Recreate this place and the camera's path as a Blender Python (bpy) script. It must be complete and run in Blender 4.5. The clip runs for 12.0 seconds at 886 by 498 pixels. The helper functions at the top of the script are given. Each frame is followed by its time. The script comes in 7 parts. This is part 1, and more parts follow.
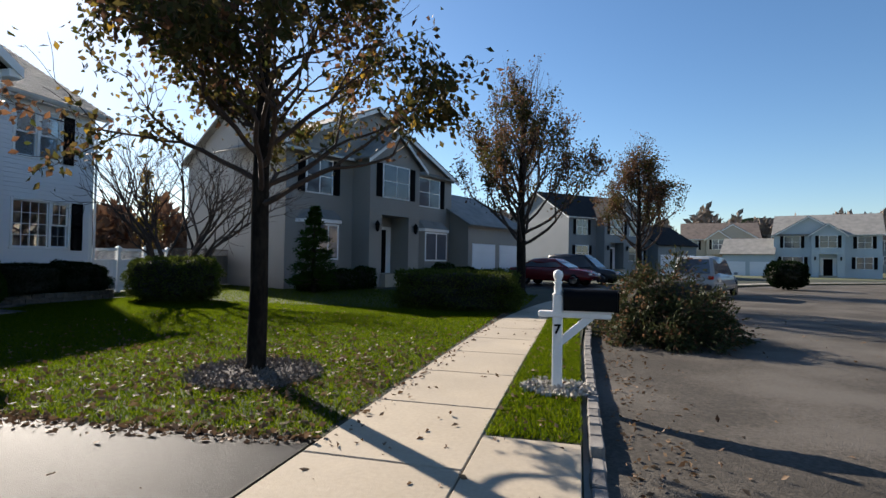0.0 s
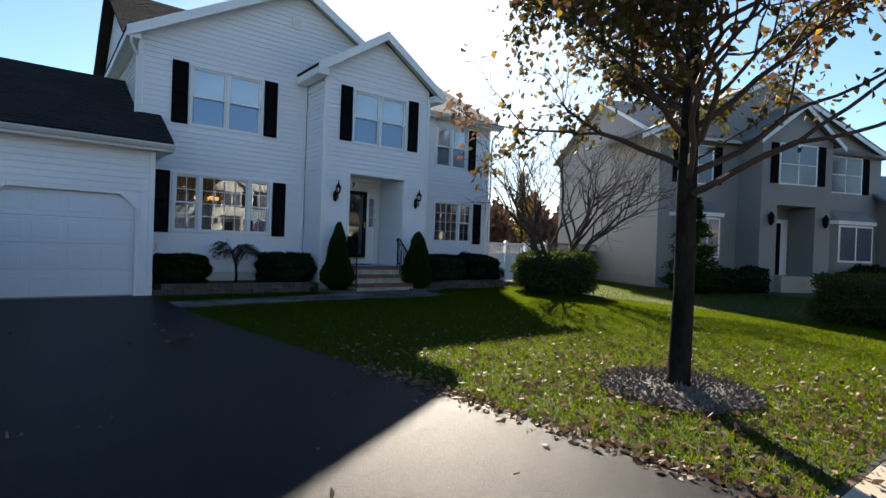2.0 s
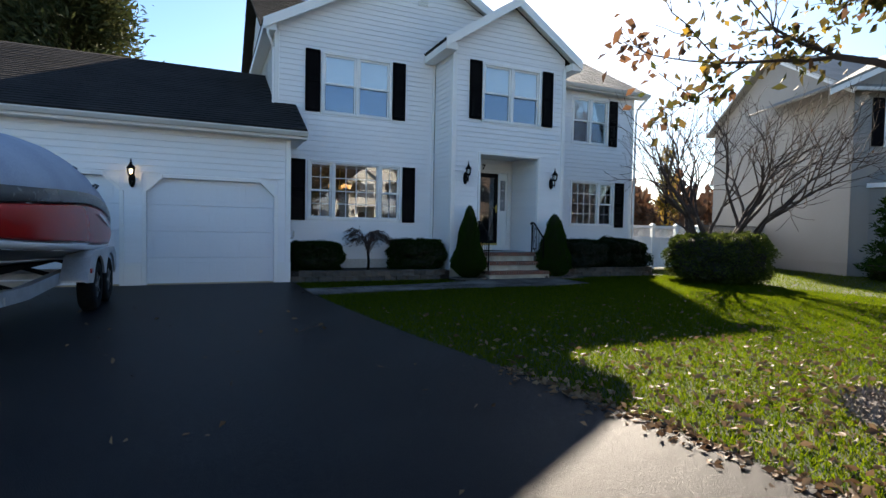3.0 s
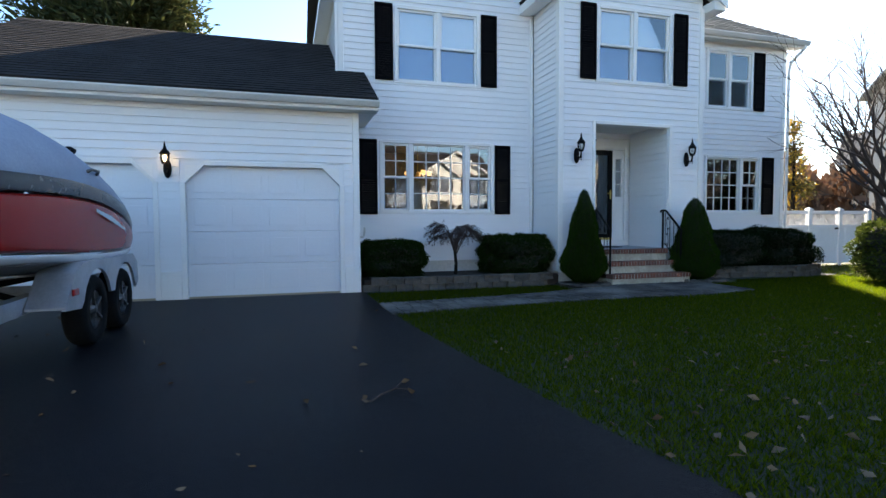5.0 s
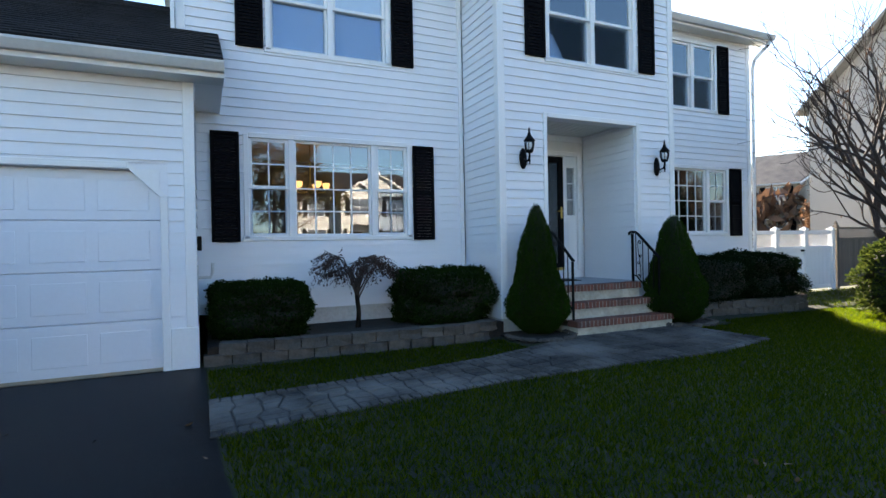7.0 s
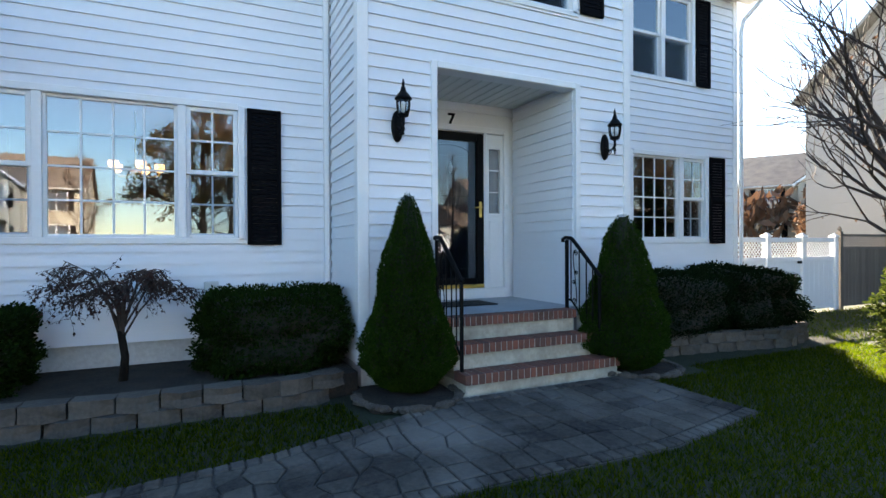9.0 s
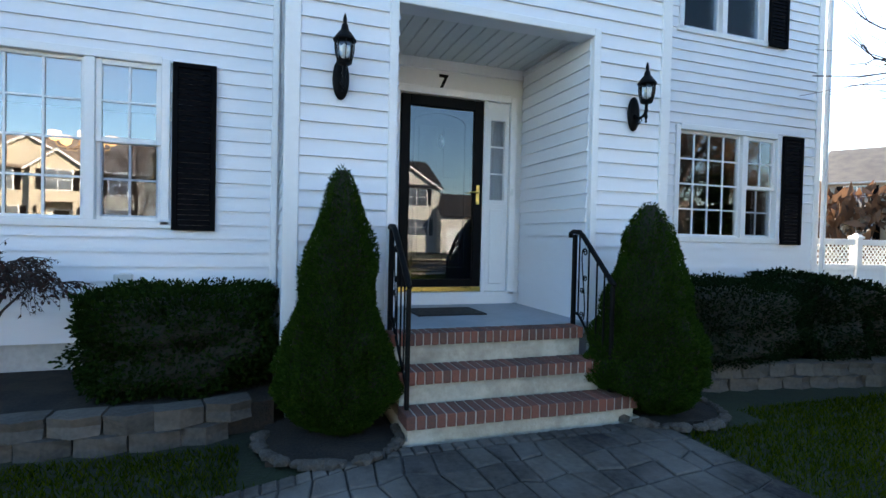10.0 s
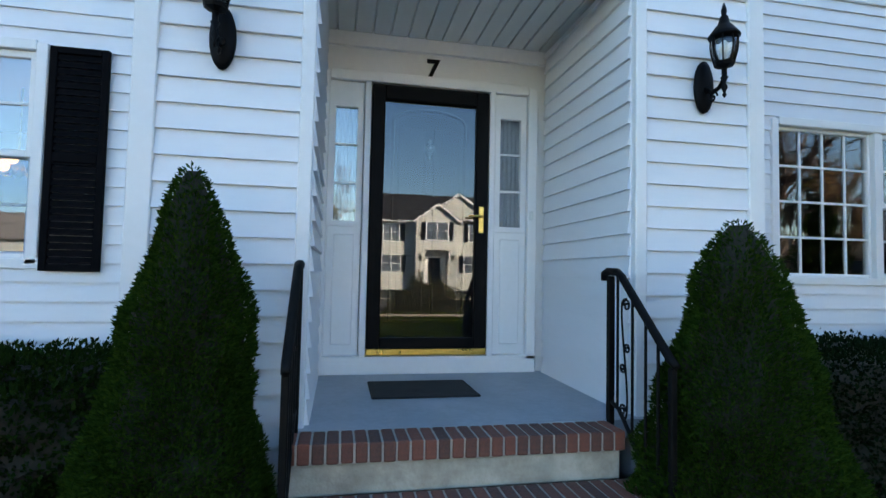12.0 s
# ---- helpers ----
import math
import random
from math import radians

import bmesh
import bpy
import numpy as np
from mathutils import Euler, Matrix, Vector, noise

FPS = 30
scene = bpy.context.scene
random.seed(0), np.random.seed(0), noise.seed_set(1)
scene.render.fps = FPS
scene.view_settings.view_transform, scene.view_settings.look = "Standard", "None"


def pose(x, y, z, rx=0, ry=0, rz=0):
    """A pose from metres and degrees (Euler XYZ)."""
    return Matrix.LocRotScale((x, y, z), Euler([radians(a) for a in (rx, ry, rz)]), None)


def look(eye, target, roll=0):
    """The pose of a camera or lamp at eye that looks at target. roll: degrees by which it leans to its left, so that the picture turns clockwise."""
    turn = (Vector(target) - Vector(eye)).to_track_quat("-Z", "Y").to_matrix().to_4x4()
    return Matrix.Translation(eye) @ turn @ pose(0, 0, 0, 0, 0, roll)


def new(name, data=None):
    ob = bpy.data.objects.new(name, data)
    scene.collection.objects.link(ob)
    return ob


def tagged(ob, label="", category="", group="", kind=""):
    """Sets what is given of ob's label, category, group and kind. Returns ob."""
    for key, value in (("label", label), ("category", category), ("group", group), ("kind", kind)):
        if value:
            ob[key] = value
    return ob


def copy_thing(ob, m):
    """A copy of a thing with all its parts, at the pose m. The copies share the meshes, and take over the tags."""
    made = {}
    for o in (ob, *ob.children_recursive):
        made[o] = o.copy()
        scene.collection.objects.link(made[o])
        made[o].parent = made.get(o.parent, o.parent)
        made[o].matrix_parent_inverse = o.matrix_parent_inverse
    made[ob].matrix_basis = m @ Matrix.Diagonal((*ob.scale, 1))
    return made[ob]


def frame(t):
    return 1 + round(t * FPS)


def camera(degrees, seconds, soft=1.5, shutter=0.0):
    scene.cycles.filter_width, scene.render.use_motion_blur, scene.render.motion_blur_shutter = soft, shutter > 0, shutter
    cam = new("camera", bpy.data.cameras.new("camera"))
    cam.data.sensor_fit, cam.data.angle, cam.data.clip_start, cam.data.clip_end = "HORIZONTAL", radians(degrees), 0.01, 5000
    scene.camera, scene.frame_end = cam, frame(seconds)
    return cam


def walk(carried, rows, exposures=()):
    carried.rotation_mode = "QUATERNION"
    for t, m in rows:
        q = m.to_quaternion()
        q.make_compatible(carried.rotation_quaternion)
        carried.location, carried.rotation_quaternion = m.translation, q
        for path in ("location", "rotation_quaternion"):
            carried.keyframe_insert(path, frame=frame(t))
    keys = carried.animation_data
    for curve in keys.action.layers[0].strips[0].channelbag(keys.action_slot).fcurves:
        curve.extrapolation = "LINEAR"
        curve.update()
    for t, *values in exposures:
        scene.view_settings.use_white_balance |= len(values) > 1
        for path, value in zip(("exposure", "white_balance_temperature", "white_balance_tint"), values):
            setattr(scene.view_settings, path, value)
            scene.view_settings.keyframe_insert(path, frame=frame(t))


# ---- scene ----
cam = camera(80.6, 12.0)
PATH = [
    (0, (0.302, -0.446, 1.304), (-0.202, 1.489, 1.344), 1.0),
    (0.5, (0.207, -0.463, 1.336), (-0.613, 1.362, 1.37), 1.2),
    (1, (0.024, -0.436, 1.345), (-1.127, 1.2, 1.376), 1.8),
    (1.5, (-0.241, -0.351, 1.326), (-1.621, 1.096, 1.344), 2.2),
    (2, (-0.602, -0.26, 1.313), (-2.176, 0.974, 1.298), 2.1),
    (2.5, (-0.999, -0.102, 1.281), (-2.711, 0.93, 1.234), 1.5),
    (3, (-1.533, 0.116, 1.205), (-3.355, 0.938, 1.132), 1.1),
    (3.5, (-2.091, 0.33, 1.146), (-3.977, 0.99, 1.053), 1.1),
    (5.5, (-5.007, 0.76, 1.224), (-6.924, 1.323, 1.128), -0.3),
    (6, (-5.785, 1.065, 1.264), (-7.678, 1.704, 1.188), -0.8),
    (6.5, (-6.408, 1.386, 1.254), (-8.271, 2.111, 1.213), -1.1),
    (7, (-7.043, 1.837, 1.26), (-8.862, 2.668, 1.252), -1.1),
    (7.5, (-7.5, 2.356, 1.302), (-9.282, 3.263, 1.303), -1.1),
    (9.5, (-9.093, 4.978, 1.355), (-10.931, 5.766, 1.329), 0.8),
    (10, (-9.534, 5.569, 1.36), (-11.424, 6.221, 1.32), 1.3),
    (10.5, (-9.918, 5.941, 1.383), (-11.837, 6.504, 1.344), 1.7),
    (11, (-10.277, 6.219, 1.423), (-12.208, 6.738, 1.416), 1.9),
    (11.5, (-10.553, 6.442, 1.421), (-12.5, 6.895, 1.467), 1.9),
    (12, (-10.849, 6.683, 1.407), (-12.808, 7.073, 1.506), 1.2),
]
SUN = Vector((-0.806, 0.591, 0.538)).normalized()      # towards the sun
EXPOSURES = [(0.0, 1.0, 7100, 12), (1.0, 1.12, 7200, 12), (1.5, 1.3, 7300, 12), (2.5, 1.68, 7600, 12), (3.7, 2.05, 7800, 12), (5.5, 2.6, 7900, 12), (7.5, 2.65, 7900, 12), (9.5, 2.95, 8200, 12), (12.0, 3.0, 8200, 10)]
walk(cam, [(t, look(eye, target, roll)) for t, eye, target, roll in PATH], EXPOSURES)

# ---- world and sun ----
world = bpy.data.worlds.new("world")
scene.world = world
world.use_nodes = True
wn, wl = world.node_tree.nodes, world.node_tree.links
sky = wn.new("ShaderNodeTexSky")
sky.sky_type = "NISHITA"
sky.sun_disc = False
sky.sun_elevation = math.asin(SUN.z)
sky.sun_rotation = math.atan2(SUN.x, SUN.y)
sky.air_density, sky.dust_density, sky.ozone_density = 1.0, 0.3, 4.5
wn["Background"].inputs["Strength"].default_value = 0.08
hue = wn.new("ShaderNodeHueSaturation")          # clear dry autumn air
hue.inputs["Saturation"].default_value = 1.12
wl.new(sky.outputs[0], hue.inputs["Color"])
wl.new(hue.outputs[0], wn["Background"].inputs["Color"])
lamp = bpy.data.lights.new("sun", "SUN")
lamp.energy, lamp.angle, lamp.color = 4.8, radians(0.53), (1.0, 0.95, 0.88)
sun = new("sun", lamp)
sun.matrix_world = look(SUN * 60, (0, 0, 0))


# ---- materials ----
def mat(name, col, col2=None, rough=0.6, metal=0.0, big=0.6, fine=25.0, bump=0.15, bump_scale=60.0, var=0.25, rand=0.0, island=False,
        rough_var=0.1, spec=0.5, stretch=(1, 1, 1), stain=None, stain_scale=1.0, stain_amount=0.0):
    """A surface with variation at two scales, relief, and its own spread from piece to piece."""
    m = bpy.data.materials.new(name)
    m.use_nodes = True
    n, l = m.node_tree.nodes, m.node_tree.links
    b = n["Principled BSDF"]
    col2 = col2 or tuple(c * 0.7 for c in col)
    co = n.new("ShaderNodeTexCoord")
    mp = n.new("ShaderNodeMapping")
    mp.inputs["Scale"].default_value = stretch
    l.new(co.outputs["Object"], mp.inputs[0])

    def nz(scale, detail=4.0):
        t = n.new("ShaderNodeTexNoise")
        t.inputs["Scale"].default_value, t.inputs["Detail"].default_value = scale, detail
        l.new(mp.outputs[0], t.inputs["Vector"])
        return t.outputs["Fac"]

    def calc(op, a, c):
        t = n.new("ShaderNodeMath")
        t.operation = op
        for s, v in zip(t.inputs, (a, c)):
            if isinstance(v, (int, float)):
                s.default_value = v
            else:
                l.new(v, s)
        return t.outputs[0]

    f = calc("ADD", calc("MULTIPLY", nz(big), 0.6), calc("MULTIPLY", nz(fine), 0.4))
    r = n.new("ShaderNodeMapRange")
    r.inputs["From Min"].default_value, r.inputs["From Max"].default_value = 0.5 - 0.12, 0.5 + 0.12
    r.inputs["To Min"].default_value, r.inputs["To Max"].default_value = 0.5 - 2 * var, 0.5 + 2 * var
    l.new(f, r.inputs["Value"])
    fac = r.outputs[0]
    if rand:
        if island:
            g = n.new("ShaderNodeNewGeometry").outputs["Random Per Island"]
        else:
            g = n.new("ShaderNodeObjectInfo").outputs["Random"]
        fac = calc("ADD", calc("MULTIPLY", fac, 1 - rand), calc("MULTIPLY", g, rand))
    mix = n.new("ShaderNodeMix")
    mix.data_type = "RGBA"
    l.new(fac, mix.inputs["Factor"])
    mix.inputs[6].default_value, mix.inputs[7].default_value = (*col2, 1), (*col, 1)
    out = mix.outputs[2]
    if stain:
        mix2 = n.new("ShaderNodeMix")
        mix2.data_type = "RGBA"
        r2 = n.new("ShaderNodeMapRange")
        r2.inputs["From Min"].default_value, r2.inputs["From Max"].default_value = 0.48, 0.68
        r2.inputs["To Max"].default_value = stain_amount
        l.new(nz(stain_scale, 8.0), r2.inputs["Value"])
        l.new(r2.outputs[0], mix2.inputs["Factor"])
        l.new(out, mix2.inputs[6])
        mix2.inputs[7].default_value = (*stain, 1)
        out = mix2.outputs[2]
    l.new(out, b.inputs["Base Color"])
    b.inputs["Metallic"].default_value = metal
    b.inputs["Specular IOR Level"].default_value = spec
    rr = n.new("ShaderNodeMapRange")
    rr.inputs["To Min"].default_value, rr.inputs["To Max"].default_value = max(0.02, rough - rough_var), min(1.0, rough + rough_var)
    l.new(nz(fine * 0.5), rr.inputs["Value"])
    l.new(rr.outputs[0], b.inputs["Roughness"])
    if bump:
        bp = n.new("ShaderNodeBump")
        bp.inputs["Strength"].default_value, bp.inputs["Distance"].default_value = bump, 0.01
        l.new(nz(bump_scale, 6.0), bp.inputs["Height"])
        l.new(bp.outputs[0], b.inputs["Normal"])
    return m


def leaf_mat(name, col, col2, through_light=0.35, rough=0.6, spec=0.2):
    """A leaf: its own tint from leaf to leaf, and some light passing through it."""
    m = bpy.data.materials.new(name)
    m.use_nodes = True
    n, l = m.node_tree.nodes, m.node_tree.links
    b = n["Principled BSDF"]
    b.inputs["Roughness"].default_value = rough
    b.inputs["Specular IOR Level"].default_value = spec
    g = n.new("ShaderNodeNewGeometry").outputs["Random Per Island"]
    mix = n.new("ShaderNodeMix")
    mix.data_type = "RGBA"
    mix.inputs[6].default_value, mix.inputs[7].default_value = (*col, 1), (*col2, 1)
    l.new(g, mix.inputs["Factor"])
    l.new(mix.outputs[2], b.inputs["Base Color"])
    tr = n.new("ShaderNodeBsdfTranslucent")
    l.new(mix.outputs[2], tr.inputs["Color"])
    ms = n.new("ShaderNodeMixShader")
    ms.inputs[0].default_value = through_light
    l.new(b.outputs[0], ms.inputs[1])
    l.new(tr.outputs[0], ms.inputs[2])
    l.new(ms.outputs[0], n["Material Output"].inputs["Surface"])
    return m


def glass_mat(name, tint=(1, 1, 1), gloss=0.12, wave=0.05):
    """A thin window pane: clear, with a mirror image that grows at grazing angles."""
    m = bpy.data.materials.new(name)
    m.use_nodes = True
    n, l = m.node_tree.nodes, m.node_tree.links
    t, g, ms = n.new("ShaderNodeBsdfTransparent"), n.new("ShaderNodeBsdfGlossy"), n.new("ShaderNodeMixShader")
    t.inputs["Color"].default_value = (*tint, 1)
    g.inputs["Roughness"].default_value = 0.003
    nz = n.new("ShaderNodeTexNoise")
    nz.inputs["Scale"].default_value = 1.3
    bp = n.new("ShaderNodeBump")
    bp.inputs["Strength"].default_value, bp.inputs["Distance"].default_value = wave, 0.02
    l.new(nz.outputs["Fac"], bp.inputs["Height"])
    if wave:
        l.new(bp.outputs[0], g.inputs["Normal"])
    fr = n.new("ShaderNodeFresnel")
    fr.inputs["IOR"].default_value = 1.5
    mp = n.new("ShaderNodeMapRange")
    mp.inputs["From Min"].default_value, mp.inputs["To Min"].default_value = 0.04, gloss
    l.new(fr.outputs[0], mp.inputs["Value"])
    l.new(mp.outputs[0], ms.inputs[0])
    l.new(t.outputs[0], ms.inputs[1])
    l.new(g.outputs[0], ms.inputs[2])
    l.new(ms.outputs[0], n["Material Output"].inputs["Surface"])
    return m


def glow_mat(name, col, strength):
    m = bpy.data.materials.new(name)
    m.use_nodes = True
    b = m.node_tree.nodes["Principled BSDF"]
    b.inputs["Base Color"].default_value = (*col, 1)
    b.inputs["Emission Color"].default_value = (*col, 1)
    b.inputs["Emission Strength"].default_value = strength
    return m


M_SIDING = mat("white_vinyl_siding", (0.80, 0.81, 0.83), (0.72, 0.73, 0.75), rough=0.45, var=0.12, big=0.4, fine=9, bump=0.05, bump_scale=30, rand=0.25, stretch=(1, 0.4, 3))
M_TRIM = mat("white_trim", (0.82, 0.82, 0.82), (0.74, 0.74, 0.73), rough=0.4, var=0.12, bump=0.04)
M_SOFFIT = mat("grey_white_soffit", (0.70, 0.72, 0.70), (0.62, 0.64, 0.62), rough=0.5, var=0.12, bump=0.04)
M_SHUTTER = mat("black_shutter", (0.003, 0.003, 0.004), (0.005, 0.005, 0.006), spec=0.03, rough=0.7, var=0.2, bump=0.05)
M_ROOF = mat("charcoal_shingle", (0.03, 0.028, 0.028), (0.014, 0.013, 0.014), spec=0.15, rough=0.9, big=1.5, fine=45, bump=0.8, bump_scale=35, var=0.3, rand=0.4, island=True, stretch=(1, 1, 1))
M_ROOF_GREY = mat("pale_grey_shingle", (0.26, 0.25, 0.23), (0.17, 0.165, 0.155), rough=0.85, big=1.5, fine=40, bump=0.6, bump_scale=35)
M_GUTTER = mat("grey_white_aluminium", (0.62, 0.62, 0.6), (0.5, 0.5, 0.48), rough=0.4, var=0.15, bump=0.03)
M_GARAGE = mat("white_garage_panel", (0.74, 0.77, 0.82), (0.68, 0.71, 0.76), rough=0.4, var=0.12, bump=0.1, bump_scale=110)
M_CONC = mat("pale_concrete", (0.42, 0.35, 0.26), (0.31, 0.26, 0.195), rough=0.85, big=0.9, fine=30, bump=0.3, bump_scale=90, rand=0.25, stain=(0.30, 0.26, 0.21), stain_scale=1.3, stain_amount=0.35)
M_FOUND = mat("painted_foundation", (0.60, 0.60, 0.58), (0.45, 0.44, 0.42), rough=0.8, bump=0.35, bump_scale=50)
M_ASPHALT = mat("street_asphalt", (0.100, 0.086, 0.070), (0.044, 0.038, 0.031), rough=0.85, spec=0.25, big=0.5, fine=32, bump=1.0, bump_scale=70, var=0.4, stain=(0.12, 0.11, 0.10), stain_scale=0.5, stain_amount=0.5)
M_DRIVE = mat("sealed_driveway", (0.006, 0.007, 0.010), (0.0035, 0.004, 0.0065), spec=0.068, rough=0.43, big=0.5, fine=50, bump=0.55, bump_scale=150, var=0.3, rough_var=0.1, stain=(0.018, 0.018, 0.018), stain_scale=0.8, stain_amount=0.4)
M_LAWN = mat("lawn_soil", (0.015, 0.024, 0.005), (0.008, 0.012, 0.003), rough=0.95, big=0.7, fine=14, bump=0.8, bump_scale=40, var=0.3, stain=(0.05, 0.045, 0.018), stain_scale=0.8, stain_amount=0.5)
M_GROUND = mat("distant_ground", (0.08, 0.10, 0.035), (0.06, 0.06, 0.03), rough=0.95, big=0.1, fine=2.0, bump=0.3)
M_MULCH = mat("dark_mulch", (0.035, 0.022, 0.014), (0.012, 0.008, 0.006), rough=0.95, big=4, fine=60, bump=1.0, bump_scale=45, var=0.35)
M_BARK_MULCH = mat("grey_bark_chips", (0.17, 0.145, 0.125), (0.06, 0.05, 0.044), rough=0.95, big=4, fine=40, bump=1.0, bump_scale=40, rand=0.6, island=True)
M_BLOCK = mat("tan_retaining_block", (0.13, 0.108, 0.088), (0.045, 0.037, 0.03), rough=0.9, big=4, fine=35, bump=0.9, bump_scale=28, rand=0.45)
M_BRICK = mat("red_brick", (0.27, 0.08, 0.048), (0.08, 0.042, 0.034), rough=0.8, big=5, fine=60, bump=0.5, bump_scale=70, rand=0.6)
M_MORTAR = mat("mortar", (0.42, 0.38, 0.33), (0.3, 0.27, 0.23), rough=0.9, fine=60, bump=0.5)
M_STEPCONC = mat("step_riser_concrete", (0.50, 0.46, 0.38), (0.34, 0.30, 0.24), rough=0.85, big=3, fine=25, bump=0.4, stain=(0.2, 0.18, 0.14), stain_scale=4, stain_amount=0.5)
M_PORCH = mat("grey_blue_porch_paint", (0.36, 0.39, 0.42), (0.28, 0.31, 0.33), rough=0.55, big=2, fine=30, bump=0.15)
M_PAVER = mat("slate_grey_paver", (0.135, 0.115, 0.095), (0.024, 0.022, 0.022), rough=0.9, spec=0.15, big=1.6, fine=30, bump=0.8, bump_scale=30, rand=0.45, stain=(0.21, 0.185, 0.165), stain_scale=1.1, stain_amount=0.75)
M_SAND = mat("joint_sand", (0.09, 0.08, 0.07), (0.045, 0.04, 0.036), rough=0.95, bump=0.5)
M_KERB = mat("granite_kerb_block", (0.24, 0.22, 0.20), (0.10, 0.094, 0.088), rough=0.85, big=5, fine=50, bump=0.7, rand=0.5)
M_IRON = mat("black_wrought_iron", (0.003, 0.003, 0.0035), (0.006, 0.0055, 0.005), rough=0.55, bump=0.15, bump_scale=90, spec=0.12)
M_BLACK = mat("satin_black_paint", (0.0025, 0.0025, 0.003), (0.004, 0.004, 0.0045), spec=0.08, rough=0.5, bump=0.03)
M_BRASS = mat("polished_brass", (0.75, 0.52, 0.16), (0.6, 0.4, 0.1), rough=0.3, metal=1.0, bump=0.05)
M_MAT = mat("black_rubber_mat", (0.012, 0.012, 0.012), (0.02, 0.02, 0.02), rough=0.9, bump=0.9, bump_scale=120)
M_GLASS = glass_mat("window_glass", (0.90, 0.93, 0.94), 0.17)
M_UPGLASS = glass_mat("upper_window_glass", (0.93, 0.95, 0.96), 0.26, 0.0)
M_DOORGLASS = glass_mat("storm_door_glass", (0.6, 0.66, 0.7), 0.085)
M_LAMPGLASS = glass_mat("lantern_glass", (0.9, 0.93, 0.93), 0.10)
M_ROOM = mat("room_wall", (0.16, 0.11, 0.07), (0.12, 0.085, 0.055), rough=0.9, bump=0.05)
M_FLOORIN = mat("room_floor", (0.16, 0.09, 0.05), (0.1, 0.06, 0.03), rough=0.5, bump=0.1)
M_BLIND = mat("white_window_blind", (0.86, 0.87, 0.88), (0.8, 0.81, 0.83), rough=0.7, bump=0.08)
M_SCREEN = glass_mat("insect_screen", (0.62, 0.70, 0.80), 0.02, 0.0)
M_CURTAIN = mat("grey_sheer_curtain", (0.42, 0.42, 0.43), (0.3, 0.3, 0.31), rough=0.85, bump=0.1, stretch=(1, 6, 0.3))
M_BARK = mat("grey_brown_bark", (0.024, 0.019, 0.015), (0.008, 0.0066, 0.0055), spec=0.1, rough=0.95, big=5, fine=30, bump=1.0, bump_scale=22, var=0.35, stretch=(1, 1, 0.35))
M_TWIG = mat("brown_twig", (0.065, 0.042, 0.033), (0.03, 0.02, 0.016), rough=0.9, big=5, fine=40, bump=0.4)
L_PEAR = leaf_mat("olive_pear_leaf", (0.040, 0.050, 0.012), (0.10, 0.068, 0.025), 0.55)
L_RUST = leaf_mat("rust_leaf", (0.17, 0.085, 0.045), (0.085, 0.05, 0.032), 0.5)
L_GOLD = leaf_mat("gold_leaf", (0.42, 0.24, 0.03), (0.20, 0.16, 0.03), 0.45)
L_BOX = leaf_mat("boxwood_leaf", (0.006, 0.017, 0.003), (0.018, 0.038, 0.006), 0.25, 0.8, 0.05)
L_YEW = leaf_mat("yew_needle", (0.004, 0.011, 0.003), (0.009, 0.021, 0.007), 0.2, 0.8, 0.04)
L_SPRUCE = leaf_mat("spruce_needle", (0.011, 0.032, 0.004), (0.034, 0.070, 0.009), 0.25, 0.8, 0.04)
L_HEDGE = leaf_mat("privet_leaf", (0.03, 0.05, 0.010), (0.085, 0.105, 0.02), 0.4, 0.7, 0.08)
L_PINE = leaf_mat("pine_needle", (0.03, 0.045, 0.016), (0.07, 0.07, 0.025), 0.25)
L_DRY = leaf_mat("dry_leaf", (0.24, 0.155, 0.09), (0.085, 0.045, 0.025), 0.2, 0.6, 0.2)
L_GRASS = leaf_mat("grass_blade", (0.020, 0.052, 0.003), (0.120, 0.150, 0.006), 0.84, 0.75, 0.03)
L_CHIP = leaf_mat("pale_chip", (0.52, 0.49, 0.45), (0.28, 0.26, 0.23), 0.0, 0.8)
L_BARKCHIP = leaf_mat("grey_bark_chip", (0.24, 0.20, 0.17), (0.08, 0.065, 0.055), 0.0, 0.9)
# Fill for solid cores: the shade among the leaves put into a dark colour.
M_CORE = mat("shrub_shade_core", (0.012, 0.016, 0.008), (0.02, 0.016, 0.01), rough=0.95, bump=0.5)


# ---- building helpers ----
def where(ob):
    p = Vector((0, 0, 0))
    while ob:
        p += ob.location
        ob = ob.parent
    return p


def thing(name, loc, label, category, group="", kind=""):
    ob = new(name)
    ob.location = loc
    return tagged(ob, label, category, group, kind)


def smooth(me, on=True):
    for p in me.polygons:
        p.use_smooth = on


def part(name, bm, material, parent, label="", soft=False):
    """Links a bmesh, drawn in world places, as one mesh under a thing or a part."""
    me = bpy.data.meshes.new(name)
    if parent:
        bmesh.ops.translate(bm, verts=bm.verts, vec=-where(parent))
    bm.normal_update()
    bm.to_mesh(me)
    bm.free()
    me.materials.append(material)
    if soft:
        smooth(me)
    ob = new(name, me)
    ob.parent = parent
    return tagged(ob, label)


def piece(name, me, parent, loc, rot=None):
    """One more object on a shared mesh, at a world place."""
    ob = new(name, me)
    ob.parent = parent
    ob.location = Vector(loc) - where(parent)
    if rot:
        ob.rotation_euler = rot
    return ob


def mesh_of(name, bm, material):
    me = bpy.data.meshes.new(name)
    bm.normal_update()
    bm.to_mesh(me)
    bm.free()
    me.materials.append(material)
    return me


def structure(name, bm, material, label, category, kind="structure"):
    return tagged(part(name, bm, material, None), label, category, "", kind)


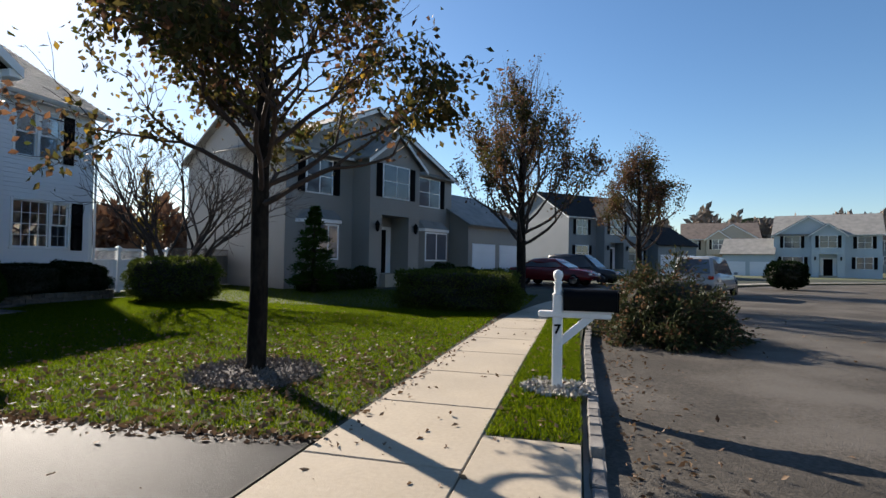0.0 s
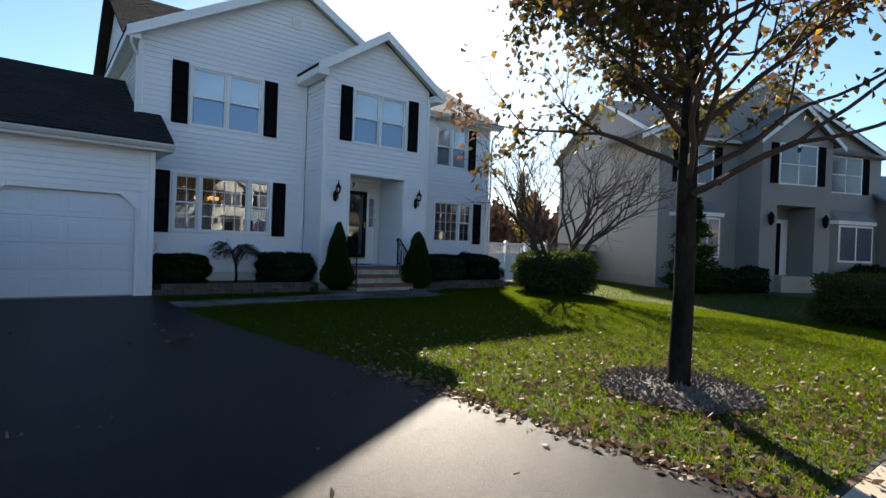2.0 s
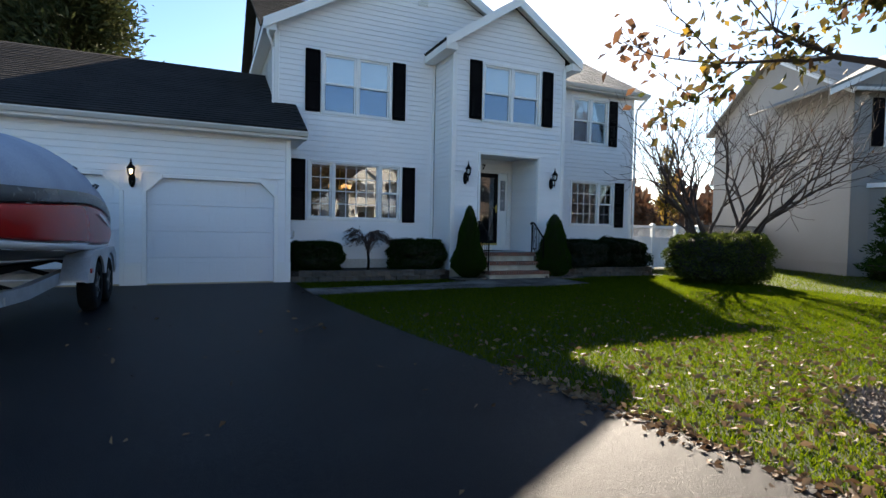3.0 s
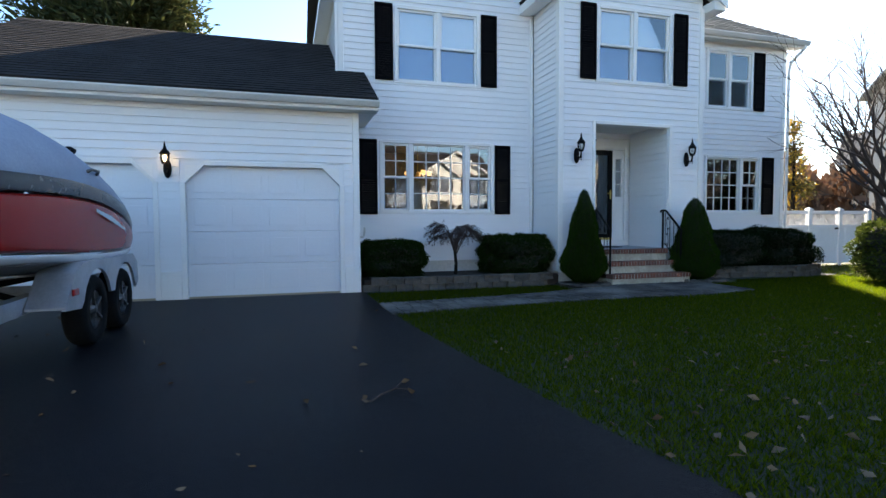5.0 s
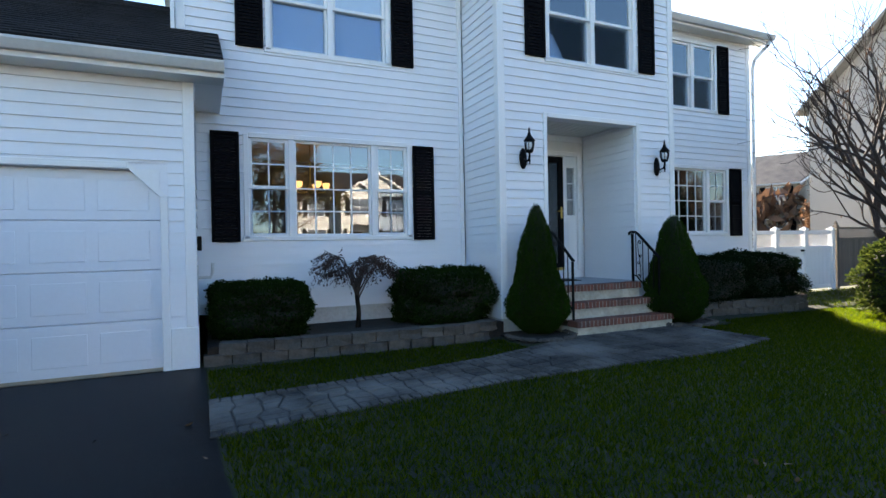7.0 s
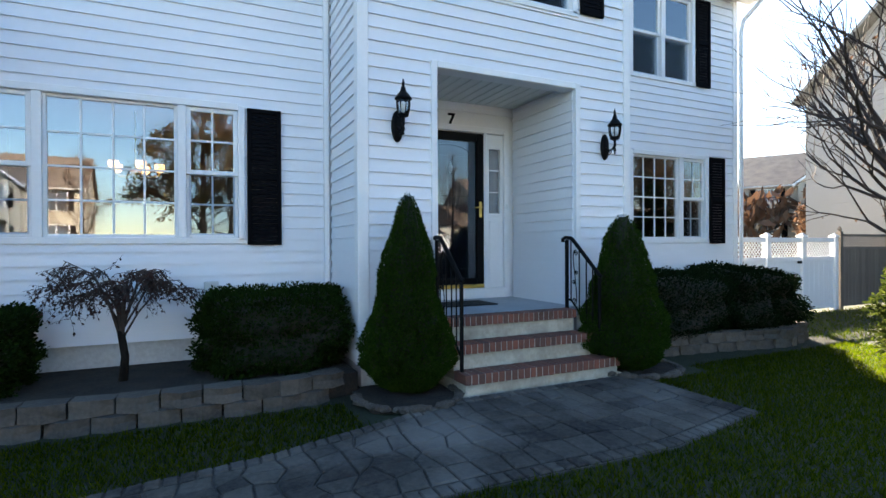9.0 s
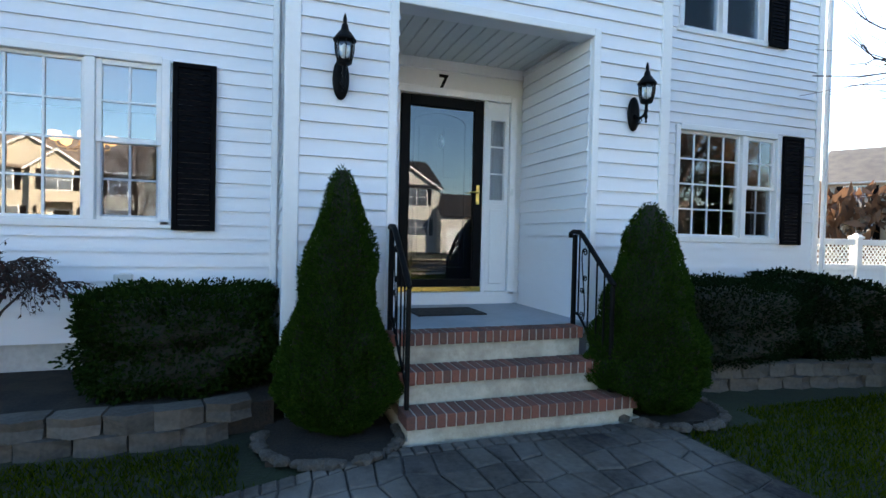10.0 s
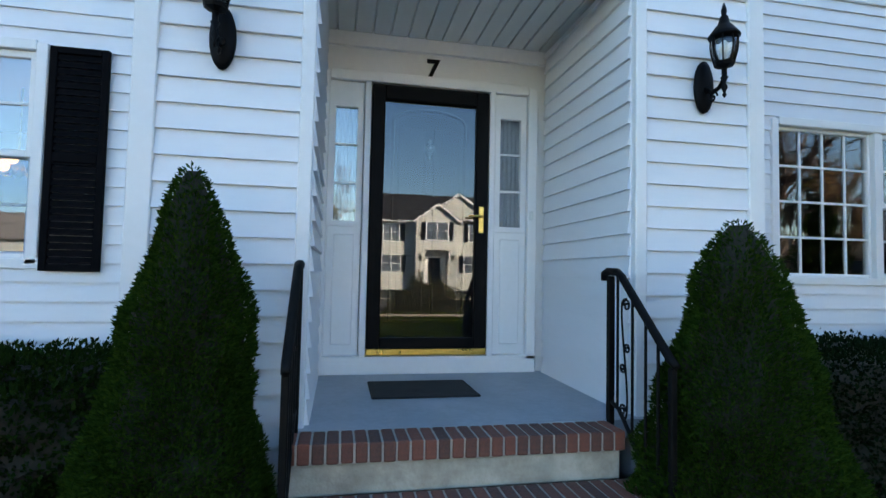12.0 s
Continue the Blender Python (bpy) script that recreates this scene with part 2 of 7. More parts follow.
def box(bm, x0, x1, y0, y1, z0, z1, bevel=0.0):
    """A box, its long edges broken by a small bevel."""
    r = bmesh.ops.create_cube(bm, size=1, matrix=Matrix.Translation(((x0 + x1) / 2, (y0 + y1) / 2, (z0 + z1) / 2)) @ Matrix.Diagonal((abs(x1 - x0), abs(y1 - y0), abs(z1 - z0), 1)))
    if bevel:
        es = list({e for v in r["verts"] for e in v.link_edges})
        bmesh.ops.bevel(bm, geom=es, offset=bevel, segments=1, affect="EDGES", clamp_overlap=True)
    return bm


def B(*a, bevel=0.0):
    return box(bmesh.new(), *a, bevel=bevel)


def hull(bm, rings, close=True, caps=True, turn=True):
    """Skins a row of rings that all have the same number of points."""
    vs = [[bm.verts.new(p) for p in ring] for ring in rings]
    n, made = len(vs[0]), []
    for a, b in zip(vs, vs[1:]):
        for i in range(n if close else n - 1):
            j = (i + 1) % n
            made.append(bm.faces.new((a[i], a[j], b[j], b[i])))
    if caps and close:
        made.append(bm.faces.new(vs[0][::-1]))
        made.append(bm.faces.new(vs[-1]))
    if turn:
        bmesh.ops.recalc_face_normals(bm, faces=made)
    return bm


def poly(bm, pts, z0, z1):
    """A flat slab over an outline in the plan."""
    return hull(bm, [[(x, y, z0) for x, y in pts], [(x, y, z1) for x, y in pts]])


def prism_x(bm, pts, x0, x1):
    """A slab over an outline of (y, z), from x0 to x1."""
    return hull(bm, [[(x0, y, z) for y, z in pts], [(x1, y, z) for y, z in pts]])


def lathe(bm, profile, at, sides=12):
    x, y, z = at
    return hull(bm, [[(x + r * math.cos(2 * math.pi * i / sides), y + r * math.sin(2 * math.pi * i / sides), z + h) for i in range(sides)] for r, h in profile])


def tube(bm, pts, radii, sides=6):
    """A round bar along a line; one radius, or one for each point."""
    pts = [Vector(p) for p in pts]
    if isinstance(radii, (int, float)):
        radii = [radii] * len(pts)
    rings = []
    for i, p in enumerate(pts):
        d = (pts[min(i + 1, len(pts) - 1)] - pts[max(i - 1, 0)]).normalized()
        a = d.orthogonal().normalized() if not rings else (prev - d * prev.dot(d)).normalized()
        prev = a
        b = d.cross(a)
        rings.append([p + (a * math.cos(2 * math.pi * k / sides) + b * math.sin(2 * math.pi * k / sides)) * radii[i] for k in range(sides)])
    return hull(bm, rings, turn=False)


def slanted(bm, a, b, c, d, t):
    """A slab of thickness t under the four corners of a slope."""
    q = [Vector(p) for p in (a, b, c, d)]
    n = (q[1] - q[0]).cross(q[3] - q[0]).normalized()
    if n.z < 0:
        n = -n
    return hull(bm, [[p - n * t for p in q], q])


def raw_mesh(name, verts, faces, material, parent=None, label="", category="", kind=""):
    me = bpy.data.meshes.new(name)
    me.from_pydata(verts, [], faces)
    me.materials.append(material)
    ob = new(name, me)
    ob.parent = parent
    return tagged(ob, label, category, "", kind)


def leaf_cloud(name, pts, dirs, size, material, parent=None, label="", category="", kind="", slim=0.55, seed=0):
    """Many small folded leaves, each a bent pair of triangles, at the given places."""
    rng = np.random.default_rng(seed)
    p = np.asarray(pts, float)
    if parent:
        p = p - np.array(where(parent))
    n = len(p)
    d = np.asarray(dirs, float) + rng.normal(0, 0.55, (n, 3))
    d /= np.linalg.norm(d, axis=1)[:, None]
    s = np.cross(d, rng.normal(0, 1, (n, 3)))
    s /= np.linalg.norm(s, axis=1)[:, None]
    u = np.cross(s, d)
    k = (size * rng.uniform(0.6, 1.35, n))[:, None]
    v = np.empty((n, 4, 3))
    v[:, 0] = p
    v[:, 1] = p + d * k * 0.5 + s * k * slim * 0.5 + u * k * 0.12
    v[:, 2] = p + d * k
    v[:, 3] = p + d * k * 0.5 - s * k * slim * 0.5 + u * k * 0.12
    i = np.arange(n)[:, None] * 4
    f = np.concatenate([i + [0, 1, 2], i + [0, 2, 3]], axis=0)
    me = bpy.data.meshes.new(name)
    me.vertices.add(n * 4)
    me.vertices.foreach_set("co", v.reshape(-1))
    me.loops.add(len(f) * 3)
    me.loops.foreach_set("vertex_index", f.reshape(-1).astype(np.int32))
    me.polygons.add(len(f))
    me.polygons.foreach_set("loop_start", np.arange(0, len(f) * 3, 3, dtype=np.int32))
    me.update(calc_edges=True)
    me.materials.append(material)
    ob = new(name, me)
    ob.parent = parent
    return tagged(ob, label, category, "", kind)


# ---- ground, street, pavement, drive, lawns ----
def curve_points(knots, n=8):
    """A smooth line through knots (Catmull-Rom)."""
    k = [Vector(p) for p in knots]
    k = [k[0] * 2 - k[1]] + k + [k[-1] * 2 - k[-2]]
    out = []
    for a, b, c, d in zip(k, k[1:], k[2:], k[3:]):
        for i in range(n):
            t = i / n
            out.append(0.5 * ((2 * b) + (c - a) * t + (2 * a - 5 * b + 4 * c - d) * t * t + (3 * b - a - 3 * c + d) * t ** 3))
    out.append(k[-2])
    return out


def shifted(line, d):
    """The line moved d to its right."""
    out = []
    for i, p in enumerate(line):
        t = (line[min(i + 1, len(line) - 1)] - line[max(i - 1, 0)]).normalized()
        out.append(Vector((p.x + t.y * d, p.y - t.x * d)))
    return out


def strip(bm, left, right, z):
    a = [bm.verts.new((p.x, p.y, z)) for p in left]
    b = [bm.verts.new((p.x, p.y, z)) for p in right]
    for i in range(len(a) - 1):
        bm.faces.new((a[i], b[i], b[i + 1], a[i + 1]))
    return bm


KERB_LINE = curve_points([(0.47, -40), (0.47, -5), (0.47, 4), (0.5, 9), (0.75, 13), (1.5, 17.5), (3.2, 23), (6, 29), (10.5, 36), (18, 44), (32, 54), (60, 68), (110, 88)])
ROAD_Z = -0.11
bm = bmesh.new()
r = 900
q = [bm.verts.new(p) for p in ((-r, -r, -0.16), (r, -r, -0.16), (r, r, -0.16), (-r, r, -0.16))]
bm.faces.new(q)
structure("ground", bm, M_GROUND, "grassy open ground reaching the horizon", "ground")
structure("road", strip(bmesh.new(), shifted(KERB_LINE, 0.0), shifted(KERB_LINE, 9.6), ROAD_Z), M_ASPHALT, "worn grey asphalt residential street with scattered leaves", "road")

# lawns: slabs with their top at 0
DRIVE_EDGE = [(-1.5, 2.98), (-2.6, 2.86), (-4.0, 2.72), (-5.5, 2.5), (-7.0, 2.26), (-8.6, 2.08), (-10.2, 1.92), (-11.8, 1.84), (-13.3, 1.82)]
WALK_L = shifted(KERB_LINE, -1.96)
far_l = [(p.x, p.y) for p in WALK_L if 3.0 < p.y < 60]
structure("lawn", poly(bmesh.new(), DRIVE_EDGE[::-1] + far_l + [(-60, 60), (-60, 1.82)], -0.16, -0.012), M_LAWN, "front lawn of short green grass strewn with dead leaves", "lawn")
structure("side_lawn", poly(bmesh.new(), [(-60, -30), (-1.5, -30), (-1.5, -5.2), (-14.0, -5.2), (-14.0, -4.6), (-60, -4.6)], -0.16, -0.012), M_LAWN, "lawn beyond the driveway", "lawn")
pairs = [(a, b) for a, b in zip(shifted(KERB_LINE, -0.84), shifted(KERB_LINE, -0.13)) if 4.0 <= b.y < 70]
pairs.insert(0, (Vector((-0.37, 3.45)), Vector((0.34, 3.45))))
bm = hull(bmesh.new(), [[(a.x, a.y, -0.16), (b.x, b.y, -0.16), (b.x, b.y, -0.008), (a.x, a.y, -0.008)] for a, b in pairs])
structure("verge", bm, M_LAWN, "narrow grass verge between pavement and kerb", "lawn")
right_lawn = shifted(KERB_LINE, 11.3)
structure("lawn_opposite", poly(bmesh.new(), [(p.x, p.y) for p in right_lawn] + [(140, -40)], -0.16, -0.02), M_LAWN, "lawns on the other side of the street", "lawn")
structure("pavement_opposite", strip(bmesh.new(), shifted(KERB_LINE, 9.75), shifted(KERB_LINE, 11.3), -0.015), M_CONC, "concrete pavement across the street", "pavement")

# the driveway: sealed asphalt between garage and pavement
structure("driveway", poly(bmesh.new(), DRIVE_EDGE + [(-13.3, -5.2), (-1.5, -5.2)], -0.16, 0.0), M_DRIVE, "black sealed asphalt driveway with a few fallen leaves", "driveway")

# ---- the house ----
HX, BX, GX, RX = -14.66, -13.53, -13.31, -14.84       # fronts: main wall, porch bay, garage, door recess
HL, HR, HB = 1.57, 12.74, -24.6
BL, BR = 5.72, 9.13
EAVE = 5.72
house = thing("house", (-18, 6, 0), "white vinyl-sided two-storey suburban house with black shutters", "house")
COURSE = 0.127


def wall_core(bm, x0, x1, y0, y1, z0, z1, openings):
    """A wall between x0 and x1 that leaves real holes for the openings (y0, y1, z0, z1)."""
    zs = sorted({z0, z1, *[o[2] for o in openings], *[o[3] for o in openings]})
    zs = [z for z in zs if z0 <= z <= z1]
    for a, b in zip(zs, zs[1:]):
        for c, d in free_spans(y0, y1, a, b, openings):
            box(bm, x0, x1, c, d, a, b)
    return bm


def free_spans(y0, y1, a, b, openings):
    spans, mid = [], (a + b) / 2
    cur = y0
    for o in sorted(openings):
        if o[2] < mid < o[3] and o[1] > y0 and o[0] < y1:
            if o[0] > cur:
                spans.append((cur, o[0]))
            cur = max(cur, o[1])
    if cur < y1:
        spans.append((cur, y1))
    return spans


def clapboards(wall, x, y0, y1, z0, z1, openings, top=None, sign=1, axis="x"):
    """Lapped boards on a wall that faces +x (axis x) or along y (axis y): every board is a piece of its own.
    top(z) narrows the span below a gable."""
    base = where(wall)
    n = int(math.ceil((z1 - z0) / COURSE - 0.02))
    for i in range(n):
        c0 = z0 + i * COURSE
        c1 = min(c0 + COURSE, z1)
        cuts = sorted({c0, c1, *[z for o in openings for z in o[2:4] if c0 + 0.004 < z < c1 - 0.004]})
        for a, b in zip(cuts, cuts[1:]):
            for s, e in free_spans(y0, y1, a, b, openings):
                if e - s < 0.02:
                    continue
                pa = 0.023 - 0.020 * (a - c0) / COURSE
                pb = 0.023 - 0.020 * (b - c0) / COURSE
                sa, ea, sb, eb = s, e, s, e
                if top:
                    la, ra = top(a)
                    lb, rb = top(b)
                    sa, ea, sb, eb = max(s, la), min(e, ra), max(s, lb), min(e, rb)
                    if ea - sa < 0.02:
                        continue
                    if eb < sb:
                        sb = eb = (sb + eb) / 2
                prof = [(sa, ea, a, 0.0), (sa, ea, a, pa), (sb, eb, b, pb), (sb, eb, b, 0.0)]
                bm2 = bmesh.new()
                if axis == "x":
                    hull(bm2, [[(x + sign * p, u, z) for u, _, z, p in prof], [(x + sign * p, v, z) for _, v, z, p in prof]])
                else:
                    hull(bm2, [[(u, x + sign * p, z) for u, _, z, p in prof], [(v, x + sign * p, z) for _, v, z, p in prof]])
                bmesh.ops.translate(bm2, verts=bm2.verts, vec=-base)
                ob = new("clapboard", mesh_of("clapboard", bm2, M_SIDING))
                ob.parent = wall


# openings (y0, y1, z0, z1)
W_DIN = (2.36, 4.77, 1.42, 2.86)      # dining room triple
W_UPL = (2.68, 4.46, 4.04, 5.53)      # upper left double
W_UPM = (6.56, 8.32, 4.04, 5.52)      # over the porch
W_LIV = (10.3, 12.0, 1.42, 2.81)      # living room pair
W_UPR = (10.3, 11.69, 3.97, 5.38)     # upper right double
PORCH = (6.54, 8.31, 0.0, 3.175)
FND = 0.42                            # top of the foundation

walls = {}
wall = part("wall", wall_core(bmesh.new(), HX - 0.16, HX - 0.006, HL, BL, FND, 8.0, [W_DIN, W_UPL]), M_SIDING, house)
walls["left"] = wall
# the front gable over the left block
GPY, GPZ, GSL = 5.38, 8.17, 0.56
walls["gable"] = part("gable_wall", prism_x(bmesh.new(), [(BL + 0.01, EAVE), (BR, EAVE), (BR, GPZ - (BR - GPY) * GSL), (BL + 0.01, GPZ - (BL - GPY) * GSL)], HX - 0.16, HX - 0.006), M_SIDING, house)
walls["right"] = part("wall", wall_core(bmesh.new(), HX - 0.16, HX - 0.006, BR, HR, FND, EAVE, [W_LIV, W_UPR]), M_SIDING, house)
walls["bay"] = part("wall", wall_core(bmesh.new(), BX - 0.16, BX - 0.006, BL, BR, 0.2, EAVE, [W_UPM, PORCH]), M_SIDING, house)
PKY, PKZ, PSL = 7.43, 7.08, 0.66
walls["baygable"] = part("gable_wall", prism_x(bmesh.new(), [(BL, EAVE), (BR, EAVE), (BR, PKZ - (BR - PKY) * PSL), (PKY, PKZ), (BL, PKZ - (PKY - BL) * PSL)], BX - 0.16, BX - 0.006), M_SIDING, house)


# trim the left wall's top to the gable: replace the plain top by a slope
bm = wall_core(bmesh.new(), HX - 0.16, HX - 0.006, HL, BL, FND, EAVE, [W_DIN, W_UPL])
prism_x(bm, [(HL, EAVE), (BL, EAVE), (BL, GPZ - (BL - GPY) * GSL), (GPY, GPZ), (HL, GPZ - (GPY - HL) * GSL)], HX - 0.16, HX - 0.006)
me = walls["left"].data
bmesh.ops.translate(bm, verts=bm.verts, vec=-where(house))
bm.to_mesh(me)
bm.free()


def gable_span(peak_y, peak_z, slope, lo, hi):
    return lambda z: (max(lo, peak_y - (peak_z - z) / slope), min(hi, peak_y + (peak_z - z) / slope))


clapboards(walls["left"], HX, HL + 0.09, BL - 0.09, FND, GPZ - 0.1, [W_DIN, W_UPL], gable_span(GPY, GPZ, GSL, HL + 0.09, BL + 1))
clapboards(walls["gable"], HX, BL - 0.09, BR, EAVE + 0.55, GPZ - 0.1, [], gable_span(GPY, GPZ, GSL, BL - 0.09, BR))
clapboards(walls["right"], HX, BR + 0.06, HR - 0.09, FND, EAVE - 0.08, [W_LIV, W_UPR])
clapboards(walls["bay"], BX, BL + 0.09, BR - 0.08, 0.3, EAVE - 0.02, [W_UPM, (PORCH[0] - 0.07, PORCH[1] + 0.07, 0, 3.245)])
clapboards(walls["baygable"], BX, BL + 0.09, BR - 0.08, EAVE - 0.02, PKZ - 0.06, [], gable_span(PKY, PKZ, PSL, BL + 0.09, BR - 0.08))
# the bay's cheek towards the garage, and its other cheek
cheek = part("wall", B(HX, BX - 0.17, BL + 0.006, BL + 0.15, 0.2, EAVE), M_SIDING, house)
clapboards(cheek, BL, HX + 0.06, BX - 0.05, 0.3, EAVE - 0.1, [], None, -1, "y")
cheek = part("wall", B(HX, BX - 0.17, BR - 0.15, BR - 0.006, 0.2, EAVE), M_SIDING, house)
# side, back walls and floors that close the house
part("side_wall", prism_y := hull(bmesh.new(), [[(x, y, z) for x, z in ((HX - 0.17, 0), (HX - 0.17, EAVE), (-19.6, 8.5), (HB, EAVE), (HB, 0))] for y in (HR - 0.15, HR - 0.006)]), M_SIDING, house)
side = part("side_wall", hull(bmesh.new(), [[(x, y, z) for x, z in ((HX - 0.17, 0), (HX - 0.17, EAVE), (-19.6, 8.5), (HB, EAVE), (HB, 0))] for y in (HL + 0.006, HL + 0.15)]), M_SIDING, house)
clapboards(side, HL, -19.0, HX - 0.08, 3.1, EAVE + 0.1, [], None, -1, "y")
part("back_wall", B(HB, HB + 0.15, HL, HR, 0, EAVE), M_SIDING, house)
part("interior_floor", B(HB + 0.2, HX - 0.17, HL + 0.2, HR - 0.2, 0.5, 0.62), M_FLOORIN, house)
part("interior_ceiling", B(HB + 0.2, HX - 0.17, HL + 0.2, HR - 0.2, 3.15, 3.3), M_BLIND, house)
part("interior_wall", B(-18.7, -18.55, HL + 0.2, HR - 0.2, 0.62, 3.15), M_ROOM, house)
part("interior_wall", B(-18.5, HX - 0.18, 5.9, 6.0, 0.62, 3.15), M_ROOM, house)
part("interior_wall", B(-18.5, HX - 0.18, 8.9, 9.0, 0.62, 3.15), M_ROOM, house)
part("interior_wall", B(-18.7, -18.55, HL + 0.2, HR - 0.2, 3.3, 5.7), M_ROOM, house)
part("interior_wall", B(HB + 0.2, HX - 0.17, HL + 0.2, HR - 0.2, 5.7, 5.75), M_ROOM, house)

# foundation
part("foundation", B(HX - 0.15, HX - 0.03, HL + 0.3, BL, -0.1, FND), M_FOUND, house)
part("foundation", B(HX - 0.15, HX - 0.03, BR, HR - 0.02, -0.1, FND), M_FOUND, house)
part("foundation", B(BX - 0.14, BX - 0.03, BL + 0.02, PORCH[0], -0.1, 0.3), M_FOUND, house)
part("foundation", B(BX - 0.14, BX - 0.03, PORCH[1], BR - 0.02, -0.1, 0.3), M_FOUND, house)
part("foundation", B(HX, BX - 0.14, BL + 0.02, BL + 0.14, -0.1, 0.2), M_FOUND, house)

# corner posts and boards
for x0, x1, y0, y1, z0, z1 in ((HX - 0.05, HX + 0.03, HR - 0.09, HR + 0.02, FND, EAVE), (HX - 0.1, HX + 0.03, HL - 0.02, HL + 0.09, 3.2, EAVE + 0.1),
                               (BX - 0.09, BX + 0.03, BL - 0.022, BL + 0.09, 0.22, EAVE), (BX - 0.05, BX + 0.03, BR - 0.08, BR + 0.03, 0.22, EAVE),
                               (HX, HX + 0.05, BL - 0.09, BL - 0.03, 0.3, EAVE), (HX, HX + 0.03, BR + 0.0, BR + 0.06, FND, EAVE),
                               (BX - 0.01, BX + 0.032, PORCH[0] - 0.07, PORCH[0], 0.2, 3.245), (BX - 0.01, BX + 0.032, PORCH[1], PORCH[1] + 0.07, 0.2, 3.245),
                               (BX - 0.01, BX + 0.034, PORCH[0], PORCH[1], 3.175, 3.245)):
    part("corner_trim", B(x0, x1, y0, y1, z0, z1, bevel=0.006), M_TRIM, house)

# ---- roofs ----
def roof_slab(name, a, b, c, d, material=M_ROOF, t=0.05, rows=True, label=""):
    """A slope with courses of shingles; a and b are the ends of the eave, c and d those of the ridge."""
    ob = part(name, slanted(bmesh.new(), a, b, c, d, t), material, house, label)
    return ob


def shingles(a, b, c, d, material, parent, tab=0.32, row=0.145):
    """Overlapping tabs, course by course, up a slope; one joined mesh."""
    a, b, c, d = (Vector(p) - where(parent) for p in (a, b, c, d))
    n = (b - a).cross(d - a).normalized()
    n = n if n.z > 0 else -n
    rows = max(1, int(((c + d) / 2 - (a + b) / 2).length / row))
    vs, fs = [], []
    rng = random.Random(3)
    for i in range(rows):
        p0, p1 = a.lerp(d, i / rows), b.lerp(c, i / rows)
        q0, q1 = a.lerp(d, (i + 1.15) / rows), b.lerp(c, (i + 1.15) / rows)
        m = max(1, int((p1 - p0).length / tab))
        for k in range(m):
            u0, u1 = max(0.0, (k - 0.5 * (i % 2)) / m), min(1.0, (k + 0.96 - 0.5 * (i % 2)) / m)
            h = 0.012 + rng.uniform(0, 0.006)
            k0 = len(vs)
            for p, o in ((p0.lerp(p1, u0), 0), (p0.lerp(p1, u1), 0), (p0.lerp(p1, u1), h), (p0.lerp(p1, u0), h), (q0.lerp(q1, u1), 0.001), (q0.lerp(q1, u0), 0.001)):
                vs.append(p + n * o)
            fs += [(k0, k0 + 1, k0 + 2, k0 + 3), (k0 + 3, k0 + 2, k0 + 4, k0 + 5)]
    return raw_mesh("shingles", vs, fs, material, parent, "", "", "stuff")


def pitched(name, a, b, c, d, material=M_ROOF):
    r_ = roof_slab(name, a, b, c, d, material)
    shingles(a, b, c, d, material, r_)
    return r_


OV = 0.32
RZ = EAVE + 0.16                                  # roof top at the wall's face
main_ridge = (-19.6, 8.75)
ms = (main_ridge[1] - RZ) / (HX - main_ridge[0])   # slope of the main roof
ex, ez = HX + OV, RZ - ms * OV
# right stretch of the front slope, in a paler grey than the rest
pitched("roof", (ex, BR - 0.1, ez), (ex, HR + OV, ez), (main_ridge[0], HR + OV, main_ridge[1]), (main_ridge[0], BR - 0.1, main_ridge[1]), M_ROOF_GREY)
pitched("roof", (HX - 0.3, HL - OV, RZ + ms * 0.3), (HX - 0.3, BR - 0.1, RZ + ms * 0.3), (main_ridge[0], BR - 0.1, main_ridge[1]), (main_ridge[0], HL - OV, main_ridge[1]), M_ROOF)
roof_slab("roof", (HB - OV, HL - OV, EAVE), (HB - OV, HR + OV, EAVE), (main_ridge[0], HR + OV, main_ridge[1]), (main_ridge[0], HL - OV, main_ridge[1]))
# front gable roof
gx = HX + 0.3
zl = GPZ + 0.12
pitched("gable_roof", (gx, HL - 0.3, zl - (GPY - HL + 0.3) * GSL), (-19.0, HL - 0.3, zl - (GPY - HL + 0.3) * GSL), (-19.0, GPY, zl), (gx, GPY, zl))
pitched("gable_roof", (gx, BR + 0.3, zl - (BR + 0.3 - GPY) * GSL), (-19.0, BR + 0.3, zl - (BR + 0.3 - GPY) * GSL), (-19.0, GPY, zl), (gx, GPY, zl))
# bay gable roof
px_ = BX + 0.3
zb = PKZ + 0.14
PL, PR = BL - 0.34, BR + 0.34
pitched("bay_roof", (px_, PL, zb - (PKY - PL) * PSL), (-16.6, PL, zb - (PKY - PL) * PSL), (-16.6, PKY, zb), (px_, PKY, zb))
pitched("bay_roof", (px_, PR, zb - (PR - PKY) * PSL), (-16.6, PR, zb - (PR - PKY) * PSL), (-16.6, PKY, zb), (px_, PKY, zb))


def rake(x, ya, za, yb, zb_, w=0.17, t=0.03, name="rake_board"):
    part(name, prism_x(bmesh.new(), [(ya, za + 0.018), (yb, zb_ + 0.018), (yb, zb_ - 0.055 - w), (ya, za - 0.055 - w)], x - t, x), M_TRIM, house)
    part("soffit", hull(bmesh.new(), [[(xx, ya, za - 0.075), (xx, yb, zb_ - 0.075), (xx, yb, zb_ - 0.09), (xx, ya, za - 0.09)] for xx in (x - 0.33, x - t - 0.001)]), M_SOFFIT, house)


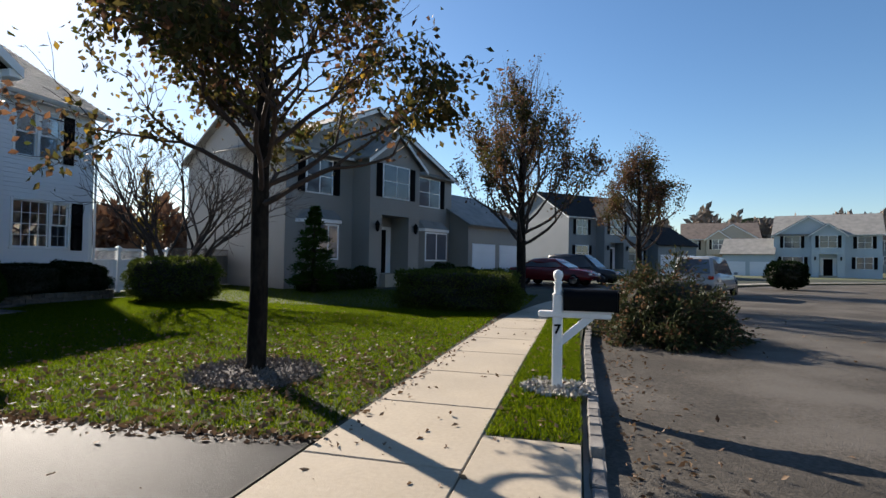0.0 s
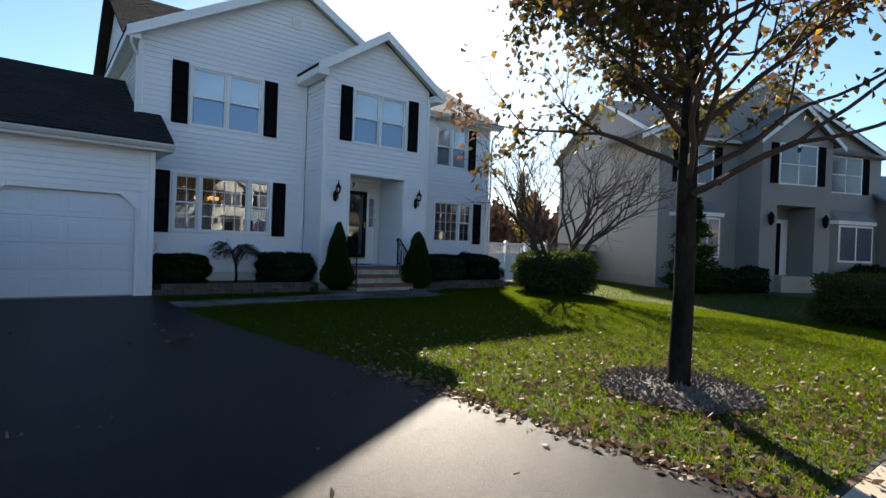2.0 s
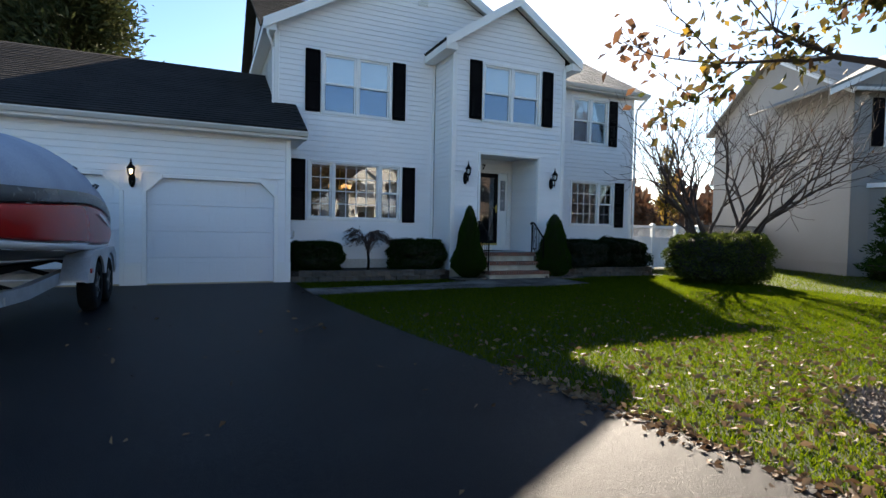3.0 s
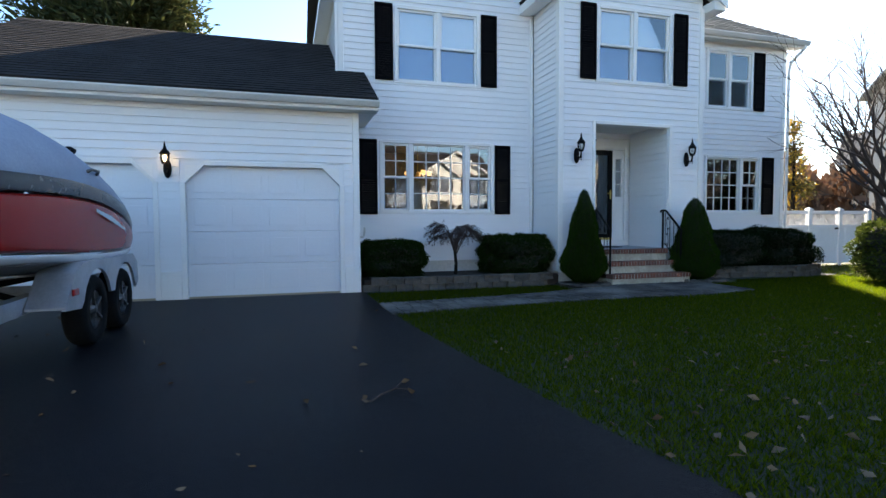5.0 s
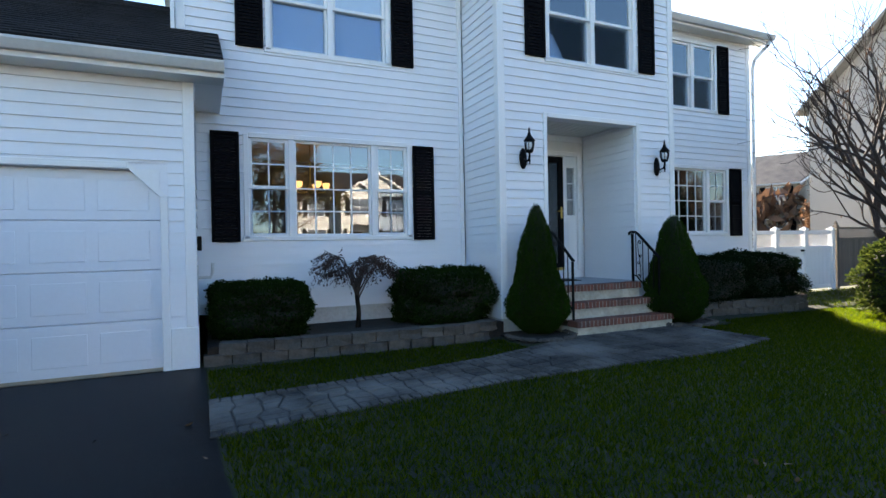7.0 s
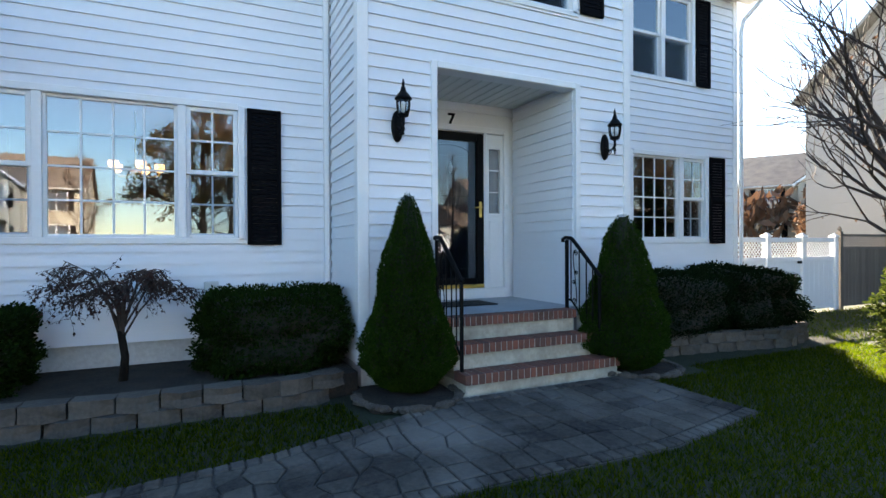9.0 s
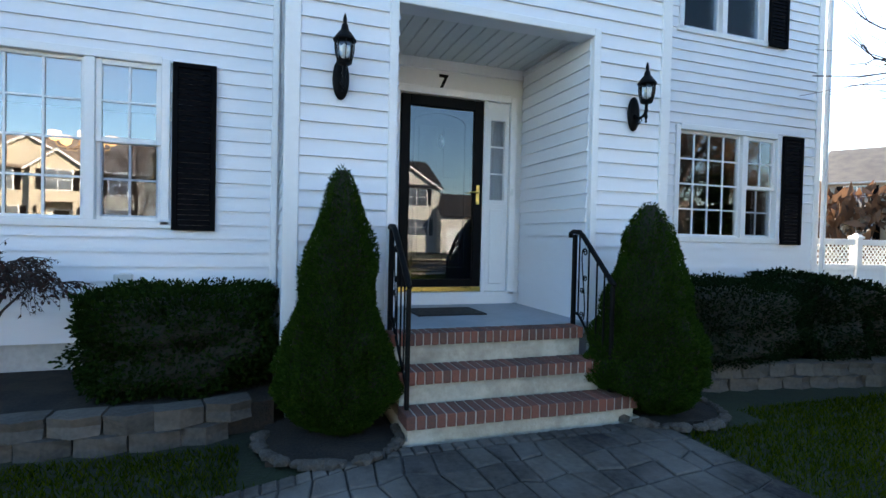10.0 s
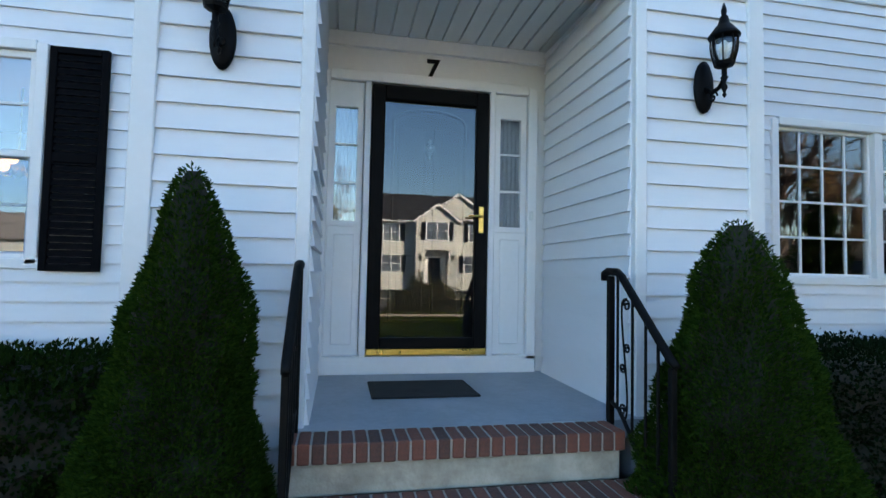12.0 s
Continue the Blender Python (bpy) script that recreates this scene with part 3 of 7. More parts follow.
rake(gx + 0.032, HL - 0.3, zl - (GPY - HL + 0.3) * GSL, GPY, zl)
rake(gx + 0.032, BR + 0.3, zl - (BR + 0.3 - GPY) * GSL, GPY, zl)
rake(px_ + 0.032, PL, zb - (PKY - PL) * PSL, PKY, zb)
rake(px_ + 0.032, PR, zb - (PR - PKY) * PSL, PKY, zb)
# boxed eaves at the sides of the bay and at the house's left corner
zbl = zb - (PKY - PL) * PSL
part("boxed_eave", B(HX, px_ - 0.02, PL, BL - 0.02, zbl - 0.25, zbl - 0.06, bevel=0.01), M_TRIM, house)
part("boxed_eave", B(HX, px_ - 0.02, BR + 0.03, PR, zbl - 0.25, zbl - 0.06, bevel=0.01), M_TRIM, house)
zgl = zl - (GPY - HL + 0.3) * GSL
part("boxed_eave", B(HX - 4.4, gx - 0.03, HL - 0.3, HL - 0.01, zgl - 0.22, zgl - 0.06, bevel=0.01), M_TRIM, house)
# right eave: fascia, soffit, gutter and downspout
part("soffit", B(HX + 0.02, ex - 0.03, BR + 0.36, HR + OV, ez - 0.16, ez - 0.145), M_SOFFIT, house)
part("fascia", B(ex - 0.03, ex - 0.005, BR + 0.36, HR + OV, ez - 0.18, ez - 0.03), M_TRIM, house)


def gutter_run(x, y0, y1, z, parent):
    """A K-shaped gutter with its lip and back."""
    prof = [(0, 0), (0.07, 0), (0.09, 0.03), (0.115, 0.075), (0.115, 0.1), (0.10, 0.1), (0.10, 0.08), (0.075, 0.035), (0.06, 0.012), (0.012, 0.012), (0.012, 0.1), (0, 0.1)]
    return part("gutter", hull(bmesh.new(), [[(x + a, y, z + b) for a, b in prof] for y in (y0, y1)]), M_GUTTER, parent, "grey-white aluminium gutter")


gutter_run(ex - 0.004, BR + 0.36, HR + OV, ez - 0.14, house)
part("downspout", tube(bmesh.new(), [(ex + 0.04, HR + 0.2, ez - 0.12), (ex + 0.04, HR + 0.2, ez - 0.2), (HX + 0.1, HR + 0.07, ez - 0.5), (HX + 0.06, HR + 0.06, ez - 0.7), (HX + 0.06, HR + 0.06, 0.1)], 0.036, 4), M_TRIM, house)
part("downspout", tube(bmesh.new(), [(HX + 0.26, HL - 0.2, zgl - 0.2), (HX + 0.26, HL - 0.2, zgl - 0.3), (HX + 0.06, HL - 0.05, zgl - 0.55), (HX + 0.06, HL - 0.05, 3.95), (HX + 0.1, HL - 0.16, 3.88)], 0.034, 4), M_TRIM, house)
# gable vent
vent = part("gable_vent", B(HX, HX + 0.035, 5.19, 5.47, 7.12, 7.46, bevel=0.006), M_TRIM, house, "white louvred gable vent")
for i in range(6):
    z = 7.16 + i * 0.045
    part("slat", hull(bmesh.new(), [[(HX + 0.036, y, z + 0.03), (HX + 0.05, y, z), (HX + 0.036, y, z)] for y in (5.22, 5.44)]), M_SOFFIT, vent)


# ---- windows and shutters ----
def pane_grid(win, y0, y1, z0, z1, x, cols, rows_, bar=0.018):
    """Muntin bars over a pane."""
    for i in range(1, cols):
        y = y0 + (y1 - y0) * i / cols
        part("muntin", B(x, x + 0.012, y - bar / 2, y + bar / 2, z0, z1), M_TRIM, win)
    for i in range(1, rows_):
        z = z0 + (z1 - z0) * i / rows_
        part("muntin", B(x + 0.001, x + 0.013, y0, y1, z - bar / 2, z + bar / 2), M_TRIM, win)


def sash(win, y0, y1, z0, z1, x, cols=0, rows_=0, w=0.045, glass=None):
    """One sash: four stiles, a pane, bars."""
    bm = bmesh.new()
    box(bm, x - 0.03, x + 0.012, y0, y0 + w, z0, z1, 0.004)
    box(bm, x - 0.03, x + 0.012, y1 - w, y1, z0, z1, 0.004)
    box(bm, x - 0.03, x + 0.010, y0 + w, y1 - w, z0, z0 + w, 0.004)
    box(bm, x - 0.03, x + 0.010, y0 + w, y1 - w, z1 - w, z1, 0.004)
    part("sash", bm, M_TRIM, win)
    g = part("pane", B(x - 0.016, x - 0.010, y0 + w - 0.004, y1 - w + 0.004, z0 + w - 0.004, z1 - w + 0.004), glass or M_GLASS, win)
    g.visible_shadow = False
    if cols:
        pane_grid(win, y0 + w, y1 - w, z0 + w, z1 - w, x - 0.008, cols, rows_)


def window(o, front, units, parent, label, glass=None):
    """A window in an opening; units are (share of the width, kind, cols, rows)."""
    y0, y1, z0, z1 = o
    win = part("window", bmesh.new(), M_TRIM, parent, label)
    bm = bmesh.new()
    f = 0.05
    for a in ((y0 - 0.02, y0 + f, z0, z1), (y1 - f, y1 + 0.02, z0, z1), (y0 + f, y1 - f, z1 - f, z1 + 0.02), (y0 - 0.04, y1 + 0.04, z0 - 0.03, z0 + f * 0.7)):
        box(bm, front - 0.12, front + 0.036, *a, 0.005)
    part("window_frame", bm, M_TRIM, win)
    total, cur = sum(u[0] for u in units), y0 + f
    width = y1 - y0 - 2 * f
    for i, (share, kind, cols, rows_) in enumerate(units):
        w = width * share / total
        a, b = cur, cur + w
        if i:
            part("mullion", B(front - 0.1, front + 0.026, a - 0.04, a + 0.04, z0 + 0.035, z1 - f, bevel=0.004), M_TRIM, win)
            a += 0.04
        if i < len(units) - 1:
            b -= 0.04
        zb0, zb1 = z0 + 0.036, z1 - f - 0.001
        if kind == "fixed":
            sash(win, a, b, zb0, zb1, front - 0.03, cols, rows_, 0.03)
        else:
            zm = (zb0 + zb1) / 2
            sash(win, a, b, zb0, zm + 0.02, front - 0.05, cols, rows_, glass=glass)
            mesh = bmesh.new()
            mesh.faces.new([mesh.verts.new((front - 0.033, q, z)) for q, z in ((a + 0.03, zb0 + 0.03), (b - 0.03, zb0 + 0.03), (b - 0.03, zm - 0.01), (a + 0.03, zm - 0.01))])
            part("insect_screen", mesh, M_SCREEN, win, "grey mesh screen").visible_shadow = False
            sash(win, a, b, zm - 0.02, zb1, front - 0.012, cols, rows_, glass=glass)
        cur += w
    return win


def shutter(y0, y1, z0, z1, front):
    """A louvred shutter: stiles, rails, rows of slats."""
    sh = part("shutter", bmesh.new(), M_SHUTTER, house, "black louvred shutter")
    bm = bmesh.new()
    s = 0.045
    x0, x1 = front + 0.024, front + 0.06
    for a in ((y0, y0 + s, z0, z1), (y1 - s, y1, z0, z1), (y0 + s, y1 - s, z0, z0 + s), (y0 + s, y1 - s, z1 - s, z1), (y0 + s, y1 - s, (z0 + z1) / 2 - 0.03, (z0 + z1) / 2 + 0.03)):
        box(bm, x0, x1, *a, 0.004)
    part("shutter_frame", bm, M_SHUTTER, sh)
    bm = bmesh.new()
    n = int((z1 - z0 - 2 * s) / 0.045)
    for i in range(n):
        z = z0 + s + (z1 - z0 - 2 * s) * (i + 0.5) / n
        hull(bm, [[(x0 + 0.008, y, z + 0.022), (x0 + 0.020, y, z + 0.022), (x0 + 0.029, y, z - 0.02), (x0 + 0.018, y, z - 0.02)] for y in (y0 + s, y1 - s)])
    tagged(part("louvres", bm, M_SHUTTER, sh), "", "", "", "stuff")


window(W_DIN, HX, [(0.9, "hung", 2, 2), (1.9, "fixed", 4, 4), (0.85, "hung", 2, 2)], house, "white triple window with grilles and a lit dining room behind")
window(W_UPL, HX, [(1, "hung", 0, 0), (1, "hung", 0, 0)], house, "white double window with drawn white shade", M_UPGLASS)
window(W_UPM, BX, [(1, "hung", 0, 0), (1, "hung", 0, 0)], house, "white double window with drawn white shade", M_UPGLASS)
window(W_LIV, HX, [(1.9, "fixed", 4, 4), (1, "hung", 2, 2)], house, "white window with grilles reflecting bare trees")
window(W_UPR, HX, [(1, "hung", 0, 0), (1, "hung", 0, 0)], house, "white double window with drawn white shade", M_UPGLASS)
for y0, y1, z0, z1, f in ((1.93, 2.29, 1.38, 2.87, HX), (4.81, 5.16, 1.38, 2.84, HX), (2.27, 2.63, 4.05, 5.55, HX), (4.50, 4.85, 4.05, 5.53, HX),
                          (6.17, 6.52, 4.06, 5.54, BX), (8.38, 8.72, 4.06, 5.54, BX), (12.04, 12.4, 1.38, 2.81, HX), (11.72, 12.05, 3.95, 5.38, HX)):
    shutter(y0, y1, z0, z1, f)
# shades behind the upper windows
for o, f in ((W_UPL, HX), (W_UPM, BX), (W_UPR, HX)):
    part("blind", B(f - 0.10, f - 0.09, o[0] + 0.03, o[1] - 0.03, o[2] + 0.03, o[3] - 0.03), M_BLIND, house, "drawn white window shade")

# ---- porch recess and entrance ----
P0, P1 = PORCH[0], PORCH[1]
FLOOR = 0.65
rec = part("recess_wall", B(RX, BX - 0.162, P1 + 0.006, P1 + 0.12, FLOOR, 3.26), M_SIDING, house)
clapboards(rec, P1, RX + 0.02, BX - 0.02, FLOOR, 3.24, [], None, -1, "y")
rec = part("recess_wall", B(RX, BX - 0.162, P0 - 0.12, P0 - 0.006, FLOOR, 3.26), M_SIDING, house)
clapboards(rec, P0, RX + 0.02, BX - 0.02, FLOOR, 3.24, [], None, 1, "y")
ceil = part("porch_ceiling", B(RX, BX - 0.012, P0 - 0.1, P1 + 0.1, 3.28, 3.3), M_SOFFIT, house, "pale green-grey beadboard porch ceiling")
for i in range(15):
    y = P0 - 0.05 + i * 0.135
    part("ceiling_board", B(RX, BX - 0.012, y, y + 0.125, 3.255, 3.279, bevel=0.005), M_SOFFIT, ceil)
D0, D1, DT, DB = 6.9, 7.825, 2.86, 0.795
for a in ((P0 - 0.1, 6.6, FLOOR, 3.28), (8.14, P1 + 0.1, FLOOR, 3.28), (6.6, 8.14, FLOOR, 0.8), (6.6, 8.14, DT, 3.28)):
    part("entry_wall", B(RX - 0.12, RX - 0.03, *a), M_TRIM, house)
ent = part("entry_frame", bmesh.new(), M_TRIM, house, "white entrance surround with sidelights")
for a in ((6.50, 6.58, FLOOR + 0.1, 2.94), (8.16, 8.24, FLOOR + 0.1, 2.94), (6.58, 8.16, 2.88, 2.96), (6.845, 6.895, 0.78, 2.88), (7.835, 7.885, 0.78, 2.88), (6.50, 8.24, FLOOR, 0.785)):
    part("casing", B(RX - 0.1, RX + 0.02, *a, bevel=0.006), M_TRIM, ent)
for a, b in ((6.585, 6.84), (7.89, 8.155)):
    sl = part("sidelight", B(RX - 0.07, RX - 0.02, a, b, 0.79, 1.76, bevel=0.005), M_TRIM, ent, "white sidelight panel with a three-light window")
    part("raised_panel", B(RX - 0.02, RX - 0.008, a + 0.05, b - 0.05, 0.87, 1.70, bevel=0.01), M_TRIM, ent)
    g0, g1 = a + 0.045, b - 0.045
    for w in ((a, g0, 1.76, 2.87), (g1, b, 1.76, 2.87), (g0, g1, 2.68, 2.87), (g0, g1, 1.761, 1.80)):
        part("sidelight_frame", B(RX - 0.07, RX - 0.015, *w), M_TRIM, ent)
    gl = part("sidelight_pane", B(RX - 0.05, RX - 0.045, g0, g1, 1.80, 2.68), M_GLASS, ent)
    gl.visible_shadow = False
    for z in (2.09, 2.39):
        part("muntin", B(RX - 0.044, RX - 0.03, g0, g1, z - 0.008, z + 0.008), M_TRIM, ent)
    bm = bmesh.new()
    n = 24
    hull(bm, [[(RX - 0.13 + 0.02 * math.sin(i * 1.7), g0 - 0.03 + (g1 - g0 + 0.06) * i / n, z) for i in range(n + 1)] for z in (1.7, 2.75)], close=False)
    part("curtain", bm, M_CURTAIN, ent, "grey gathered sheer curtain", True)
# storm door and the inner door
door = part("storm_door", bmesh.new(), M_BLACK, house, "black full-view storm door with a brass kick rail")
st = 0.10
for a in ((D0, D0 + st, DB + 0.05, DT), (D1 - st, D1, DB + 0.05, DT), (D0 + st, D1 - st, DT - 0.11, DT), (D0 + st, D1 - st, DB + 0.05, DB + 0.13)):
    part("door_frame", B(RX - 0.03, RX + 0.035, *a, bevel=0.006), M_BLACK, door)
part("threshold", B(RX - 0.03, RX + 0.04, D0, D1, DB, DB + 0.048, bevel=0.004), M_BRASS, door, "polished brass threshold")
gl = part("door_glass", B(RX - 0.002, RX + 0.004, D0 + st - 0.005, D1 - st + 0.005, DB + 0.125, DT - 0.105), M_DOORGLASS, door)
gl.visible_shadow = False
part("escutcheon", B(RX + 0.036, RX + 0.044, D1 - 0.075, D1 - 0.035, 1.74, 1.95, bevel=0.004), M_BRASS, door, "brass lock plate")
part("lever_handle", tube(bmesh.new(), [(RX + 0.044, D1 - 0.055, 1.87), (RX + 0.075, D1 - 0.055, 1.87), (RX + 0.08, D1 - 0.08, 1.872), (RX + 0.078, D1 - 0.16, 1.865)], [0.011, 0.011, 0.01, 0.007], 8), M_BRASS, door, "brass lever handle", True)
# the closed inner door behind the glass: panels under an arched moulding, and its knocker
M_INNER = mat("dark_blue_door_paint", (0.018, 0.022, 0.032), (0.012, 0.015, 0.022), rough=0.35, spec=0.3, var=0.15, bump=0.04)
M_PEWTER = mat("polished_pewter", (0.85, 0.83, 0.78), (0.7, 0.68, 0.63), rough=0.5, metal=1.0, bump=0.02)
inner = part("front_door", B(RX - 0.105, RX - 0.065, D0 + 0.01, D1 - 0.01, DB + 0.03, DT - 0.02, bevel=0.004), M_INNER, house, "dark blue panelled front door, closed")
dm = (D0 + D1) / 2
arch_ = [(dm - 0.29, 1.05)] + [(dm - 0.29 * math.cos(q), 2.60 + 0.11 * math.sin(q)) for q in [math.pi * i / 14 for i in range(15)]] + [(dm + 0.29, 1.05), (dm - 0.29, 1.05)]
part("arched_moulding", tube(bmesh.new(), [(RX - 0.062, y_, z_) for y_, z_ in arch_], 0.012, 6), M_INNER, inner)
for y_, z0_, z1_ in ((dm - 0.14, 2.02, 2.56), (dm + 0.14, 2.02, 2.56), (dm - 0.14, 1.10, 1.92), (dm + 0.14, 1.10, 1.92)):
    part("raised_panel", B(RX - 0.066, RX - 0.055, y_ - 0.105, y_ + 0.105, z0_, z1_, bevel=0.009), M_INNER, inner)
part("door_knocker", lathe(bmesh.new(), [(0.004, -0.085), (0.012, -0.075), (0.008, -0.06), (0.024, -0.045), (0.036, 0.0), (0.03, 0.02), (0.012, 0.035), (0.016, 0.05), (0.004, 0.075)], (RX - 0.035, dm, 2.40), 14), M_PEWTER, inner, "polished pewter knocker", True)
part("doorbell", B(RX + 0.021, RX + 0.035, 8.175, 8.205, 1.86, 1.93, bevel=0.004), M_SOFFIT, house, "small pale doorbell button")
# house number
cu = bpy.data.curves.new("number", "FONT")
cu.body, cu.size, cu.extrude, cu.align_x, cu.offset = "7", 0.21, 0.008, "CENTER", 0.006
tmp = new("number_tmp", cu)
dg = bpy.context.evaluated_depsgraph_get()
me7 = bpy.data.meshes.new_from_object(tmp.evaluated_get(dg))
bpy.data.objects.remove(tmp)


def digit(name, material, parent, m, label):
    bm2 = bmesh.new()
    bm2.from_mesh(me7)
    bmesh.ops.transform(bm2, matrix=m, verts=bm2.verts)
    return part(name, bm2, material, parent, label)


digit("house_number", M_IRON, house, Matrix.Translation((RX - 0.028, 7.37, 2.965)) @ Euler((math.pi / 2, 0, math.pi / 2)).to_matrix().to_4x4(), "black number 7")

# ---- garage ----
GL, GR = -4.25, 1.74
G1, G2 = (-0.98, 1.42), (-3.85, -1.44)
GTOP = 2.13
garage_eave = 3.2


def door_gap(a, b, x0, x1, z1=GTOP, ch=0.28):
    """The corners above a garage door, cut at a slant."""
    part("corner_gusset", prism_x(bmesh.new(), [(a, z1), (a, z1 - ch), (a + ch, z1)], x0, x1), M_TRIM, house)
    part("corner_gusset", prism_x(bmesh.new(), [(b, z1), (b - ch, z1), (b, z1 - ch)], x0, x1), M_TRIM, house)


ops = [(G1[0], G1[1], -0.1, GTOP), (G2[0], G2[1], -0.1, GTOP)]
gw = part("garage_wall", wall_core(bmesh.new(), GX - 0.16, GX - 0.006, GL, GR, -0.05, garage_eave, ops), M_SIDING, house)
tr = 0.075
ops2 = [(a - tr, b + tr, -0.1, GTOP + 0.07) for a, b in (G1, G2)]
clapboards(gw, GX, GL + 0.09, GR - 0.09, 0.45, garage_eave - 0.02, ops2)
for a, b in (G1, G2):
    door_gap(a, b, GX - 0.1, GX + 0.004)
    for s in ((a - tr, a, 0.0, GTOP - 0.28), (b, b + tr, 0.0, GTOP - 0.28), (a + 0.28, b - 0.28, GTOP, GTOP + 0.07)):
        part("door_casing", B(GX - 0.005, GX + 0.03, *s, bevel=0.005), M_TRIM, house)
    for y, sg in ((a, 1), (b, -1)):
        part("door_casing", prism_x(bmesh.new(), [(y, GTOP - 0.28), (y + sg * 0.28, GTOP), (y + sg * 0.28, GTOP + 0.07), (y - sg * 0.075, GTOP - 0.28)], GX - 0.004, GX + 0.029), M_TRIM, house)
    gd = part("garage_door", B(GX - 0.16, GX - 0.13, a, b, 0.02, GTOP), M_GARAGE, house, "white panelled overhead garage door, closed")
    for i in range(4):
        z0_, z1_ = 0.02 + i * 0.5275, 0.02 + (i + 1) * 0.5275 - 0.008
        part("door_section", B(GX - 0.13, GX - 0.10, a, b, z0_, z1_, bevel=0.006), M_GARAGE, gd)
        for k in range(4):
            w = (b - a - 0.1) / 4
            part("panel", B(GX - 0.10, GX - 0.094, a + 0.1 + k * w, a + k * w + w - 0.01, z0_ + 0.1, z1_ - 0.1, bevel=0.005), M_GARAGE, gd)
    part("weather_strip", B(GX - 0.13, GX - 0.09, a, b, -0.01, 0.022), M_CONC, gd)
for s in ((GR - 0.09, GR + 0.022, 0.45, garage_eave), (GL - 0.022, GL + 0.09, 0.45, garage_eave)):
    part("corner_trim", B(GX - 0.09, GX + 0.03, *s, bevel=0.006), M_TRIM, house)
for s in ((G1[1] + tr, GR + 0.03, 0.0, 0.45), (G2[1] + tr, G1[0] - tr, 0.0, 0.45), (GL - 0.03, G2[0] - tr, 0.0, 0.45)):
    part("garage_plinth", B(GX - 0.15, GX + 0.03, *s, bevel=0.008), M_TRIM, house)
gs = part("garage_side_wall", hull(bmesh.new(), [[(x, y, z) for x, z in ((GX - 0.162, -0.05), (GX - 0.162, garage_eave + 0.22), (HX - 0.1, garage_eave + 0.95), (HX - 0.1, -0.05))] for y in (GR - 0.15, GR - 0.006)]), M_SIDING, house)
clapboards(gs, GR, HX + 0.02, GX - 0.06, 0.3, garage_eave, [], None, 1, "y")
part("garage_side_wall", hull(bmesh.new(), [[(x, y, z) for x, z in ((GX - 0.17, 0), (GX - 0.17, garage_eave), (-16.9, 5.2), (-20.5, garage_eave), (-20.5, 0))] for y in (GL + 0.006, GL + 0.15)]), M_SIDING, house)
part("back_wall", B(-20.5, -20.35, GL, HL, 0, garage_eave), M_SIDING, house)
gex, gez = GX + 0.32, garage_eave + 0.08
gsl = (5.37 - gez) / (gex + 16.9)
zat = lambda x: gez + (gex - x) * gsl
pitched("garage_roof", (gex, GL - 0.3, gez), (gex, GR + 0.32, gez), (HX, GR + 0.32, zat(HX)), (HX, GL - 0.3, zat(HX)))
pitched("garage_roof", (HX, GL - 0.3, zat(HX)), (HX, HL, zat(HX)), (-16.9, HL, 5.37), (-16.9, GL - 0.3, 5.37))
roof_slab("garage_roof", (-20.8, GL - 0.3, gez), (-20.8, HL, gez), (-16.9, HL, 5.37), (-16.9, GL - 0.3, 5.37))
part("fascia", B(gex - 0.03, gex - 0.004, GL - 0.3, GR + 0.32, gez - 0.2, gez - 0.045), M_TRIM, house)
part("soffit", B(GX + 0.02, gex - 0.03, GL - 0.3, GR + 0.32, gez - 0.2, gez - 0.185), M_SOFFIT, house)
gutter_run(gex - 0.003, GL - 0.3, GR + 0.32, gez - 0.15, house)
part("boxed_eave", B(HX + 0.03, gex - 0.031, GR + 0.03, GR + 0.318, gez - 0.18, gez - 0.03), M_TRIM, house)
part("garage_floor", B(-20.3, GX - 0.17, GL + 0.2, GR - 0.2, -0.05, 0.0), M_CONC, house)


# ---- steps, rails, lanterns ----
steps = thing("front_steps", (-13.5, 7.4, 0), "three red brick steps with pale concrete risers and porch floor", "steps")
part("porch_floor", B(RX - 0.02, -13.455, P0 - 0.08, P1 + 0.08, 0.55, FLOOR), M_PORCH, steps, "grey-blue painted porch floor")
TREADS = [(0.65, -13.25, -13.45, 6.46, 8.11), (0.425, -13.01, -13.25, 6.46, 8.17), (0.2, -12.77, -13.01, 6.46, 8.28)]
for z, xf, xb, y0, y1 in TREADS:
    part("riser", B(xb - 0.5 if z < 0.6 else RX, xf - 0.03, y0 + 0.02, y1 - 0.02, z - 0.24, z - 0.095, bevel=0.004), M_STEPCONC, steps, "pale concrete riser")
    part("mortar_bed", B(xb, xf - 0.008, y0 + 0.01, y1 - 0.01, z - 0.094, z - 0.006), M_MORTAR, steps)
    n = 26
    w = (y1 - y0) / n
    shared = [mesh_of("brick", box(bmesh.new(), -(xf - xb) / 2 + 0.003, (xf - xb) / 2, -w / 2 + 0.005, w / 2 - 0.005, -0.045 - d, 0.045 + d, 0.005), M_BRICK) for d in (0.0, 0.0015)]
    for i in range(n):
        ob = piece("brick", shared[i % 2], steps, ((xf + xb) / 2 + random.uniform(-0.003, 0.003), y0 + (i + 0.5) * w, z - 0.046), (random.uniform(-0.015, 0.015), 0, random.uniform(-0.01, 0.01)))
part("footing", B(-13.0, -12.80, 6.44, 8.32, -0.05, 0.03), M_STEPCONC, steps)
rug = thing("doormat", (-14.28, 7.24, FLOOR), "black rubber doormat lying on the porch floor", "doormat")
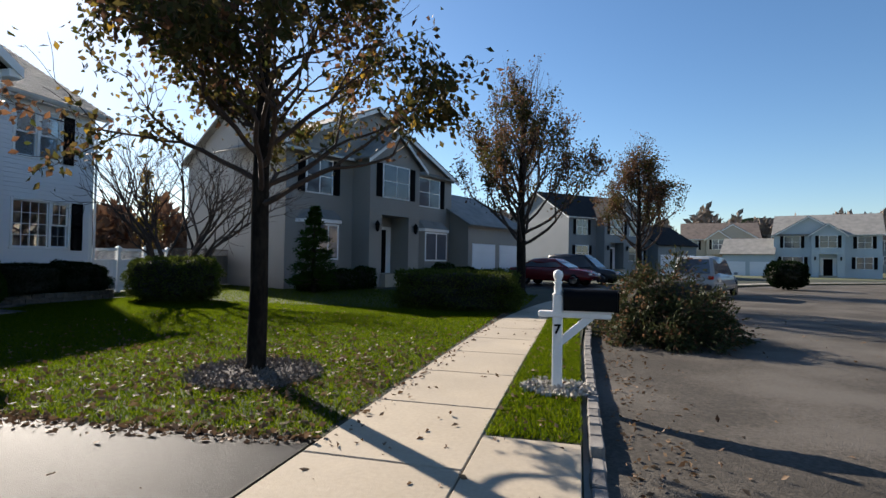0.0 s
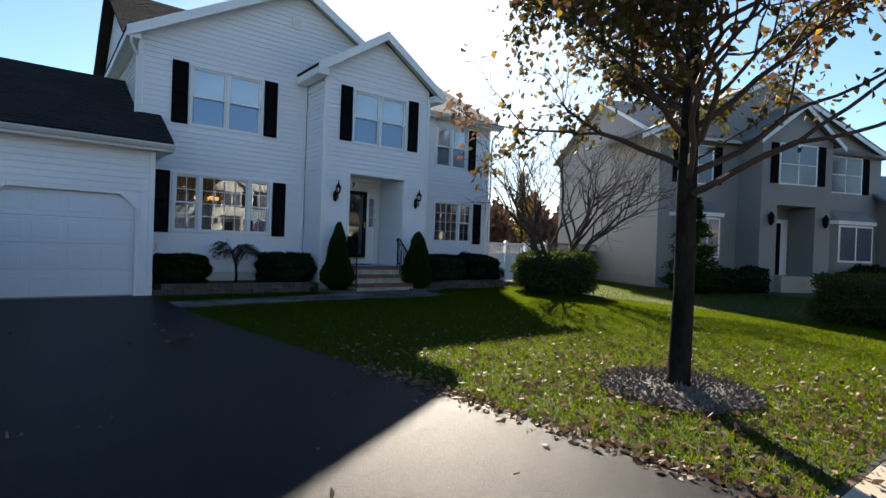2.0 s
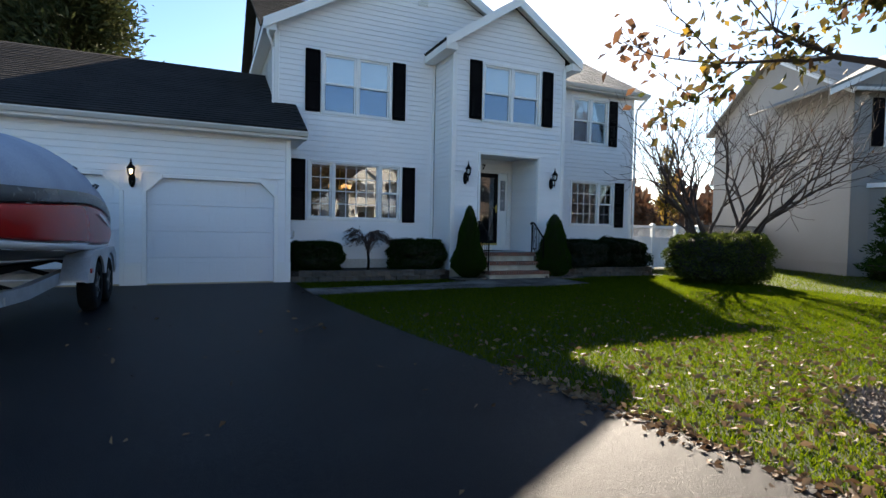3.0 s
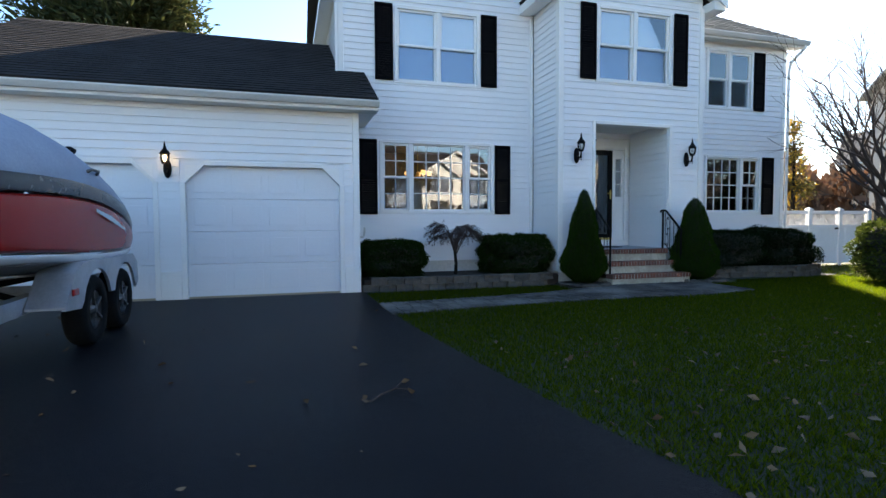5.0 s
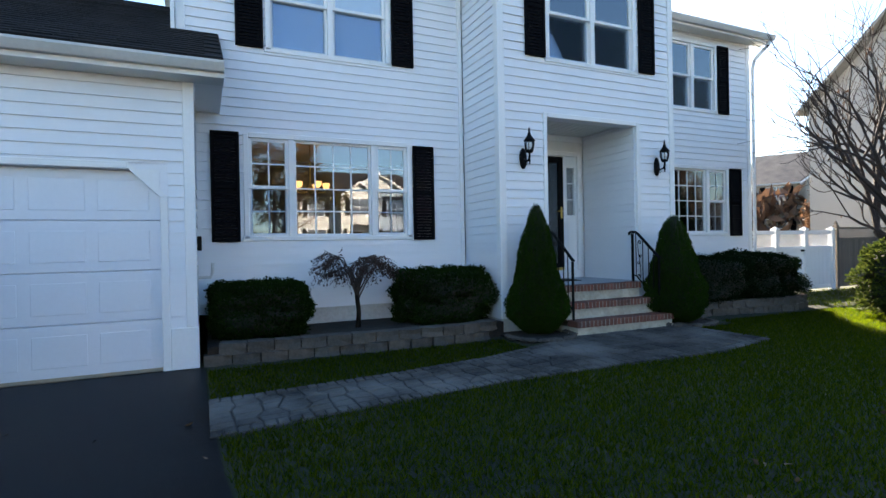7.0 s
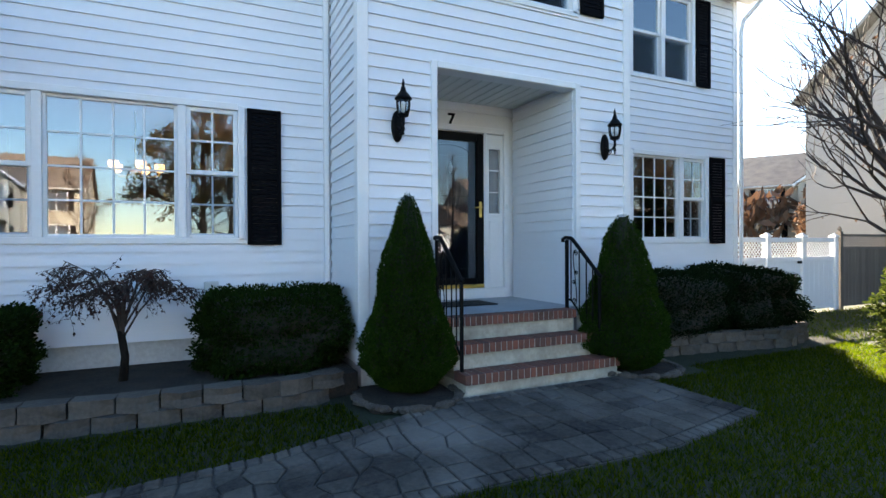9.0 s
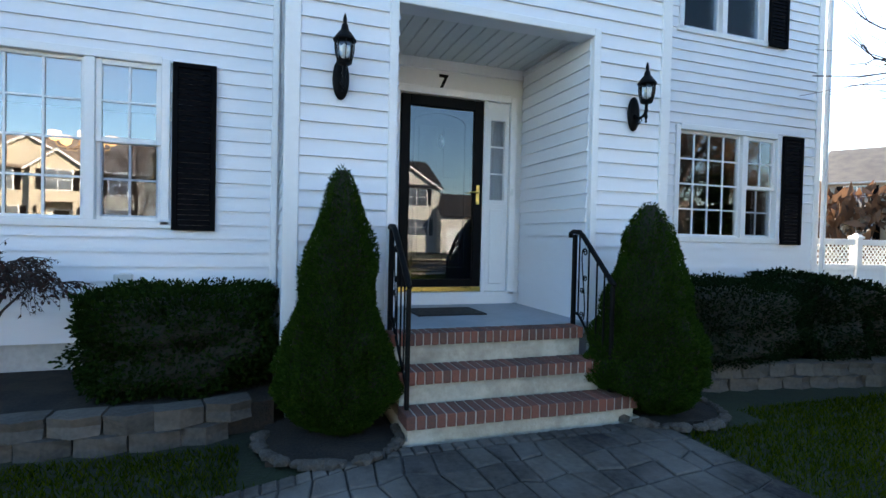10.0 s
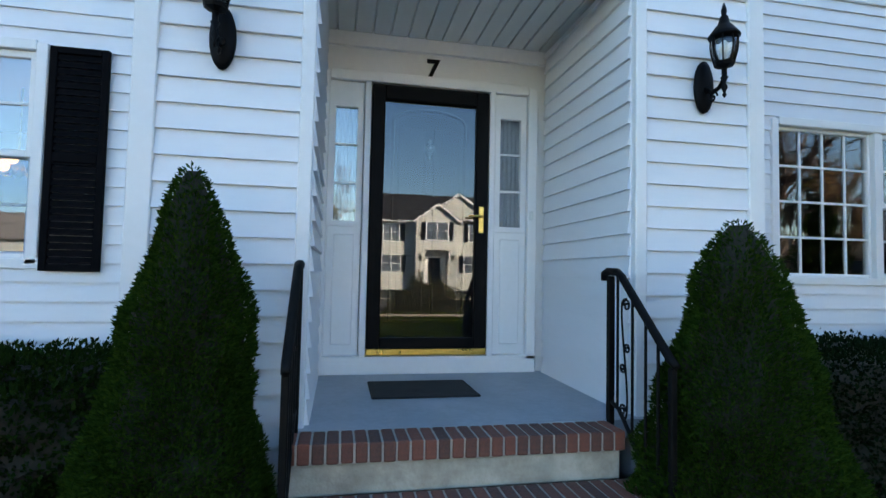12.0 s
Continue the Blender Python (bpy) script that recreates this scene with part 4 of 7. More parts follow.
part("mat", B(-14.52, -14.04, 6.9, 7.58, FLOOR + 0.001, FLOOR + 0.014, bevel=0.005), M_MAT, rug)


def scroll(bm, c, r, x_dir, turns=1.25, up=1, rad=0.006):
    """A wrought-iron spiral in the plane of the rail."""
    pts = []
    for i in range(22):
        a = i / 21 * turns * 2 * math.pi
        k = r * (1 - 0.75 * i / 21)
        pts.append((c[0] + x_dir * k * math.cos(a), c[1], c[2] + up * k * math.sin(a)))
    tube(bm, pts, rad, 5)


def railing(y, label):
    r_ = thing("stair_railing", (-13.4, y, FLOOR), label, "railing", "pair of stair railings")
    part("top_post", B(-13.465, -13.43, y - 0.017, y + 0.017, FLOOR - 0.02, 1.42, bevel=0.004), M_IRON, r_)
    part("bottom_post", B(-12.93, -12.90, y - 0.015, y + 0.015, 0.2, 1.02, bevel=0.004), M_IRON, r_)
    part("handrail", tube(bmesh.new(), [(-13.52, y, 1.395), (-13.515, y, 1.43), (-13.48, y, 1.445), (-13.38, y, 1.44), (-13.33, y, 1.41), (-12.93, y, 1.055), (-12.885, y, 1.03)], [0.018, 0.022, 0.022, 0.022, 0.022, 0.022, 0.018], 8), M_IRON, r_, "", True)
    part("bottom_bar", tube(bmesh.new(), [(-13.44, y, 0.755), (-13.36, y, 0.73), (-12.92, y, 0.33)], 0.011, 6), M_IRON, r_)
    for x, top in ((-13.375, 1.43), (-13.235, 1.32), (-13.12, 1.22), (-13.02, 1.13)):
        part("baluster", tube(bmesh.new(), [(x, y, 0.73 - max(0.0, x + 13.36) * 0.91), (x, y, top)], 0.0075, 6), M_IRON, r_)
    bm = bmesh.new()
    for x, z, rr, d, up in ((-13.29, 1.27, 0.032, -1, 1), (-13.285, 1.05, 0.026, -1, 1), (-13.325, 0.95, 0.026, 1, -1), (-13.325, 0.735, 0.032, 1, 1)):
        scroll(bm, (x, y, z), rr, d, 1.4, up, 0.0055)
    tube(bm, curve_points([(-13.29, y, 1.305), (-13.325, y, 1.29), (-13.335, y, 1.22), (-13.318, y, 1.08), (-13.297, y, 0.95), (-13.28, y, 0.80), (-13.29, y, 0.71), (-13.325, y, 0.69)], 4), 0.0055, 5)
    part("scrollwork", bm, M_IRON, r_, "wrought-iron scrollwork")
    return r_


railing(6.5, "black wrought-iron handrail with scrolls beside the brick steps")
railing(8.13, "black wrought-iron handrail with scrolls beside the brick steps")


def wall_lantern(x, y, z, lit=False, s=1.0):
    """A carriage lantern on a wall that faces +x: z is the middle of its plate."""
    ln = thing("wall_lantern", (x, y, z), "lit black carriage lantern on the garage wall" if lit else "black carriage lantern with clear glass beside the porch", "lantern", "porch lanterns")
    bm = bmesh.new()
    hull(bm, [[(x + d, y + k * 0.062 * s * math.cos(a), z + k * 0.155 * s * math.sin(a)) for a in [2 * math.pi * i / 20 for i in range(20)]] for d, k in ((0.016, 1.0), (0.03, 1.0), (0.042, 0.8), (0.048, 0.4))])
    part("back_plate", bm, M_BLACK, ln, "", True)
    cx = x + 0.19 * s
    part("arm", tube(bmesh.new(), [(x + 0.04, y, z - 0.02), (x + 0.10 * s, y, z - 0.055), (x + 0.15 * s, y, z - 0.045), (cx, y, z - 0.01), (cx, y, z + 0.05)], [0.018, 0.014, 0.012, 0.014, 0.016], 8), M_BLACK, ln, "", True)
    part("drop_finial", lathe(bmesh.new(), [(0.002, -0.115 * s), (0.012, -0.10 * s), (0.006, -0.085 * s), (0.018, -0.06 * s), (0.008, -0.03 * s), (0.022, 0.0)], (cx, y, z), 10), M_BLACK, ln, "", True)
    part("scroll", (lambda b: (scroll(b, (x + 0.10 * s, y, z - 0.085 * s), 0.035 * s, 1, 1.2, 1, 0.006), b)[1])(bmesh.new()), M_BLACK, ln)
    zb_ = z + 0.05 * s
    part("gallery", lathe(bmesh.new(), [(0.016, 0), (0.05 * s, 0.012), (0.056 * s, 0.03 * s), (0.05 * s, 0.035 * s)], (cx, y, zb_), 8), M_BLACK, ln)
    g = part("globe", lathe(bmesh.new(), [(0.048 * s, 0.034 * s), (0.062 * s, 0.08 * s), (0.068 * s, 0.13 * s), (0.064 * s, 0.175 * s)], (cx, y, zb_), 16), M_LAMPGLASS, ln, "clear bevelled glass", True)
    g.visible_shadow = False
    for i in range(8):
        a = 2 * math.pi * i / 8
        part("cage_bar", tube(bmesh.new(), [(cx + r_ * s * math.cos(a), y + r_ * s * math.sin(a), zb_ + h * s) for r_, h in ((0.05, 0.03), (0.064, 0.08), (0.07, 0.13), (0.067, 0.175))], 0.004, 4), M_BLACK, ln)
    part("roof_cap", lathe(bmesh.new(), [(0.082 * s, 0.172 * s), (0.085 * s, 0.18 * s), (0.07 * s, 0.2 * s), (0.045 * s, 0.235 * s), (0.03 * s, 0.25 * s), (0.022 * s, 0.29 * s), (0.012 * s, 0.30 * s), (0.016 * s, 0.325 * s), (0.004 * s, 0.37 * s)], (cx, y, zb_), 12), M_BLACK, ln, "", True)
    part("bulb", lathe(bmesh.new(), [(0.01, 0.05 * s), (0.012, 0.08 * s), (0.026 * s, 0.11 * s), (0.024 * s, 0.135 * s), (0.008, 0.155 * s)], (cx, y, zb_), 10), M_BULB if lit else M_OFFBULB, ln, "glowing warm bulb" if lit else "", True)
    return ln


M_BULB = glow_mat("warm_bulb", (1.0, 0.72, 0.38), 6.0)
M_OFFBULB = mat("frosted_bulb", (0.8, 0.8, 0.78), rough=0.4, bump=0.0)
wall_lantern(BX + 0.012, 6.1, 2.53)
wall_lantern(BX + 0.012, 8.74, 2.53)
wall_lantern(GX + 0.012, -1.22, 2.06, True, 0.95)
# small fittings on the walls
vent = part("wall_vent", B(HX + 0.01, HX + 0.07, 4.38, 4.52, 0.90, 1.0, bevel=0.01), M_GUTTER, house, "grey hooded wall vent")
bracket = thing("hose_hanger", (-13.9, GR, 1.0), "grey metal hose hanger on the garage side wall", "hanger")
part("hanger_plate", B(-14.0, -13.8, GR + 0.016, GR + 0.03, 0.92, 1.1, bevel=0.004), M_GUTTER, bracket)
part("hanger_arm", tube(bmesh.new(), [(-13.9, GR + 0.03, 0.95), (-13.9, GR + 0.16, 0.95), (-13.9, GR + 0.18, 1.0), (-13.9, GR + 0.185, 1.12)], 0.018, 6), M_GUTTER, bracket)
meter = thing("outdoor_socket", (-14.2, GR, 1.35), "small dark outdoor socket box on the garage side wall", "socket box")
part("socket_cover", B(-14.26, -14.14, GR + 0.016, GR + 0.07, 1.27, 1.45, bevel=0.008), M_IRON, meter)


# ---- lights seen through the glass ----
def chandelier(x, y, z, arms, label):
    ch = thing("chandelier", (x, y, z), label, "chandelier")
    part("stem", tube(bmesh.new(), [(x, y, 3.15), (x, y, z)], 0.012, 6), M_BRASS, ch)
    part("hub", lathe(bmesh.new(), [(0.01, -0.1), (0.05, -0.05), (0.06, 0), (0.02, 0.1)], (x, y, z), 12), M_BRASS, ch, "", True)
    for i in range(arms):
        a = 2 * math.pi * i / arms + 0.3
        c, s = math.cos(a), math.sin(a)
        arm = part("arm", tube(bmesh.new(), [(x, y, z), (x + 0.12 * c, y + 0.12 * s, z - 0.07), (x + 0.25 * c, y + 0.25 * s, z - 0.05), (x + 0.28 * c, y + 0.28 * s, z)], 0.01, 6), M_BRASS, ch)
        part("shade", lathe(bmesh.new(), [(0.02, 0.0), (0.05, 0.02), (0.065, 0.07), (0.06, 0.11)], (x + 0.28 * c, y + 0.28 * s, z), 10), M_SHADE, arm, "glowing frosted glass shade", True)
    return ch


M_SHADE = glow_mat("lit_frosted_shade", (1.0, 0.50, 0.20), 0.55)
chandelier(-16.6, 3.6, 2.35, 5, "brass dining room chandelier with five lit shades")
# ---- fence by the house's corner ----
FX = -15.0


def vinyl_post(x, y, h):
    part("post", B(x - 0.06, x + 0.06, y - 0.06, y + 0.06, -0.1, h, bevel=0.008), M_TRIM, fence)
    bm = bmesh.new()
    hull(bm, [[(x + k * a, y + k * b, z) for a, b in ((-1, -1), (1, -1), (1, 1), (-1, 1))] for k, z in ((0.075, h), (0.075, h + 0.03), (0.045, h + 0.05), (0.005, h + 0.09))])
    part("post_cap", bm, M_TRIM, fence)


fence = thing("vinyl_fence", (FX, 14.5, 0), "white vinyl privacy fence with lattice top joining the house", "fence")
FENCE_POSTS = [12.95, 14.1, 15.2, 16.3]
for y in FENCE_POSTS:
    vinyl_post(FX, y, 1.5)


def lattice(bm, x, y0, y1, z0, z1, gap=0.085, w=0.022):
    """Crossed diagonal laths clipped to a panel."""
    h = z1 - z0
    n = int((y1 - y0 + h) / gap)
    for sgn, off in ((1, 0.0), (-1, 0.008)):
        for i in range(n):
            s = y0 - h + i * gap if sgn > 0 else y0 + i * gap
            a, b = max(y0, s if sgn > 0 else s - h), min(y1, s + h if sgn > 0 else s)
            if b - a < 0.02:
                continue
            za = z0 + (a - s) * sgn if sgn > 0 else z0 + (s - a)
            zb2 = z0 + (b - s) if sgn > 0 else z0 + (s - b)
            hull(bm, [[(x + off, a - w / 2, za), (x + off, a + w / 2, za), (x + off + 0.007, a + w / 2, za), (x + off + 0.007, a - w / 2, za)],
                      [(x + off, b - w / 2, zb2), (x + off, b + w / 2, zb2), (x + off + 0.007, b + w / 2, zb2), (x + off + 0.007, b - w / 2, zb2)]])
    return bm


for a, b in zip(FENCE_POSTS, FENCE_POSTS[1:]):
    y0, y1 = a + 0.06, b - 0.06
    for z in (0.05, 1.02, 1.4):
        part("rail", B(FX - 0.03, FX + 0.03, y0, y1, z, z + 0.09, bevel=0.006), M_TRIM, fence)
    n = int((y1 - y0) / 0.15)
    for i in range(n):
        w = (y1 - y0) / n
        part("panel", B(FX - 0.012, FX + 0.012, y0 + i * w + 0.002, y0 + (i + 1) * w - 0.002, 0.14, 1.02, bevel=0.004), M_TRIM, fence)
    tagged(part("lattice", lattice(bmesh.new(), FX - 0.006, y0, y1, 1.11, 1.4), M_TRIM, fence), "white lattice panel", "", "", "stuff")
part("gate_latch", B(FX + 0.03, FX + 0.06, 15.0, 15.12, 0.98, 1.03, bevel=0.005), M_IRON, fence)
M_WOOD = mat("weathered_grey_wood", (0.20, 0.17, 0.14), (0.11, 0.09, 0.075), rough=0.9, big=3, fine=30, bump=0.6, stretch=(1, 1, 0.15), rand=0.5)
wf = thing("wooden_fence", (FX, 19, 0), "weathered grey wooden fence with lattice top", "fence")
for y in (16.5, 18.4, 20.2):
    part("post", B(FX - 0.05, FX + 0.05, y - 0.05, y + 0.05, -0.1, 1.62, bevel=0.006), M_WOOD, wf)
    part("post_cap", lathe(bmesh.new(), [(0.05, 0), (0.03, 0.02), (0.045, 0.05), (0.03, 0.09), (0.005, 0.12)], (FX, y, 1.62), 8), M_WOOD, wf)
for a, b in ((16.55, 18.35), (18.45, 20.15)):
    n = 14
    w = (b - a) / n
    shared = mesh_of("board", box(bmesh.new(), -0.01, 0.01, -w / 2 + 0.003, w / 2 - 0.003, 0, 1.2, 0.004), M_WOOD)
    for i in range(n):
        piece("board", shared, wf, (FX, a + (i + 0.5) * w, 0.05))
    for z in (1.25, 1.52):
        part("rail", B(FX - 0.02, FX + 0.02, a, b, z, z + 0.05), M_WOOD, wf)
    tagged(part("lattice", lattice(bmesh.new(), FX - 0.006, a, b, 1.3, 1.52), M_WOOD, wf), "", "", "", "stuff")


# ---- planting beds ----
def block_wall(name, line, courses, label):
    """Rough-faced retaining blocks laid along a line, course upon course."""
    w_ = thing(name, (*line[0], 0), label, "retaining wall")
    shapes = []
    rng = random.Random(11)
    for k in range(5):
        bm = bmesh.new()
        L, D, H = 0.285, 0.2, 0.122
        box(bm, -L / 2, L / 2, -D, 0, 0, H)
        bmesh.ops.subdivide_edges(bm, edges=bm.edges, cuts=1, use_grid_fill=True)
        for v in bm.verts:
            edge = abs(abs(v.co.x) - L / 2) < 0.01
            if v.co.y > -0.01:
                v.co.y += rng.uniform(-0.012, 0.02) - (0.045 if edge else 0)
            v.co.z += rng.uniform(-0.006, 0.004)
        shapes.append(mesh_of("block", bm, M_BLOCK))
    pts = [Vector(p) for p in line]
    for c in range(courses):
        dist, seg = 0.15 * (c % 2), 0
        total = sum((b - a).length for a, b in zip(pts, pts[1:]))
        while dist < total - 0.1:
            d = dist
            for a, b in zip(pts, pts[1:]):
                if d <= (b - a).length:
                    break
                d -= (b - a).length
            t = (b - a).normalized()
            p = a + t * d
            nrm = Vector((t.y, -t.x))
            ang = math.atan2(t.y, t.x) + math.pi
            piece("block", shapes[rng.randrange(5)], w_, (p.x - nrm.x * 0.02 * c, p.y - nrm.y * 0.02 * c, c * 0.125 - 0.02), (0, 0, ang + rng.uniform(-0.05, 0.05)))
            dist += 0.3
    return w_


block_wall("retaining_wall", [(-13.32, 1.95), (-13.2, 3.7), (-13.16, 5.0), (-13.3, 5.6)], 2, "low curved retaining wall of rough tan concrete blocks")
block_wall("retaining_wall", [(-13.3, 9.3), (-13.15, 10.4), (-12.95, 11.5), (-13.2, 12.3), (-14.2, 12.9)], 2, "low curved retaining wall of rough tan concrete blocks")


def bed(outline, z, name="planting_bed"):
    bm = poly(bmesh.new(), outline, -0.1, z)
    structure(name, bm, M_MULCH, "dark mulched planting bed", "planting bed")


bed([(-13.42, 1.85), (-13.3, 3.7), (-13.26, 5.0), (-13.4, 5.66), (-14.68, 5.66), (-14.68, 1.85)], 0.19)
bed([(-13.42, 9.15), (-13.25, 10.4), (-13.05, 11.5), (-13.3, 12.2), (-14.3, 12.8), (-14.68, 12.8), (-14.68, 9.15)], 0.19)
bed([(-12.75, 5.6), (-12.62, 6.1), (-12.78, 6.44), (-13.5, 6.44), (-13.5, 5.6)], 0.02)
bed([(-12.65, 8.34), (-12.6, 8.9), (-12.95, 9.2), (-13.5, 9.3), (-13.5, 8.34)], 0.02)


def rubble(center, r, n, seed, label, size=0.05):
    """A ring of small stones round a shrub."""
    ring = thing("edging_stones", (*center, 0.02), label, "stones")
    rng = random.Random(seed)
    shapes = []
    for k in range(4):
        bm = bmesh.new()
        bmesh.ops.create_icosphere(bm, subdivisions=1, radius=1.0)
        for v in bm.verts:
            v.co *= rng.uniform(0.75, 1.15)
            v.co.z *= 0.6
        shapes.append(mesh_of("stone", bm, M_BLOCK))
    for i in range(n):
        a = -1.9 + 3.8 * i / n + rng.uniform(-0.05, 0.05)
        ob = piece("stone", shapes[i % 4], ring, (center[0] + r * math.cos(a), center[1] + r * math.sin(a), 0.03))
        k = size * rng.uniform(0.7, 1.4)
        ob.scale = (k, k, k)
        ob.rotation_euler = (0, 0, rng.uniform(0, 6))


rubble((-13.04, 6.02), 0.46, 26, 1, "ring of small tan stones round a clipped shrub")
rubble((-12.99, 8.64), 0.5, 26, 2, "ring of small tan stones round a clipped shrub")


# ---- shrubs ----
def shell_points(n, f, seed, jitter=0.06):
    """Places and outward ways on a closed shape given by f(unit vector) -> (place, outward)."""
    rng = np.random.default_rng(seed)
    u = rng.normal(0, 1, (n, 3))
    u /= np.linalg.norm(u, axis=1)[:, None]
    pts, out = f(u, rng)
    return pts + rng.normal(0, jitter, pts.shape), out


def lumpy(u, seed, amount):
    v = np.array([noise.fractal(Vector(a) * 2.2 + Vector((seed * 7.1, 0, 0)), 1.0, 2.0, 3) for a in u])
    return 1 + amount * v


def shrub(name, center, rx, ry, h, z0, leaf, n, seed, label, size=0.034, square=0.35, lump=0.18, core=0.88, category="shrub"):
    """A clipped or rounded shrub: a core coloured dark for the shade inside, and a coat of small leaves with an uneven
    outline.
    """
    s = thing(name, (center[0], center[1], z0), label, category)
    expo = 2 + (1 - square) * 6

    def f(u, rng):
        c = rng.uniform(-1, 1, u.shape)
        c[np.arange(len(c)), rng.integers(0, 3, len(c))] = np.sign(rng.uniform(-1, 1, len(c)))
        u = c / np.linalg.norm(c, axis=1)[:, None]
        base = u / (np.abs(u) ** expo).sum(axis=1)[:, None] ** (1 / expo) * lumpy(u, seed, lump)[:, None]
        depth = 1 - np.abs(rng.normal(0, 0.07, (len(u), 1)))
        p = base * depth * np.array([rx, ry, h / 2]) + np.array([center[0], center[1], z0 + h / 2])
        p[:, 2] = np.maximum(p[:, 2], z0 + 0.01)
        return p, u * np.array([1, 1, 0.8]) + np.array([0, 0, 0.25])

    bm = bmesh.new()
    bmesh.ops.create_icosphere(bm, subdivisions=4, radius=1.0)
    us = np.array([v.co[:] for v in bm.verts])
    us /= np.linalg.norm(us, axis=1)[:, None]
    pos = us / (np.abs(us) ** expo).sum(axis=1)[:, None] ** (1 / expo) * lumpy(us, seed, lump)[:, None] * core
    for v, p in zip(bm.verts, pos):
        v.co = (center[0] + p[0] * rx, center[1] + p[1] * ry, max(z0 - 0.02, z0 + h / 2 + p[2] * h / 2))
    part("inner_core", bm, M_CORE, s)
    pts, out = shell_points(n, f, seed, 0.012)
    leaf_cloud("foliage", pts, out, size, leaf, s, seed=seed)
    return s


def cone_shrub(center, r, h, seed, label, power):
    """A dwarf spruce clipped to a cone with a lumpy outline."""
    s = thing("dwarf_spruce", (center[0], center[1], 0), label, "conifer", "pair of clipped spruces")
    rng = np.random.default_rng(seed)

    def rad(t, a):
        bulge = np.clip((t + 0.02) / 0.16, 0, 1) ** 0.5
        lump = np.array([noise.fractal(Vector((math.cos(b) * 1.6, math.sin(b) * 1.6, c * 5 + seed)), 1.0, 2.0, 3) for b, c in zip(np.atleast_1d(a), np.atleast_1d(t))])
        return r * bulge * (1 - t) ** power * (1 + 0.30 * lump) * 1.04

    n = 75000
    t = 1 - np.sqrt(rng.uniform(0, 1, n))
    a = rng.uniform(0, 2 * math.pi, n)
    q = rad(t, a) * (1 - np.abs(rng.normal(0, 0.07, n)))
    pts = np.stack([center[0] + q * np.cos(a), center[1] + q * np.sin(a), 0.04 + t * h], 1)
    out = np.stack([np.cos(a), np.sin(a), np.full(n, 0.75)], 1)
    # Added solid core, coloured dark for the shade behind the needles.
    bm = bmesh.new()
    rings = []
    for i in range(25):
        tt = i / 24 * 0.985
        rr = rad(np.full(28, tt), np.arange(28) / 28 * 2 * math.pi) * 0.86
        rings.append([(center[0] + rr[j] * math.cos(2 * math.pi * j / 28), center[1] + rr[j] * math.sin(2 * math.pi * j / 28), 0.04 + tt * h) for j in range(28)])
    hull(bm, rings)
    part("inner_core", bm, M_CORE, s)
    leaf_cloud("foliage", pts, out, 0.027, L_SPRUCE, s, slim=0.3, seed=seed)
    bm = bmesh.new()
    tube(bm, [(center[0], center[1], -0.02), (center[0], center[1], 0.3)], 0.05, 7)
    part("trunk", bm, M_BARK, s)
    return s


cone_shrub((-13.16, 6.08), 0.42, 1.80, 5, "tall dark green clipped conical spruce beside the steps", 0.66)
cone_shrub((-12.97, 8.51), 0.47, 1.65, 9, "rounder dark green clipped conical spruce beside the steps", 0.58)
shrub("boxwood", (-14.05, 2.48), 0.5, 0.56, 0.66, 0.18, L_BOX, 26000, 21, "square-clipped dark green boxwood in the planting bed", category="shrub", square=0.3, lump=0.24)
shrub("boxwood", (-14.05, 4.98), 0.52, 0.64, 0.74, 0.18, L_BOX, 28000, 23, "wide clipped dark green boxwood in the planting bed", category="shrub", square=0.3, lump=0.24)
shrub("yew", (-13.85, 10.05), 0.62, 0.85, 0.80, 0.18, L_YEW, 30000, 25, "dark green clipped yew below the living room window", size=0.03, square=0.25, lump=0.14)
shrub("yew", (-13.85, 11.45), 0.72, 0.8, 0.84, 0.18, L_YEW, 30000, 27, "rounded blue-green yew at the house corner", size=0.036, square=0.7, lump=0.3)
shrub("privet", (-10.9, 12.15), 1.12, 0.85, 1.22, 0.0, L_HEDGE, 16000, 31, "rounded privet bush with sunlit yellow-green leaves", size=0.06, square=0.5)
shrub("hedge", (-2.85, 13.4), 1.6, 0.85, 1.0, 0.0, L_HEDGE, 22000, 33, "long low rounded green hedge beside the pavement", size=0.06, square=0.4, category="hedge")


# ---- trees ----
def grow(bm, p, d, length, radius, depth, rng, tips, bend=0.25, up=0.12, ratio=0.72, sides=5, fork=(2, 3), spread=0.7):
    """A bending, tapering limb that divides; outer twigs are noted in tips."""
    pts, rad = [p.copy()], [radius]
    n = 4
    q, w = p.copy(), d.normalized()
    for i in range(n):
        w = (w + Vector((rng.gauss(0, bend), rng.gauss(0, bend), rng.gauss(0, bend) + up)) * 0.5).normalized()
        q = q + w * length / n
        pts.append(q.copy())
        rad.append(radius * (1 - (1 - ratio) * (i + 1) / n))
        if depth <= 2:
            tips.append((q.copy(), w.copy()))
    tube(bm, pts, rad, sides if depth > 1 else 3)
    if depth == 0:
        return
    for k in range(rng.randint(*fork)):
        a = rng.uniform(0, 2 * math.pi)
        side = (w.orthogonal().normalized() * math.cos(a) + w.cross(w.orthogonal()).normalized() * math.sin(a))
        i = n if k < 2 else rng.randint(2, n)
        grow(bm, pts[i], (w + side * rng.uniform(0.6, 1.2) * spread).normalized(), length * rng.uniform(0.62, 0.85), rad[i] * 0.68, depth - 1, rng, tips, bend, up, ratio, sides, fork, spread)


